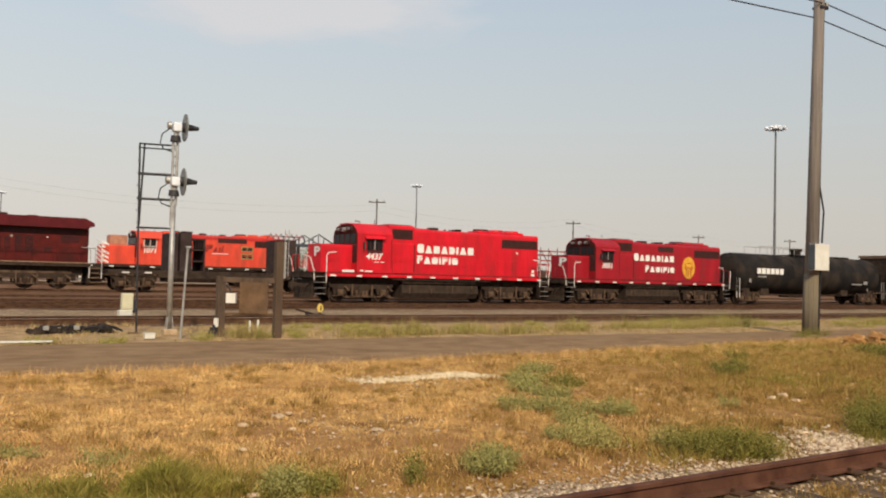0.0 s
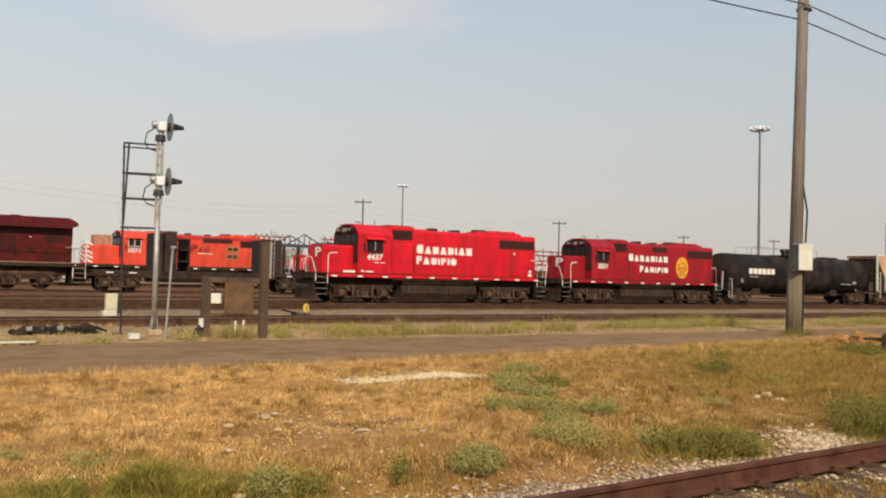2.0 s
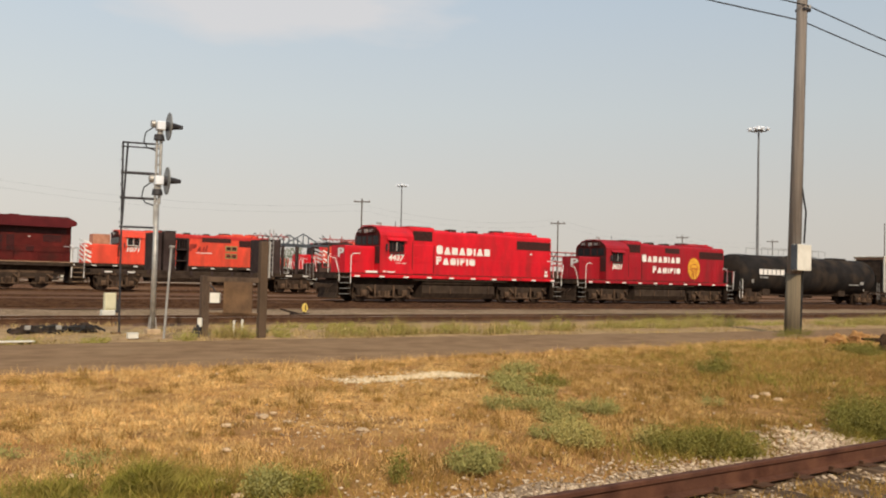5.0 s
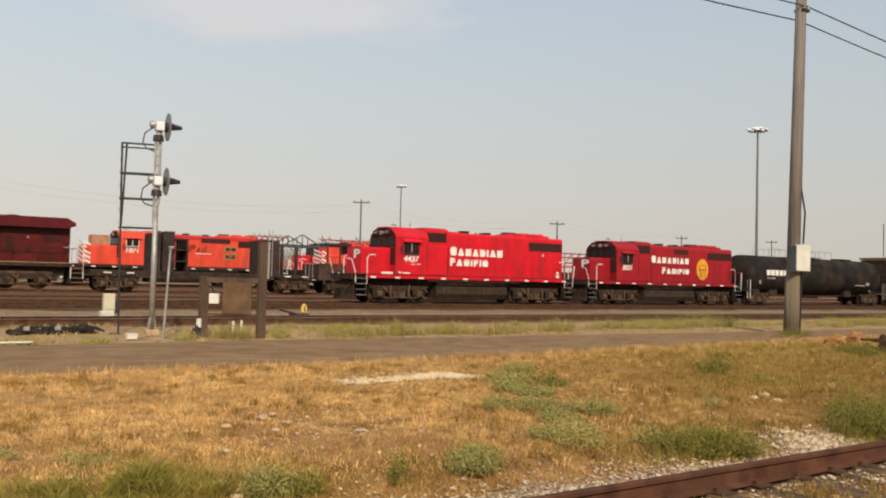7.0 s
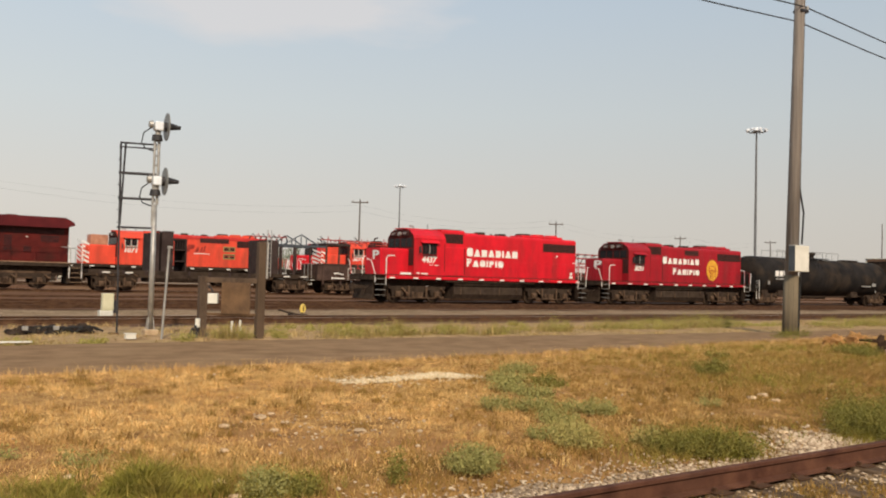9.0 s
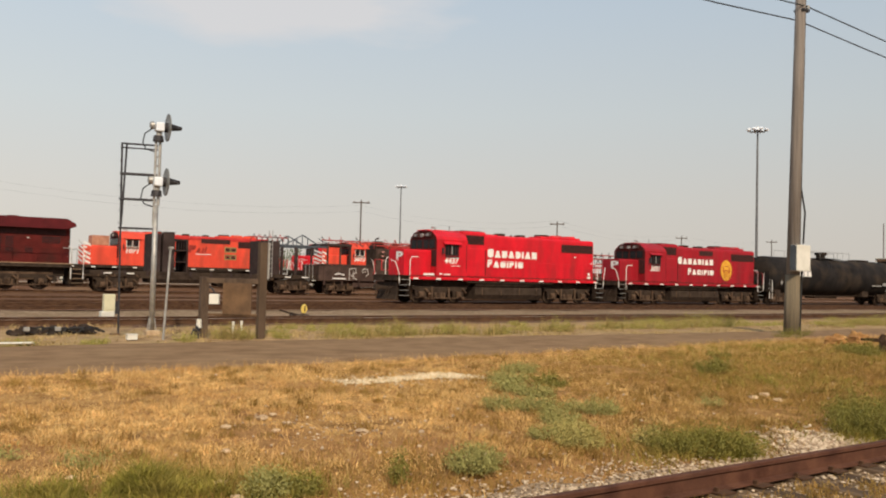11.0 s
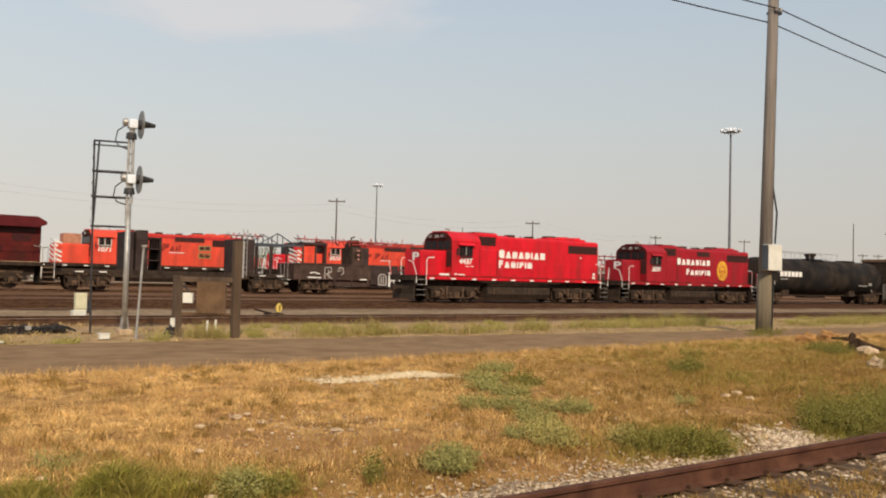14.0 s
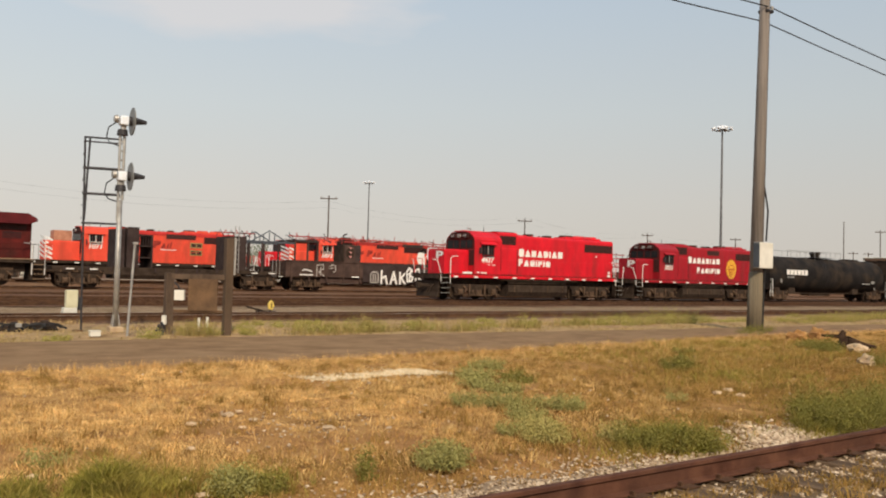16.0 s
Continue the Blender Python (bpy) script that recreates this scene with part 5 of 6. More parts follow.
def utility_pole():
    x, y = 24.595, 16.21
    pole = thing("utility_pole", pose(x, y, 0), "weathered wooden utility pole with white meter box", "utility pole")
    part("pole", rodded((0.0, 0, -0.3), (0.13, -0.19, 12.6), 0.215, 0.155, 16), POLE_WOOD, pole, smooth=True)
    # butt colour carries the sunlight and shade at the pole's foot
    part("pole_butt", rodded((0.0, 0, -0.3), (0.02, -0.03, 1.9), 0.252, 0.222, 16), BUTT_WOOD, pole, "tan pole butt with sun and shade toned in", smooth=True)
    part("box", boxed(-0.39, 0.36, -0.43, -0.2, 2.03, 2.855, 0.015), BOX_WHITE, pole, "aged white steel meter box")
    # thin plate makes the box's -x side darker than its front
    part("side_plate", boxed(-0.402, -0.391, -0.425, -0.205, 2.04, 2.845), SLATE, pole, "slate grey side of the meter box")
    part("conduit", bar([(0.12, -0.32, 2.9), (0.14, -0.36, 3.9), (0.10, -0.24, 4.7), (0.11, -0.25, 6.0), (0.14, -0.28, 9.0), (0.18, -0.3, 12.2)], 0.03), WIRE, pole)
    part("conduit", bar([(0.10, -0.3, 2.02), (0.16, -0.24, 1.6), (0.13, -0.22, 0.0)], 0.035), WIRE, pole)
    part("cross_brace", boxed(-0.02, 0.34, -0.34, 0.0, 10.4, 10.48), DARK_STEEL, pole)
    for z, yy in ((10.5, -0.30), (10.08, -0.05)):
        part("insulator", rodded((0.3, yy, z), (0.3, yy, z + 0.12), 0.05), STEEL, pole)
    for dz, sy in ((10.58, -0.30), (10.16, -0.05)):
        for sign in (-1, 1):
            pts = []
            for k in range(13):
                s = k / 12
                pts.append((x + 0.15 + sign * 48 * s, y + sy, dz - 3.2 * s * (1 - s)))
            wire(pts, 0.022, "overhead_cable", "black overhead cable strung from the utility pole", "overhead cables")


def signal_mast():
    sig = thing("railway_signal", pose(5.75, 20.71, 0), "galvanised signal mast with two dark disc targets", "railway signal")
    part("base", boxed(-0.16, 0.16, -0.16, 0.16, -0.1, 0.12, 0.02), STONE, sig)
    for s in (-1, 1):
        for q in (-1, 1):
            part("base_strut", rodded((0.085 * s, 0.085 * q, 0.05), (0.05 * s, 0.05 * q, 0.40), 0.013), STEEL, sig)
    part("mast", rodded((0, 0, 0.1), (0, 0, 3.1), 0.065, 0.06, 14), STEEL, sig, smooth=True)
    part("upper_mast", rodded((0.05, 0, 3.1), (0.05, 0, 4.95), 0.035, 0.035, 10), STEEL, sig)
    part("upper_mast", rodded((-0.05, 0, 2.6), (-0.05, 0, 4.65), 0.03, 0.03, 10), STEEL, sig)
    for k in range(8):
        part("spacer", boxed(-0.06, 0.06, -0.02, 0.02, 3.15 + 0.22 * k, 3.19 + 0.22 * k), STEEL, sig)
    for z in (5.0, 3.68):
        head = part("signal_head", boxed(-0.08, 0.12, -0.12, 0.12, z - 0.12, z + 0.10, 0.03), LAMP_WHITE, sig, "white painted signal housing")
        bm = bmesh.new()
        bmesh.ops.create_cone(bm, cap_ends=True, segments=32, radius1=0.335, radius2=0.335, depth=0.02, matrix=Matrix.Translation((0.22, 0.0, z)) @ pose(0, 0, 0, 0, 90, -3.5))
        part("target_disc", bm, DISC, head, "grey disc target")
        part("lamp_neck", rodded((0.1, 0, z), (0.22, 0, z), 0.10, 0.12, 14), DARK_STEEL, head)
        bm = bmesh.new()
        rod(bm, (0.22, 0, z + 0.02), (0.55, 0, z + 0.01), 0.105, 0.045, 14)
        part("lamp_hood", bm, DARK_STEEL, head, "dark lamp hood")
        part("bracket", rodded((0.0, 0, z - 0.36), (0.0, 0, z - 0.22), 0.13, 0.11, 14), DARK_STEEL, head)
        part("neck", rodded((0.0, 0, z - 0.24), (0.0, 0, z - 0.1), 0.05), STEEL, head)
        part("conduit_loop", bar([(-0.1, 0, z - 0.02), (-0.32, 0, z - 0.2), (-0.36, 0, z - 0.42), (-0.28, 0, z - 0.56), (-0.06, 0, z - 0.62)], 0.016), WIRE, head)
        part("back_box", rodded((-0.12, 0, z + 0.02), (-0.2, 0, z + 0.02), 0.1, 0.08, 12), STEEL, head)
    # ladder and platform rails
    lx, ly = -0.80, 0.21
    for top, foot_x in ((0.02, 0.09), (0.13, 0.06)):
        part("ladder_rail", rodded((lx + foot_x, ly, 0 if top < 0.1 else 2.6), (lx + top, ly, 4.52), 0.024, sides=8), DARK_STEEL, sig)
    for k in range(15):
        part("rung", rodded((lx, ly, 0.25 + 0.3 * k), (lx + 0.076, ly + 0.32, 0.25 + 0.3 * k), 0.012, sides=6), DARK_STEEL, sig)
    for z, r in ((4.54, 0.022), (4.44, 0.018), (3.82, 0.034), (3.22, 0.03), (2.53, 0.024)):
        part("stay", rodded((lx, ly, z), (0, 0, z), r, sides=8), DARK_STEEL, sig)
    part("foot", boxed(lx - 0.08, lx + 0.12, ly - 0.1, ly + 0.1, -0.05, 0.04, 0.01), RUST, sig)


POST_BROWN = surface("weathered_brown_post", (0.060, 0.040, 0.028), (0.145, 0.098, 0.068), 3, 0.9, 0.1, 0.15, 40, dirt=(0.11, 0.07, 0.04), dirt_amount=0.5, stretch=(1, 1, 0.3))


def steel_frame():
    fr = thing("equipment_frame", pose(6.54, 19.37, 0), "rusted steel post frame with equipment panel", "equipment frame")
    x1, y1 = 1.14, -0.66
    part("post", boxed(-0.09, 0.09, -0.09, 0.09, -0.2, 1.42, 0.012), POST_BROWN, fr)
    part("post", boxed(x1 - 0.09, x1 + 0.09, y1 - 0.09, y1 + 0.09, -0.2, 2.25, 0.012), POST_BROWN, fr)
    turn = Matrix.Rotation(math.atan2(y1, x1), 4, "Z")
    n = math.hypot(x1, y1)
    for name, dims, mat_, lab in (("beam", (0.05, n - 0.05, -0.06, 0.06, 1.28, 1.40), POST_BROWN, ""), ("lower_beam", (0.05, n - 0.05, -0.03, 0.03, 0.52, 0.58), RUST, ""), ("panel", (0.44, 1.10, -0.06, 0.0, 0.56, 1.30), RUST, "rusty brown steel panel"), ("junction_box", (0.15, 0.37, -0.16, 0.0, 0.80, 1.03), BOX_WHITE, "small white junction box")):
        ob = part(name, boxed(*dims, 0.006), mat_, fr, lab)
        ob.matrix_basis = turn
    part("conduit", bar([(0.10, -0.06, 1.2), (0.16, -0.12, 1.14), (0.20, -0.14, 1.05)], 0.02), DARK_STEEL, fr)
    part("conduit", bar([(x1 + 0.12, y1 - 0.06, 1.4), (x1 + 0.13, y1 - 0.06, 2.25)], 0.03), STEEL, fr)


def small_trackside():
    post = thing("marker_post", pose(5.60, 19.26, 0), "thin grey steel marker post leaning slightly", "post")
    part("rod", rodded((0, 0, -0.2), (0.11, 0, 2.05), 0.028, 0.026, 10), STEEL, post)
    part("cap", boxed(0.07, 0.17, -0.05, 0.05, 2.03, 2.08, 0.01), STEEL, post)
    stub = thing("cable_stub", pose(6.38, 19.25, 0), "black cable stub with white cap", "cable stub")
    part("base", rodded((0, 0, -0.1), (0, 0, 0.3), 0.09, 0.05, 12), DARK_STEEL, stub)
    part("cap", rodded((0.03, 0, 0.25), (0.03, 0, 0.45), 0.06, 0.055, 12), BOX_WHITE, stub, "white plastic cap")
    part("hose", bar([(0.05, 0, 0.1), (-0.1, -0.05, 0.22), (-0.16, -0.05, 0.05), (-0.1, -0.05, -0.05)], 0.04), DARK_STEEL, stub)
    for x, y, h in ((7.15, 19.05, 0.40), (7.33, 19.0, 0.42)):
        p = thing("marker_pipe", pose(x, y, 0), "short white plastic marker pipe in the weeds", "marker pipe", "white marker pipes")
        part("pipe", rodded((0, 0, -0.1), (0, 0, h), 0.028, 0.028, 10), BOX_WHITE, p)
    cab = thing("trackside_cabinet", pose(6.43, 28.13, -0.05), "white trackside cabinet with yellowed upper half", "cabinet")
    part("lower_box", boxed(-0.22, 0.18, -0.16, 0.16, 0.0, 0.28, 0.02), BOX_WHITE, cab)
    part("upper_box", boxed(-0.14, 0.20, -0.13, 0.13, 0.28, 0.82, 0.02), CREAM, cab, "yellowed cream upper box")
    part("door", boxed(-0.11, 0.17, -0.145, -0.13, 0.33, 0.78, 0.01), CREAM, cab)
    part("bracket", boxed(0.2, 0.3, -0.1, 0.06, 0.2, 0.6, 0.02), DARK_STEEL, cab)
    sw = thing("switch_stand", pose(13.25, 28.64, -0.05), "yellow switch stand target on a black lever base", "switch stand")
    part("base", boxed(-0.35, 0.30, -0.2, 0.2, 0.0, 0.14, 0.03), UNDERFRAME, sw)
    part("lever", bar([(-0.1, -0.1, 0.12), (-0.55, -0.15, 0.22), (-0.85, -0.15, 0.30)], 0.035), UNDERFRAME, sw)
    part("spindle", rodded((0.15, 0, 0.1), (0.15, 0, 0.4), 0.035), UNDERFRAME, sw)
    bm = bmesh.new()
    prism(bm, [(-0.13, 0.34), (-0.08, 0.46), (0.0, 0.52), (0.09, 0.44), (0.13, 0.30), (0.04, 0.18), (-0.09, 0.2)], "y", -0.015, 0.015)
    t = part("target", bm, TARGET_YELLOW, sw, "yellow diamond target")
    t.location = (0.15, -0.05, 0.0)
    # dark strip painted for the shaded right half of the target
    part("target_shade", boxed(0.15, 0.19, -0.075, -0.066, 0.24, 0.44), UNDERFRAME, sw)
    box = thing("junction_box", pose(4.95, 19.35, 0), "small white junction box on the ground", "junction box")
    part("case", boxed(-0.11, 0.11, -0.08, 0.08, 0.0, 0.11, 0.01), BOX_WHITE, box)
    part("lid", boxed(-0.12, 0.12, -0.09, 0.09, 0.11, 0.125, 0.005), BOX_WHITE, box)
    board = thing("white_board", pose(2.1, 18.15, 0.06, 0, 0, -3), "long weathered white board lying at the road edge", "board")
    part("plank", boxed(-2.6, 0.7, -0.06, 0.06, 0.0, 0.03, 0.008), BOX_WHITE, board)


TARGET_YELLOW = surface("pale_yellow_target_paint", (0.66, 0.46, 0.09), (0.80, 0.60, 0.16), 5, 0.5, 0, 0.02, 40, dirt=(0.3, 0.2, 0.05), dirt_amount=0.4, dirt_scale=6)
SLATE = surface("slate_grey_side", (0.045, 0.053, 0.064), (0.08, 0.09, 0.104), 4, 0.7, 0, 0.03, 40)
DISC = surface("grey_disc_enamel", (0.16, 0.16, 0.155), (0.26, 0.26, 0.25), 5, 0.5, 0.2, 0.03, 40)
CREAM = surface("yellowed_cream_paint", (0.58, 0.54, 0.36), (0.68, 0.64, 0.46), 4, 0.6, 0, 0.03, 40, dirt=(0.35, 0.3, 0.2), dirt_amount=0.4)
utility_pole()
signal_mast()
steel_frame()
small_trackside()


def light_mast(x, y, h, scale=1.0):
    mast = thing("light_mast", pose(x, y, 0), "tall steel yard light mast with white floodlights", "light mast", "yard light masts")
    part("pole", rodded((0, 0, -0.3), (0, 0, h), 0.21 * scale, 0.12 * scale, 12), MAST_GREY, mast)
    part("ring", rodded((0, 0, h - 0.25), (0, 0, h - 0.12), 0.5 * scale, 0.5 * scale, 16), MAST_GREY, mast)
    for k in range(8):
        a = k * math.tau / 8 + 0.2
        r = 1.3 * scale
        part("bracket_arm", bar([(0.4 * math.cos(a), 0.4 * math.sin(a), h - 0.18), (0.9 * math.cos(a), 0.9 * math.sin(a), h - 0.42), (r * math.cos(a), r * math.sin(a), h - 0.12)], 0.06, 5), MAST_GREY, mast)
        lamp = part("floodlight", boxed(-0.24, 0.24, -0.24, 0.24, -0.12, 0.14, 0.05), LAMP_WHITE, mast, "white floodlight")
        lamp.matrix_basis = Matrix.Translation((r * math.cos(a), r * math.sin(a), h - 0.05)) @ Matrix.Rotation(a, 4, "Z") @ Matrix.Rotation(0.5, 4, "Y")
    part("cap", rodded((0, 0, h - 0.1), (0, 0, h + 0.35), 0.36, 0.30, 12), LAMP_WHITE, mast, "white mast cap")


def far_pole(x, y, h, arms=1, r=0.13):
    pole = thing("power_pole", pose(x, y, 0), "distant wooden power pole with crossarm", "power pole", "distant power poles")
    part("pole", rodded((0, 0, -0.3), (0, 0, h), r, r * 0.7, 10), FAR_WOOD, pole)
    for k in range(arms):
        turn = part("crossarm", boxed(-1.15, 1.15, -0.07, 0.07, h - 0.5 - 0.9 * k, h - 0.34 - 0.9 * k, 0.02), FAR_WOOD, pole)
        turn.rotation_euler = (0, 0, radians(-35))
        for s in (-1, 0, 1):
            part("insulator", rodded((s * 0.8, -0.56 * s, h - 0.35 - 0.9 * k), (s * 0.8, -0.56 * s, h - 0.15 - 0.9 * k), 0.07), STEEL, pole)


light_mast(105.0, 74.8, 24.0)
light_mast(108.2, 177.6, 24.0)
far_pole(286.0, 154.0, 24, 0, 0.2)
light_mast(28.1, 284.9, 24.0)
for px, py, ph in ((55.5, 101.4, 12), (90.1, 100.4, 11), (131.6, 110.6, 11), (151.8, 104.6, 11), (186.4, 92.2, 14), (201.6, 106.2, 10), (205.5, 104.5, 10)):
    far_pole(px, py, ph)
for h in (11.2, 10.4):
    pts = []
    for a, b in zip(((-40, 103), (8, 102), (55.5, 101.4), (90.1, 100.4), (131.6, 110.6)), ((8, 102), (55.5, 101.4), (90.1, 100.4), (131.6, 110.6), (151.8, 104.6))):
        for k in range(8):
            q = k / 8
            pts.append((a[0] + (b[0] - a[0]) * q, a[1] + (b[1] - a[1]) * q, h - 5.2 * q * (1 - q)))
    wire(pts, 0.005, "overhead_cable", "thin distant power line across the yard", "overhead cables")


# ---- vegetation and stones ----
def tri_mesh(name, verts, faces, material):
    me = bpy.data.meshes.new(name)
    me.from_pydata(verts, [], faces)
    me.materials.append(material)
    return me


def grass_field(name, material, spots, height, width, label, lean=0.5, seed=1):
    """Many thin bent blades, one object; spots is an array of x, y, size."""
    rng = np.random.default_rng(seed)
    n = len(spots)
    x, y, s = spots.T
    a = rng.uniform(0, math.tau, n)
    h = height * s * rng.uniform(0.5, 1.3, n)
    w = width * rng.uniform(0.6, 1.4, n)
    bend = lean * h * rng.uniform(0.2, 1.3, n)
    b = rng.uniform(0, math.tau, n)
    dx, dy = np.cos(a) * w, np.sin(a) * w
    bx, by = np.cos(b) * bend, np.sin(b) * bend
    z0 = np.array([-0.03 + lie(q) for q in y])
    v = np.stack([np.stack([x - dx, y - dy, z0], 1), np.stack([x + dx, y + dy, z0], 1),
                  np.stack([x + bx * 0.35 + dx * 0.7, y + by * 0.35 + dy * 0.7, z0 + h * 0.6], 1),
                  np.stack([x + bx * 0.35 - dx * 0.7, y + by * 0.35 - dy * 0.7, z0 + h * 0.6], 1),
                  np.stack([x + bx, y + by, z0 + h], 1)], 1).reshape(-1, 3)
    base = np.arange(n)[:, None] * 5
    quads = (base + np.array([0, 1, 2, 3])).tolist()
    tips = (base + np.array([3, 2, 4])).tolist()
    return tagged(new(name, tri_mesh(name, v.tolist(), quads + tips, material)), label, "grass", kind="stuff")


def edge_near(x):
    return 13.45 + 1.35 * min(1, max(0, (x - 9) / 14)) + 0.25 * noise.noise((x * 0.9, 3, 0))


def pale_near(x):
    """The near edge of the pale bare strip: it climbs away and bends back at its end."""
    return 10.66 + 0.3 * max(0, x - 6.6) - 0.9 * max(0, x - 7.35) ** 0.7


def wedge(n, seed, y0=4.9, cut=-0.1, scale=0.9):
    rng = np.random.default_rng(seed)
    out = []
    while len(out) < n:
        y = y0 + (15.2 - y0) * rng.random() ** 0.8
        x = y * rng.uniform(0.03, 2.35)
        if x > 34 or y > edge_near(x):
            continue
        gravel = 0.8 + 0.45 * noise.noise((x * 0.8, 1.7, 0)) + (0.3 if 3 < x < 9 else 0)
        if y < 4.6 + gravel * 0.75 and rng.random() > 0.42:
            continue
        if ((x - 8.25) / 0.55) ** 2 + ((y - 5.15) / 0.3) ** 2 < 1.0 + 1.2 * noise.noise((x * 2.2, y * 2.2, 1.0)):
            continue
        if ((x - 3.95) / 1.1) ** 2 + ((y - 7.6) / 1.5) ** 2 < 0.9 + noise.noise((x * 1.7, y * 1.7, 6.0)) and rng.random() > 0.30:
            continue
        if 5.7 < x < 8.2 and 0.0 < y - pale_near(x) - 0.15 * noise.noise((x, 8, 2)) < 0.45 + 0.2 * max(0, x - 6.6) and rng.random() > 0.12:
            continue
        v = noise.noise((x * scale, y * scale, seed)) + 0.5 * noise.noise((x * scale * 3.7, y * scale * 3.7, seed + 9.0))
        if v > cut + rng.uniform(-0.3, 0.3):
            out.append((x, y, 0.7 + 0.9 * max(0, v)))
    return np.array(out)


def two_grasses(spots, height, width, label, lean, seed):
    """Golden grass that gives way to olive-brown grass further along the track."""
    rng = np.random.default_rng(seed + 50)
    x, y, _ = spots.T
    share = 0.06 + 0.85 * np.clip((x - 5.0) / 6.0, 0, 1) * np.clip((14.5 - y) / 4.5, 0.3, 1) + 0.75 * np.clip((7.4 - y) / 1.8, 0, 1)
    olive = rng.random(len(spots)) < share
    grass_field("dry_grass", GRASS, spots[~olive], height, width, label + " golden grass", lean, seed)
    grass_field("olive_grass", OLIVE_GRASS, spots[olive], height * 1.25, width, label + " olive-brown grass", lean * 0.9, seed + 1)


def edge_spots(n, seed):
    rng = np.random.default_rng(seed)
    out = []
    for _ in range(n):
        x = rng.uniform(0.3, 32)
        if noise.noise((x * 1.1, seed, 0)) + 0.6 * noise.noise((x * 4.0, seed, 3)) > rng.uniform(-0.5, 0.4):
            out.append((x, edge_near(x) - abs(rng.normal(0, 0.35)), rng.uniform(0.5, 1.2)))
    return np.array(out)


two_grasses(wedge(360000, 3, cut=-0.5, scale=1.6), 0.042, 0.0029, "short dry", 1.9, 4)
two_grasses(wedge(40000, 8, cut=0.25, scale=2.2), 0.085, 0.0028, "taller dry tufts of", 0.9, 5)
def tuft_spots(n, blades_each, seed, thin=True):
    """Spots gathered in small round tufts over the grass."""
    rng = np.random.default_rng(seed)
    centres = wedge(n, seed, y0=5.0, cut=0.0, scale=0.7)
    out = []
    for x, y, s in centres:
        if thin and rng.random() < min(0.7, max(0, (x - 5) / 9)):
            continue
        r = rng.uniform(0.05, 0.15)
        k = int(blades_each * rng.uniform(0.5, 1.4))
        d = r * np.sqrt(rng.random(k))
        a = rng.uniform(0, math.tau, k)
        size = rng.uniform(0.6, 1.3) * (1.15 - 0.6 * d / r)
        out.append(np.stack([x + d * np.cos(a), y + d * np.sin(a), size], 1))
    return np.concatenate(out)


STRAW = blades("pale_straw_tufts", [(0.52, 0.325, 0.118), (0.63, 0.42, 0.172), (0.70, 0.49, 0.215), (0.57, 0.36, 0.13)], patch=(0.46, 0.27, 0.085), scale=0.9, amount=0.8)
grass_field("straw_tufts", STRAW, tuft_spots(1200, 55, 31), 0.078, 0.003, "pale straw-coloured grass tufts", lean=0.8, seed=33)
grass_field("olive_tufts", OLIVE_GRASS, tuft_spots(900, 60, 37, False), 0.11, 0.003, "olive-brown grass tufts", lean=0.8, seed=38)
grass_field("dry_grass", GRASS, edge_spots(7000, 5), 0.13, 0.003, "wispy dry grass stalks along the road edge", lean=0.6, seed=15)


def scatter(n, seed, boxes, size=(0.6, 1.4)):
    """Spots about given centres: x, y, reach in x, reach in y."""
    rng = np.random.default_rng(seed)
    out = []
    for k in range(n):
        cx, cy, rx, ry = boxes[k % len(boxes)]
        x, y = cx + rng.normal(0, rx), cy + rng.normal(0, ry)
        v = noise.noise((x * 2.6, y * 2.6, 4.0)) + 0.6 * noise.noise((x * 7, y * 7, 2.0))
        if v > rng.uniform(-0.35, 0.35):
            out.append((x, y, rng.uniform(*size) * (0.75 + max(0, v))))
    return np.array(out)


def verge_spots(n, seed):
    rng = np.random.default_rng(seed)
    out = []
    while len(out) < n:
        x = rng.uniform(0, 75)
        y = 18.0 - 0.9 * min(1, max(0, (x - 10) / 14)) + 0.2 * noise.noise((x * 0.8, 5, 0)) + 6.2 * rng.random() ** 1.3
        v = noise.noise((x * 0.5, y * 0.8, 4.0)) + 0.5 * noise.noise((x * 2, y * 2, 9.0)) - 0.12
        if v > rng.uniform(-0.2, 0.4):
            out.append((x, y, 0.6 + max(0, v)))
    return np.array(out)


grass_field("verge_grass", VERGE_GRASS, verge_spots(22000, 2), 0.13, 0.009, "pale dry grass between road and track", lean=0.9, seed=6)
VERGE_CLUMPS = [(11.2, 18.9, 0.45, 0.2), (11.9, 19.1, 0.4, 0.2), (10.2, 18.8, 0.5, 0.2), (13.2, 19.1, 0.4, 0.2), (14.8, 18.9, 0.5, 0.2), (17.2, 19.2, 0.4, 0.2), (20.5, 19.8, 0.7, 0.25), (22.5, 19.7, 1.0, 0.25), (25.2, 20.0, 1.0, 0.25), (34.5, 19.5, 1.2, 0.3), (36.5, 19.7, 1.2, 0.3), (41, 20.5, 1.3, 0.3), (7.0, 18.9, 0.3, 0.2), (46, 20.8, 1.6, 0.3)]
grass_field("verge_tufts", VERGE_GREEN, scatter(15000, 47, VERGE_CLUMPS), 0.27, 0.0055, "tall pale green grass tufts beside the road", lean=0.6, seed=48)
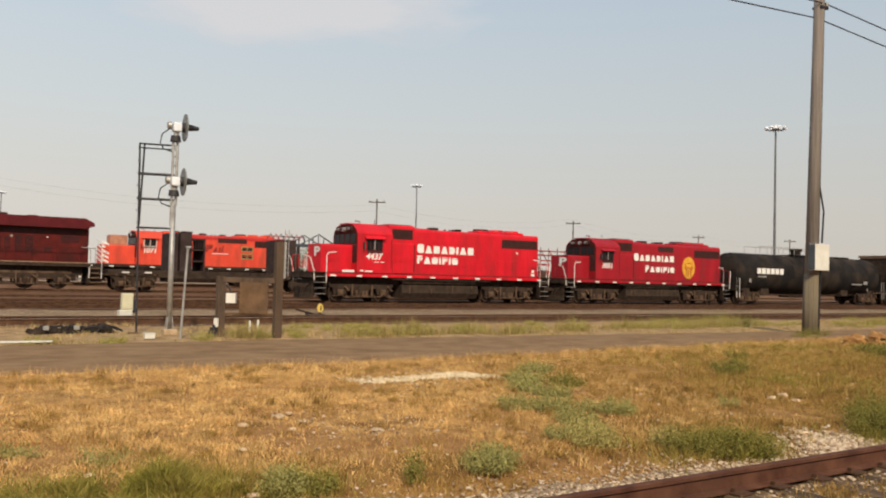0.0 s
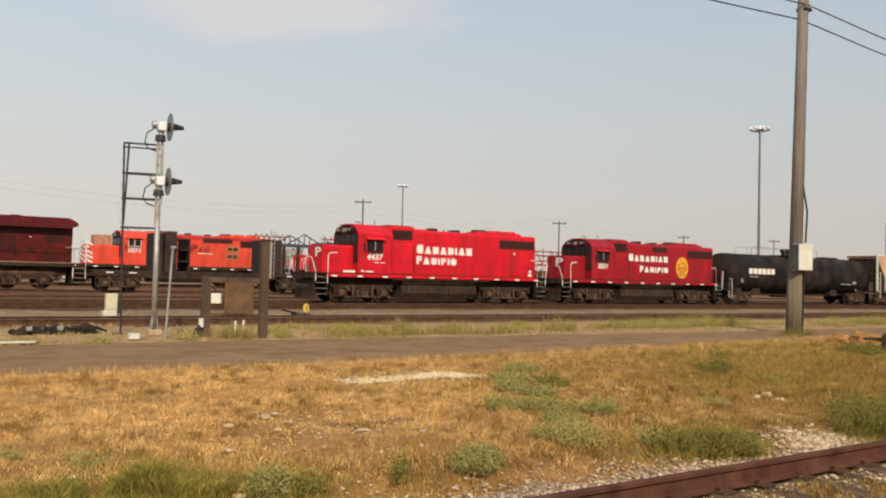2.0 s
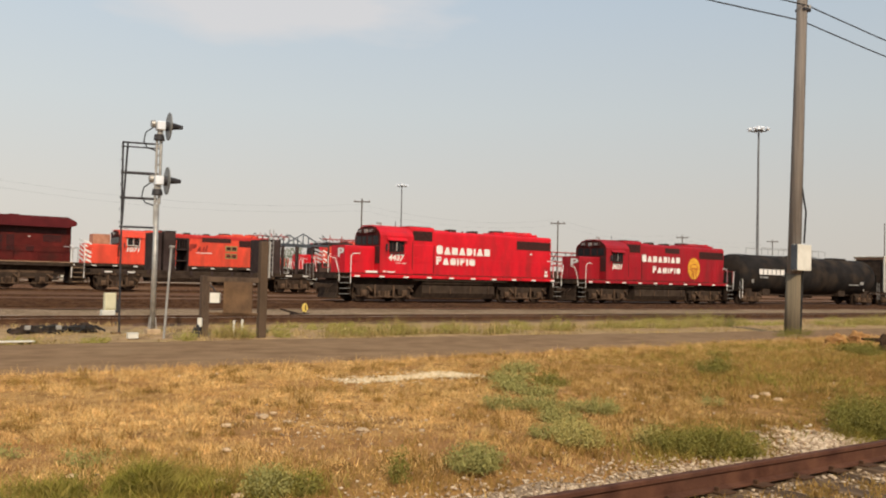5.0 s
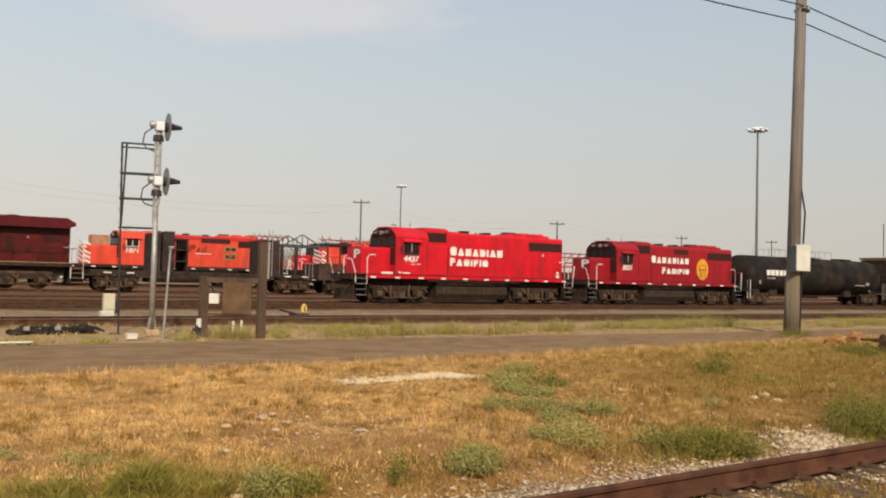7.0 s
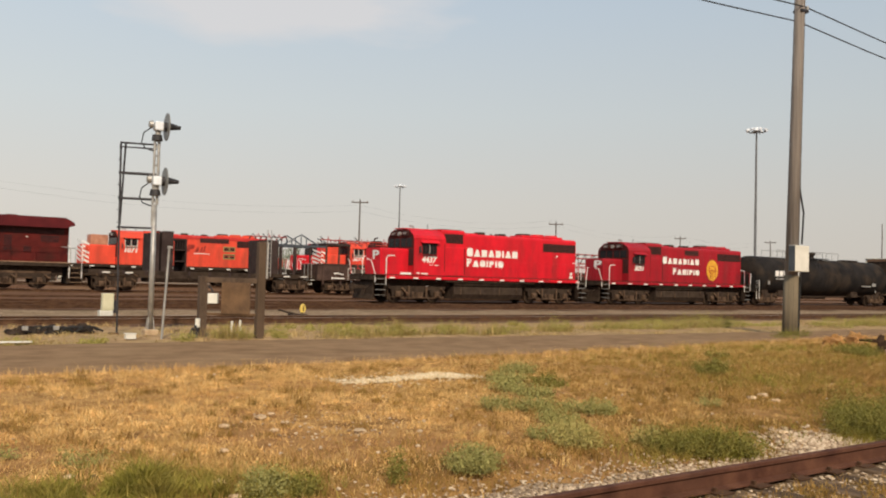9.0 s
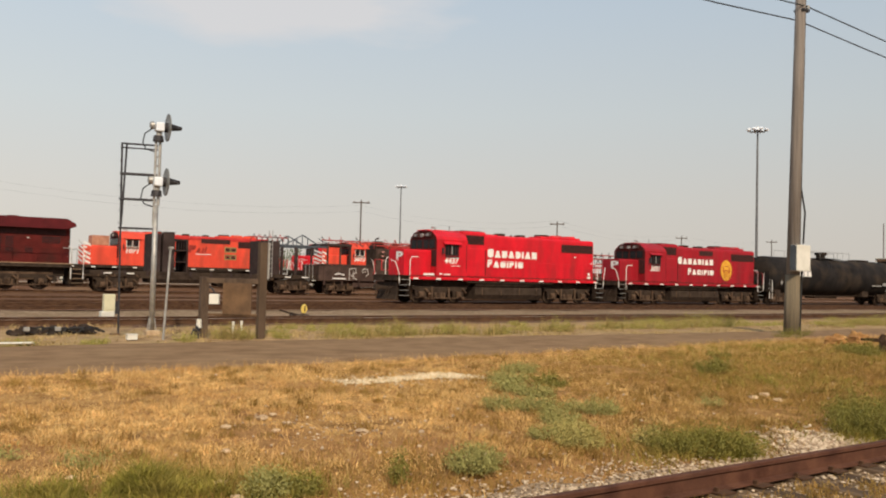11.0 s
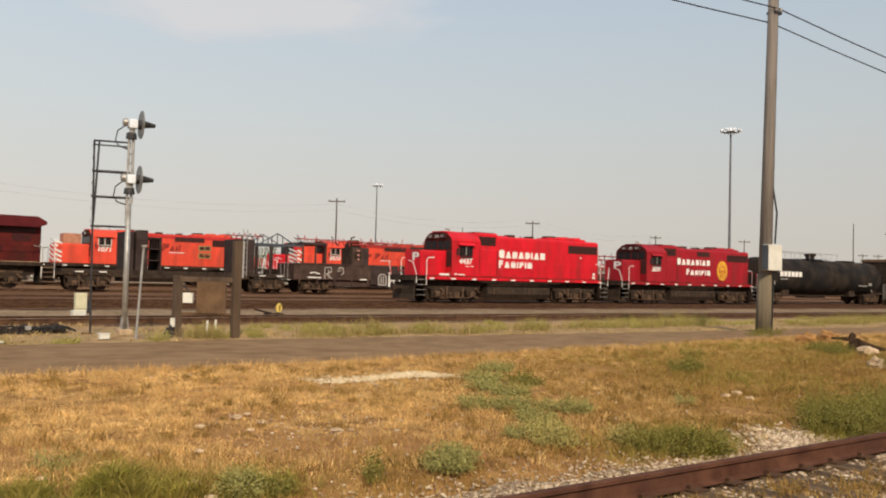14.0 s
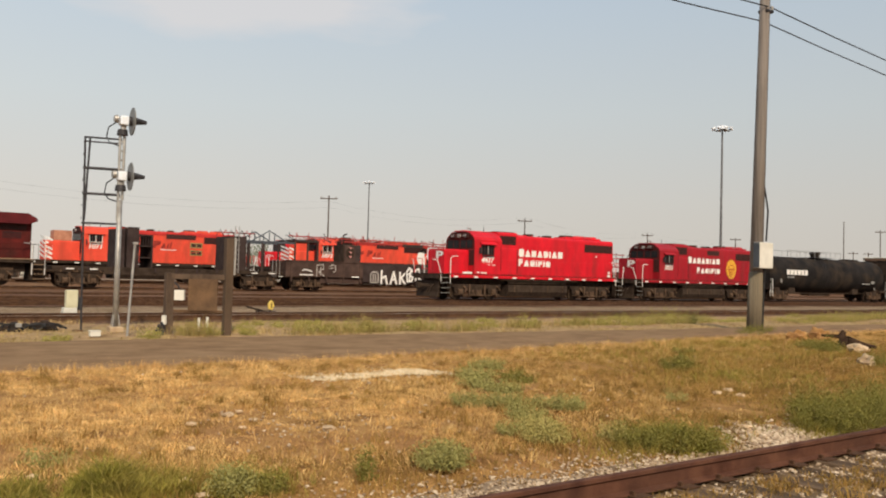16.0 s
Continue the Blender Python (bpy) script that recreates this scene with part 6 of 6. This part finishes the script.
GREEN_PATCHES = [(1.62, 6.0, 0.26, 0.18), (1.45, 5.9, 0.3, 0.16), (0.8, 6.0, 0.3, 0.15), (1.35, 6.0, 0.22, 0.18), (1.9, 5.85, 0.18, 0.16), (2.5, 5.6, 0.15, 0.10), (6.5, 5.4, 0.35, 0.15), (6.9, 5.25, 0.3, 0.12), (9.4, 5.2, 0.45, 0.2), (10.4, 5.5, 0.6, 0.3), (20.5, 11.5, 0.9, 0.5), (18, 12.8, 1.2, 0.6), (14, 11.5, 1.6, 1.0), (17, 10.0, 1.8, 1.0), (12, 8.2, 1.0, 0.8)]
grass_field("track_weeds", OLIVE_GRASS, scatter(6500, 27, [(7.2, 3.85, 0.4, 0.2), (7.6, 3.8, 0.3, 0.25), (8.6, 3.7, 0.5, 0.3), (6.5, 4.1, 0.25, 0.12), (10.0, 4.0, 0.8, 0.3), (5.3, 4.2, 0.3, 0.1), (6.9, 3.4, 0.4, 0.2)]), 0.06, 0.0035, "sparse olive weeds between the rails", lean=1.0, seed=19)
grass_field("green_grass", GREEN_GRASS, scatter(66000, 17, GREEN_PATCHES), 0.125, 0.0032, "olive green grass tufts", lean=1.2, seed=9)


def leaf_clump(verts, faces, at, r, h, n, leaf, seed):
    """Adds a low plant: stems with many small leaves, uneven outline."""
    rng = np.random.default_rng(seed)
    at = Vector((*at, 0))
    stems = max(8, n // 24)
    for _ in range(stems):
        a, d = rng.uniform(0, math.tau), r * math.sqrt(rng.random())
        tip = Vector((d * math.cos(a), d * math.sin(a), h * (1 - 0.55 * (d / r) ** 2) * rng.uniform(0.5, 1.1)))
        foot = Vector((tip.x * 0.55, tip.y * 0.55, -0.03))
        k = len(verts)
        verts += [tuple(at + foot + Vector((0.004, 0, 0))), tuple(at + foot - Vector((0.004, 0, 0))), tuple(at + tip)]
        faces.append((k, k + 1, k + 2))
        for _ in range(n // stems):
            p = foot.lerp(tip, rng.uniform(0.1, 1.0)) + Vector(rng.normal(0, leaf * 1.3, 3))
            p.z = max(0.0, p.z)
            d1 = Vector(rng.normal(0, 1, 3)).normalized() * leaf * rng.uniform(0.6, 1.5)
            d2 = d1.cross(Vector(rng.normal(0, 1, 3))).normalized() * leaf * 0.4
            k = len(verts)
            verts += [tuple(at + p), tuple(at + p + d1 * 0.5 + d2), tuple(at + p + d1), tuple(at + p + d1 * 0.5 - d2)]
            faces.append((k, k + 1, k + 2, k + 3))


VERGE_WEED = blades("green_verge_weed_leaves", [(0.21, 0.195, 0.044), (0.31, 0.275, 0.07), (0.43, 0.365, 0.115), (0.25, 0.235, 0.054)])
PALE_WEED = blades("pale_verge_weed_leaves", [(0.25, 0.22, 0.06), (0.36, 0.305, 0.095), (0.47, 0.385, 0.14), (0.30, 0.255, 0.075)])
SPOTS = [
    # x, y, radius, height, material, leaves
    (4.12, 5.53, 0.27, 0.15, SAGE, 3200), (6.6, 7.65, 0.30, 0.13, SAGE, 2800), (6.25, 7.9, 0.26, 0.12, SAGE, 2000), (7.13, 7.15, 0.26, 0.13, SAGE, 2200), (7.5, 9.2, 0.35, 0.10, SAGE, 1200), (6.95, 7.4, 0.18, 0.10, SAGE, 900),
    (5.55, 5.82, 0.27, 0.14, PALE_WEED, 3000), (5.85, 6.3, 0.24, 0.11, PALE_WEED, 1800), (6.23, 6.84, 0.26, 0.10, SAGE, 2000), (5.5, 6.25, 0.16, 0.09, SAGE, 900), (8.0, 9.96, 0.35, 0.12, SAGE, 1400), (9.05, 10.9, 0.35, 0.12, SAGE, 1200), (8.25, 9.3, 0.32, 0.13, WEED, 1300), (7.4, 8.6, 0.3, 0.1, SAGE, 1100),
    (6.29, 5.37, 0.26, 0.17, WEED, 1700), (6.63, 5.24, 0.28, 0.18, WEED, 1900), (7.0, 5.13, 0.26, 0.17, WEED, 1800), (6.22, 5.62, 0.2, 0.13, PALE_WEED, 900), (6.85, 5.35, 0.22, 0.2, WEED, 900), (9.36, 5.07, 0.42, 0.31, WEED, 3600), (8.98, 5.22, 0.28, 0.25, WEED, 2000), (10.0, 5.05, 0.45, 0.34, WEED, 3600), (9.6, 5.5, 0.4, 0.3, WEED, 2400), (10.7, 5.1, 0.45, 0.32, WEED, 3000), (11.3, 5.6, 0.5, 0.3, WEED, 2400),
    (12.23, 9.54, 0.36, 0.2, WEED, 1800), (2.36, 5.56, 0.2, 0.13, SAGE, 1600), (2.6, 5.5, 0.12, 0.10, WEED, 700), (3.39, 5.49, 0.09, 0.18, WEED, 600),
    (1.5, 7.1, 0.25, 0.08, SAGE, 500), (0.95, 7.6, 0.2, 0.07, SAGE, 400), (18.9, 10.5, 0.42, 0.26, WEED, 1700), (19.4, 11.2, 0.45, 0.2, WEED, 1200), (16.8, 8.2, 0.5, 0.2, WEED, 1300), (24.0, 15.6, 0.6, 0.2, WEED, 1200), (22.6, 15.0, 0.5, 0.14, WEED, 900), (15.0, 11.6, 0.3, 0.12, WEED, 500), (8.9, 7.0, 0.22, 0.09, SAGE, 500),
]


def plants():
    for k, (x, y, r, h, m, n) in enumerate(SPOTS):
        verts, faces = [], []
        leaf_clump(verts, faces, (0, 0), r, h * 1.5, int(n * 1.15), 0.018 if y < 8 else 0.026, 40 + k)
        ob = place_empty("weed", pose(x, y, lie(y)))
        leaves = new("leaves", tri_mesh("leaves", verts, faces, m))
        leaves.parent, leaves["kind"] = ob, "stuff"
        tagged(ob, "low grey-green sage-like weed in dry grass" if m is SAGE else "low green leafy weed in dry grass", "weed", "near weeds")
    rng = random.Random(12)
    far = []
    for k in range(36):
        x = rng.uniform(8, 70)
        far.append((x, rng.uniform(18.6, 22.8), rng.uniform(0.25, 0.7), rng.uniform(0.1, 0.24)))
    far += [(7.0, 19.0, 0.38, 0.42), (7.3, 18.8, 0.3, 0.34), (11.2, 18.9, 0.5, 0.52), (11.9, 19.1, 0.5, 0.42), (10.2, 18.8, 0.45, 0.34), (13.2, 19.1, 0.45, 0.42), (13.8, 19.3, 0.4, 0.36), (14.8, 18.8, 0.4, 0.26),
            (17.2, 19.2, 0.5, 0.52), (17.8, 19.4, 0.4, 0.4), (20.0, 19.9, 0.6, 0.4), (21.0, 19.7, 0.7, 0.44), (22.0, 19.6, 0.8, 0.5), (23.2, 19.8, 0.8, 0.5), (24.6, 20.0, 0.9, 0.62), (25.6, 20.0, 0.9, 0.68), (26.6, 20.3, 0.8, 0.55), (27.6, 20.4, 0.6, 0.34),
            (31.8, 19.5, 0.45, 0.3), (34.2, 19.4, 0.9, 0.4), (35.8, 19.6, 1.2, 0.5), (37.4, 19.8, 1.0, 0.46), (40.5, 20.5, 1.1, 0.5), (43, 20.6, 1.1, 0.46), (46, 21.0, 1.3, 0.5), (52, 21.0, 1.5, 0.55),
            (5.95, 18.7, 0.3, 0.24), (4.0, 18.4, 0.35, 0.14), (2.6, 18.5, 0.4, 0.16), (8.3, 18.9, 0.3, 0.18)]
    verts, faces = [], []
    for k, (x, y, r, h) in enumerate(far):
        leaf_clump(verts, faces, (x, y), r, h, int(1700 * r + 200), 0.028, 200 + k)
    tagged(new("verge_weeds", tri_mesh("verge_weeds", verts, faces, VERGE_WEED)), "pale green weeds along the track verge", "weeds", kind="stuff")


plants()


def stones(name, spots, material, label, seed):
    """Loose stones as one heap of small uneven solids."""
    rng = np.random.default_rng(seed)
    t = (1 + 5 ** 0.5) / 2
    ico = np.array([(-1, t, 0), (1, t, 0), (-1, -t, 0), (1, -t, 0), (0, -1, t), (0, 1, t), (0, -1, -t), (0, 1, -t), (t, 0, -1), (t, 0, 1), (-t, 0, -1), (-t, 0, 1)]) / 1.9
    tris = [(0, 11, 5), (0, 5, 1), (0, 1, 7), (0, 7, 10), (0, 10, 11), (1, 5, 9), (5, 11, 4), (11, 10, 2), (10, 7, 6), (7, 1, 8), (3, 9, 4), (3, 4, 2), (3, 2, 6), (3, 6, 8), (3, 8, 9), (4, 9, 5), (2, 4, 11), (6, 2, 10), (8, 6, 7), (9, 8, 1)]
    verts, faces = [], []
    for x, y, r in spots:
        p = ico * rng.uniform(0.7, 1.25, (12, 1)) * r * np.array([rng.uniform(0.7, 1.3), rng.uniform(0.7, 1.3), rng.uniform(0.45, 0.8)])
        a = rng.uniform(0, math.tau)
        q = np.stack([p[:, 0] * math.cos(a) - p[:, 1] * math.sin(a) + x, p[:, 0] * math.sin(a) + p[:, 1] * math.cos(a) + y, p[:, 2] + r * 0.2 - 0.014 + (lie(y) if y > 4.6 else -0.19)], 1)
        k = len(verts)
        verts += q.tolist()
        faces += [(i + k, j + k, l + k) for i, j, l in tris]
    return tagged(new(name, tri_mesh(name, verts, faces, material)), label, "gravel", kind="stuff")


def gravel_spots(n, seed):
    rng = np.random.default_rng(seed)
    out = []
    while len(out) < n:
        x = rng.uniform(2.0, 14)
        y = 4.58 + abs(rng.normal(0, 0.18 + 0.25 * max(0, noise.noise((x * 0.7, 2.0, 0))))) if rng.random() < 0.62 else rng.uniform(2.9, 4.46)
        out.append((x, y, rng.uniform(0.008, 0.023)))
    return out


STONE_HEAP = blades("pale_stone_pieces", [(0.22, 0.145, 0.09), (0.42, 0.31, 0.205), (0.66, 0.53, 0.385), (0.32, 0.225, 0.145)], 0.95)
stones("gravel", gravel_spots(15000, 3), STONE_HEAP, "pale crushed stone along the near track", 7)
rng = np.random.default_rng(20)
CREAM_STONE = blades("cream_stone_pieces", [(0.50, 0.40, 0.26), (0.68, 0.56, 0.38), (0.78, 0.66, 0.46)], 0.95)
stones("pale_strip", [(x, pale_near(x) + rng.normal(0.3, 0.3), rng.uniform(0.006, 0.02)) for x in rng.uniform(5.6, 8.1, 900)], CREAM_STONE, "pale stones spilled in a strip across the grass", 6)
stones("track_edge_gravel", [(rng.uniform(2.5, 12), 4.62 + abs(rng.normal(0, 0.28)), rng.uniform(0.006, 0.018)) for _ in range(12000)], STONE_HEAP, "pale gravel at the grass edge", 5)
stones("gravel_lobe", [(rng.normal(8.25, 0.32), 5.15 + rng.normal(0, 0.18), rng.uniform(0.010, 0.030)) for _ in range(900)], STONE_HEAP, "pale gravel spilled between the weeds", 15)
rng = np.random.default_rng(21)
stones("scattered_stones", [(y * rng.uniform(0.1, 2.0), y, rng.uniform(0.010, 0.026)) for y in rng.uniform(5.2, 12.5, 300)], STONE_HEAP, "pale stones scattered in the dry grass", 8)


rng = np.random.default_rng(22)
stones("bare_patch_stones", [(rng.normal(3.85, 0.45), rng.normal(7.8, 0.65), rng.uniform(0.007, 0.020)) for _ in range(120)], STONE_HEAP, "small pale stones on bare reddish earth", 9)


def stone(x, y, r, label, material, flat=0.55, seed=0, name="stone", category="stone"):
    bm = bmesh.new()
    bmesh.ops.create_icosphere(bm, subdivisions=3, radius=r)
    for v in bm.verts:
        v.co *= 1 + 0.55 * noise.noise(v.co * (1.9 / r) + Vector((seed * 3.1, 0, 0))) + 0.1 * noise.noise(v.co * (5 / r))
        v.co.z *= flat
    ob = new(name, mesh_of(bm, name, material))
    ob.location = (x, y, r * flat * 0.25 + lie(y))
    return tagged(ob, label, category, "loose stones")


BROWN_ROCK = surface("brown_rock", (0.13, 0.065, 0.03), (0.30, 0.165, 0.075), 3, 0.95, 0, 0.5, 30)
TAN_ROCK = surface("orange_tan_rock", (0.22, 0.105, 0.036), (0.46, 0.25, 0.09), 3, 0.95, 0, 0.5, 30)
for k, (x, y, r, flat) in enumerate(((21.9, 13.1, 0.25, 0.85), (22.15, 13.2, 0.21, 0.8), (22.45, 12.8, 0.28, 0.95), (22.68, 12.7, 0.19, 0.8), (22.3, 12.68, 0.15, 0.7))):
    stone(x, y, r, "orange-tan boulder in a rubble heap", TAN_ROCK if k != 1 else BROWN_ROCK, flat, k, "boulder", "boulder")
stone(19.75, 10.28, 0.23, "pale grey boulder beside charred wood", STONE, 0.55, 11, "boulder", "boulder")
stone(16.6, 8.45, 0.15, "pale grey boulder in weeds", STONE, 1.0, 12, "boulder", "boulder")
for k, (x, y, r) in enumerate(((4.06, 7.28, 0.085), (3.0, 8.1, 0.07), (3.35, 7.7, 0.05), (10.0, 7.14, 0.08), (10.42, 7.26, 0.09), (10.1, 6.84, 0.07), (3.52, 8.45, 0.08), (3.62, 8.05, 0.06), (8.09, 5.42, 0.09), (2.18, 5.94, 0.07), (2.6, 7.0, 0.05), (5.5, 6.3, 0.05), (9.6, 5.55, 0.08), (1.3, 6.6, 0.05), (3.7, 8.6, 0.05), (2.15, 5.55, 0.06))):
    stone(x, y, r * 0.72, "small pale stone lying in dry grass", STONE, 0.42, 30 + k)
CREAM_EARTH = surface("cream_bare_earth", (0.56, 0.40, 0.215), (0.84, 0.67, 0.42), 3, 0.95, 0, 0.5, 30, gloss=0.03)
sheet("bare_patch", CREAM_EARTH, 5.7, 8.0, lambda x: pale_near(x) + 0.3 * noise.noise((x * 4.1, 31, 0)) + 0.2 * max(0, 6.1 - x), lambda x: 11.05 + 0.28 * max(0, x - 6.3) + 0.34 * noise.noise((x * 3.3, 32, 0)) - 0.5 * max(0, 6.1 - x), -0.012, "pale bare strip of crushed stone in the grass", "stone strip", 0.1)
CHARRED = surface("charred_brown_wood", (0.022, 0.014, 0.010), (0.075, 0.046, 0.030), 5, 0.95, 0, 0.4, 40, gloss=0.05)
log = thing("charred_log", pose(20.6, 10.95, 0.0, 0, 0, -48), "charred black stump with a fallen branch on stones", "log")
for k, (p, q, r0, r1) in enumerate((((-0.12, 0, -0.05), (-0.08, 0, 0.28), 0.17, 0.10), ((-0.16, 0, 0.22), (-0.12, 0, 0.40), 0.09, 0.04), ((-0.02, 0, 0.18), (0.62, 0, 0.03), 0.085, 0.035), ((-0.1, 0, 0.25), (-0.62, 0, 0.26), 0.045, 0.025))):
    bm = bmesh.new()
    rod(bm, p, q, r0, r1, 10)
    bmesh.ops.subdivide_edges(bm, edges=bm.edges[:], cuts=2)
    for w in bm.verts:
        w.co += 0.06 * noise.noise_vector(w.co * 5 + Vector((k, 0, 0)))
    part("charred_branch", bm, CHARRED, log)
debris = thing("plastic_heap", pose(3.65, 21.4, -0.04), "heap of black plastic and rubbish beside the track", "rubbish")
rg = random.Random(3)
for k in range(22):
    bm = bmesh.new()
    bmesh.ops.create_icosphere(bm, subdivisions=2, radius=rg.uniform(0.09, 0.19))
    for v in bm.verts:
        v.co *= 1 + 0.9 * noise.noise(v.co * 7 + Vector((k, 0, 0)))
        v.co.z *= 0.8
    ob = part("scrap", bm, UNDERFRAME if k % 3 else TANK_BLACK, debris)
    ob.location = (-0.85 + 1.7 * k / 21 + rg.uniform(-0.1, 0.1), rg.uniform(-0.2, 0.25), 0.08)
for k in range(7):
    p = Vector((rg.uniform(-0.7, 0.7), rg.uniform(-0.2, 0.2), 0.05))
    part("cable_loop", bar([p, p + Vector((0.16, 0.02, 0.13)), p + Vector((0.42, 0.0, 0.15)), p + Vector((0.62, -0.03, 0.04))], 0.025), WIRE, debris)
for x in (-0.55, 0.1):
    ob = part("scrap", boxed(-0.06, 0.06, -0.04, 0.04, 0, 0.09, 0.01), STEEL, debris, "pale metal scrap")
    ob.location = (x, -0.3, 0.14)


def far_trees():
    """A far row of trees: trunks, and crowns of small leaf clumps."""
    rng = np.random.default_rng(77)
    for k in range(40):
        x, y = -60 + 15 * k + rng.uniform(-5, 5), rng.uniform(300, 380)
        h = rng.uniform(6, 9.5)
        if k >= 34:
            x, y, h = 118 + 7 * (k - 34), 300 + rng.uniform(-6, 6), rng.uniform(11, 14)
        tree = thing("tree", pose(x, y, 0), "distant hazy green broadleaf tree", "tree", "distant trees")
        part("trunk", rodded((0, 0, -0.3), (0.2, 0, h * 0.55), 0.28, 0.14, 8), POLE_WOOD, tree)
        verts, faces = [], []
        for _ in range(26):
            a, d = rng.uniform(0, math.tau), rng.uniform(0, 1) ** 0.6 * h * 0.42
            c = Vector((d * math.cos(a), d * math.sin(a), h * rng.uniform(0.28, 0.95)))
            for _ in range(22):
                p = c + Vector(rng.normal(0, h * 0.075, 3))
                d1 = Vector(rng.normal(0, 1, 3)).normalized() * 0.5
                d2 = d1.cross(Vector(rng.normal(0, 1, 3))).normalized() * 0.3
                i = len(verts)
                verts += [tuple(p), tuple(p + d1 * 0.5 + d2), tuple(p + d1), tuple(p + d1 * 0.5 - d2)]
                faces.append((i, i + 1, i + 2, i + 3))
        ob = new("crown", tri_mesh("crown", verts, faces, TREE))
        ob.parent = tree


far_trees()


# ---- the near track, its sleepers as single pieces ----
BALLAST_MUD = surface("muddy_crushed_stone", (0.11, 0.07, 0.042), (0.30, 0.22, 0.15), 6, 0.95, 0, 0.9, 34, dirt=(0.13, 0.085, 0.04), dirt_amount=0.8, dirt_scale=1.4, gloss=0.04)


def near_track():
    track = tagged(place_empty("railway_track", pose(0, 3.78, -0.172)), "rusty disused track on pale crushed stone", "railway track", "yard tracks", "structure")
    for side in (-0.755, 0.755):
        bm = bmesh.new()
        prism(bm, [(p + side, q) for p, q in RAIL_SHAPE], "x", -20, 60)
        part("rail", bm, NEAR_RAIL, track, "thickly rusted rail")
    bm = bmesh.new()
    block(bm, -0.11, 0.11, -1.28, 1.28, -0.15, -0.004, 0.012)
    tie = mesh_of(bm, "sleeper", SLEEPER)
    plate = mesh_of(boxed(-0.09, 0.09, -0.17, 0.17, -0.004, 0.012, 0.003), "tie_plate", RAIL)
    spike = mesh_of(boxed(-0.012, 0.012, -0.02, 0.02, 0.0, 0.045, 0.003), "spike", RAIL)
    r = random.Random(9)
    for k in range(74):
        x = -8.24 + 0.54 * k + r.uniform(-0.03, 0.03)
        piece("sleeper", tie, track, pose(x, r.uniform(-0.05, 0.05), r.uniform(-0.02, 0.0), 0, 0, r.uniform(-1.5, 1.5)))
        for s in (-0.755, 0.755):
            piece("tie_plate", plate, track, pose(x, s, 0))
            for q in (-0.085, 0.085):
                piece("spike", spike, track, pose(x + 0.05 * (1 if q > 0 else -1), s + q, 0.0))
    sheet("near_ballast", BALLAST_MUD, -12, 40, wavy(1.5, 0.1, 41), wavy(5.0, 0.22, 42), -0.212, "pale crushed stone under the near track", "ballast", 0.4, 0.02)


near_track()


# ---- what moves ----
ROLLED = [(0.0, -3.52), (0.5, -3.31), (1.0, -3.12), (1.5, -2.84), (2.0, -2.59), (2.5, -2.34), (3.0, -2.12), (3.5, -1.87), (4.0, -1.61), (6.5, -0.28), (7.0, -0.00), (7.5, 0.29), (8.0, 0.62), (8.5, 0.98), (9.0, 1.34), (11.5, 3.32), (12.0, 3.79), (12.5, 4.24), (13.0, 4.70), (13.5, 5.23), (14.0, 5.80), (14.5, 6.37), (15.0, 6.95), (15.5, 7.54), (16.0, 8.21)]


def motions():
    for ob, m in TRAIN:
        walk(ob, [(t, Matrix.Translation((d, 0, 0)) @ m) for t, d in ROLLED])
    for w, x, r in WHEELS:
        rows = []
        for (t0, d0), (t1, d1) in zip(ROLLED, ROLLED[1:]):
            n = max(1, math.ceil(abs(d1 - d0) / r / 1.2))
            for k in range(n):
                s = k / n
                rows.append((t0 + (t1 - t0) * s, d0 + (d1 - d0) * s))
        rows.append(ROLLED[-1])
        walk(w, [(t, Matrix.Translation((x, 0, r)) @ Matrix.Rotation(d / r, 4, "Y")) for t, d in rows])


motions()
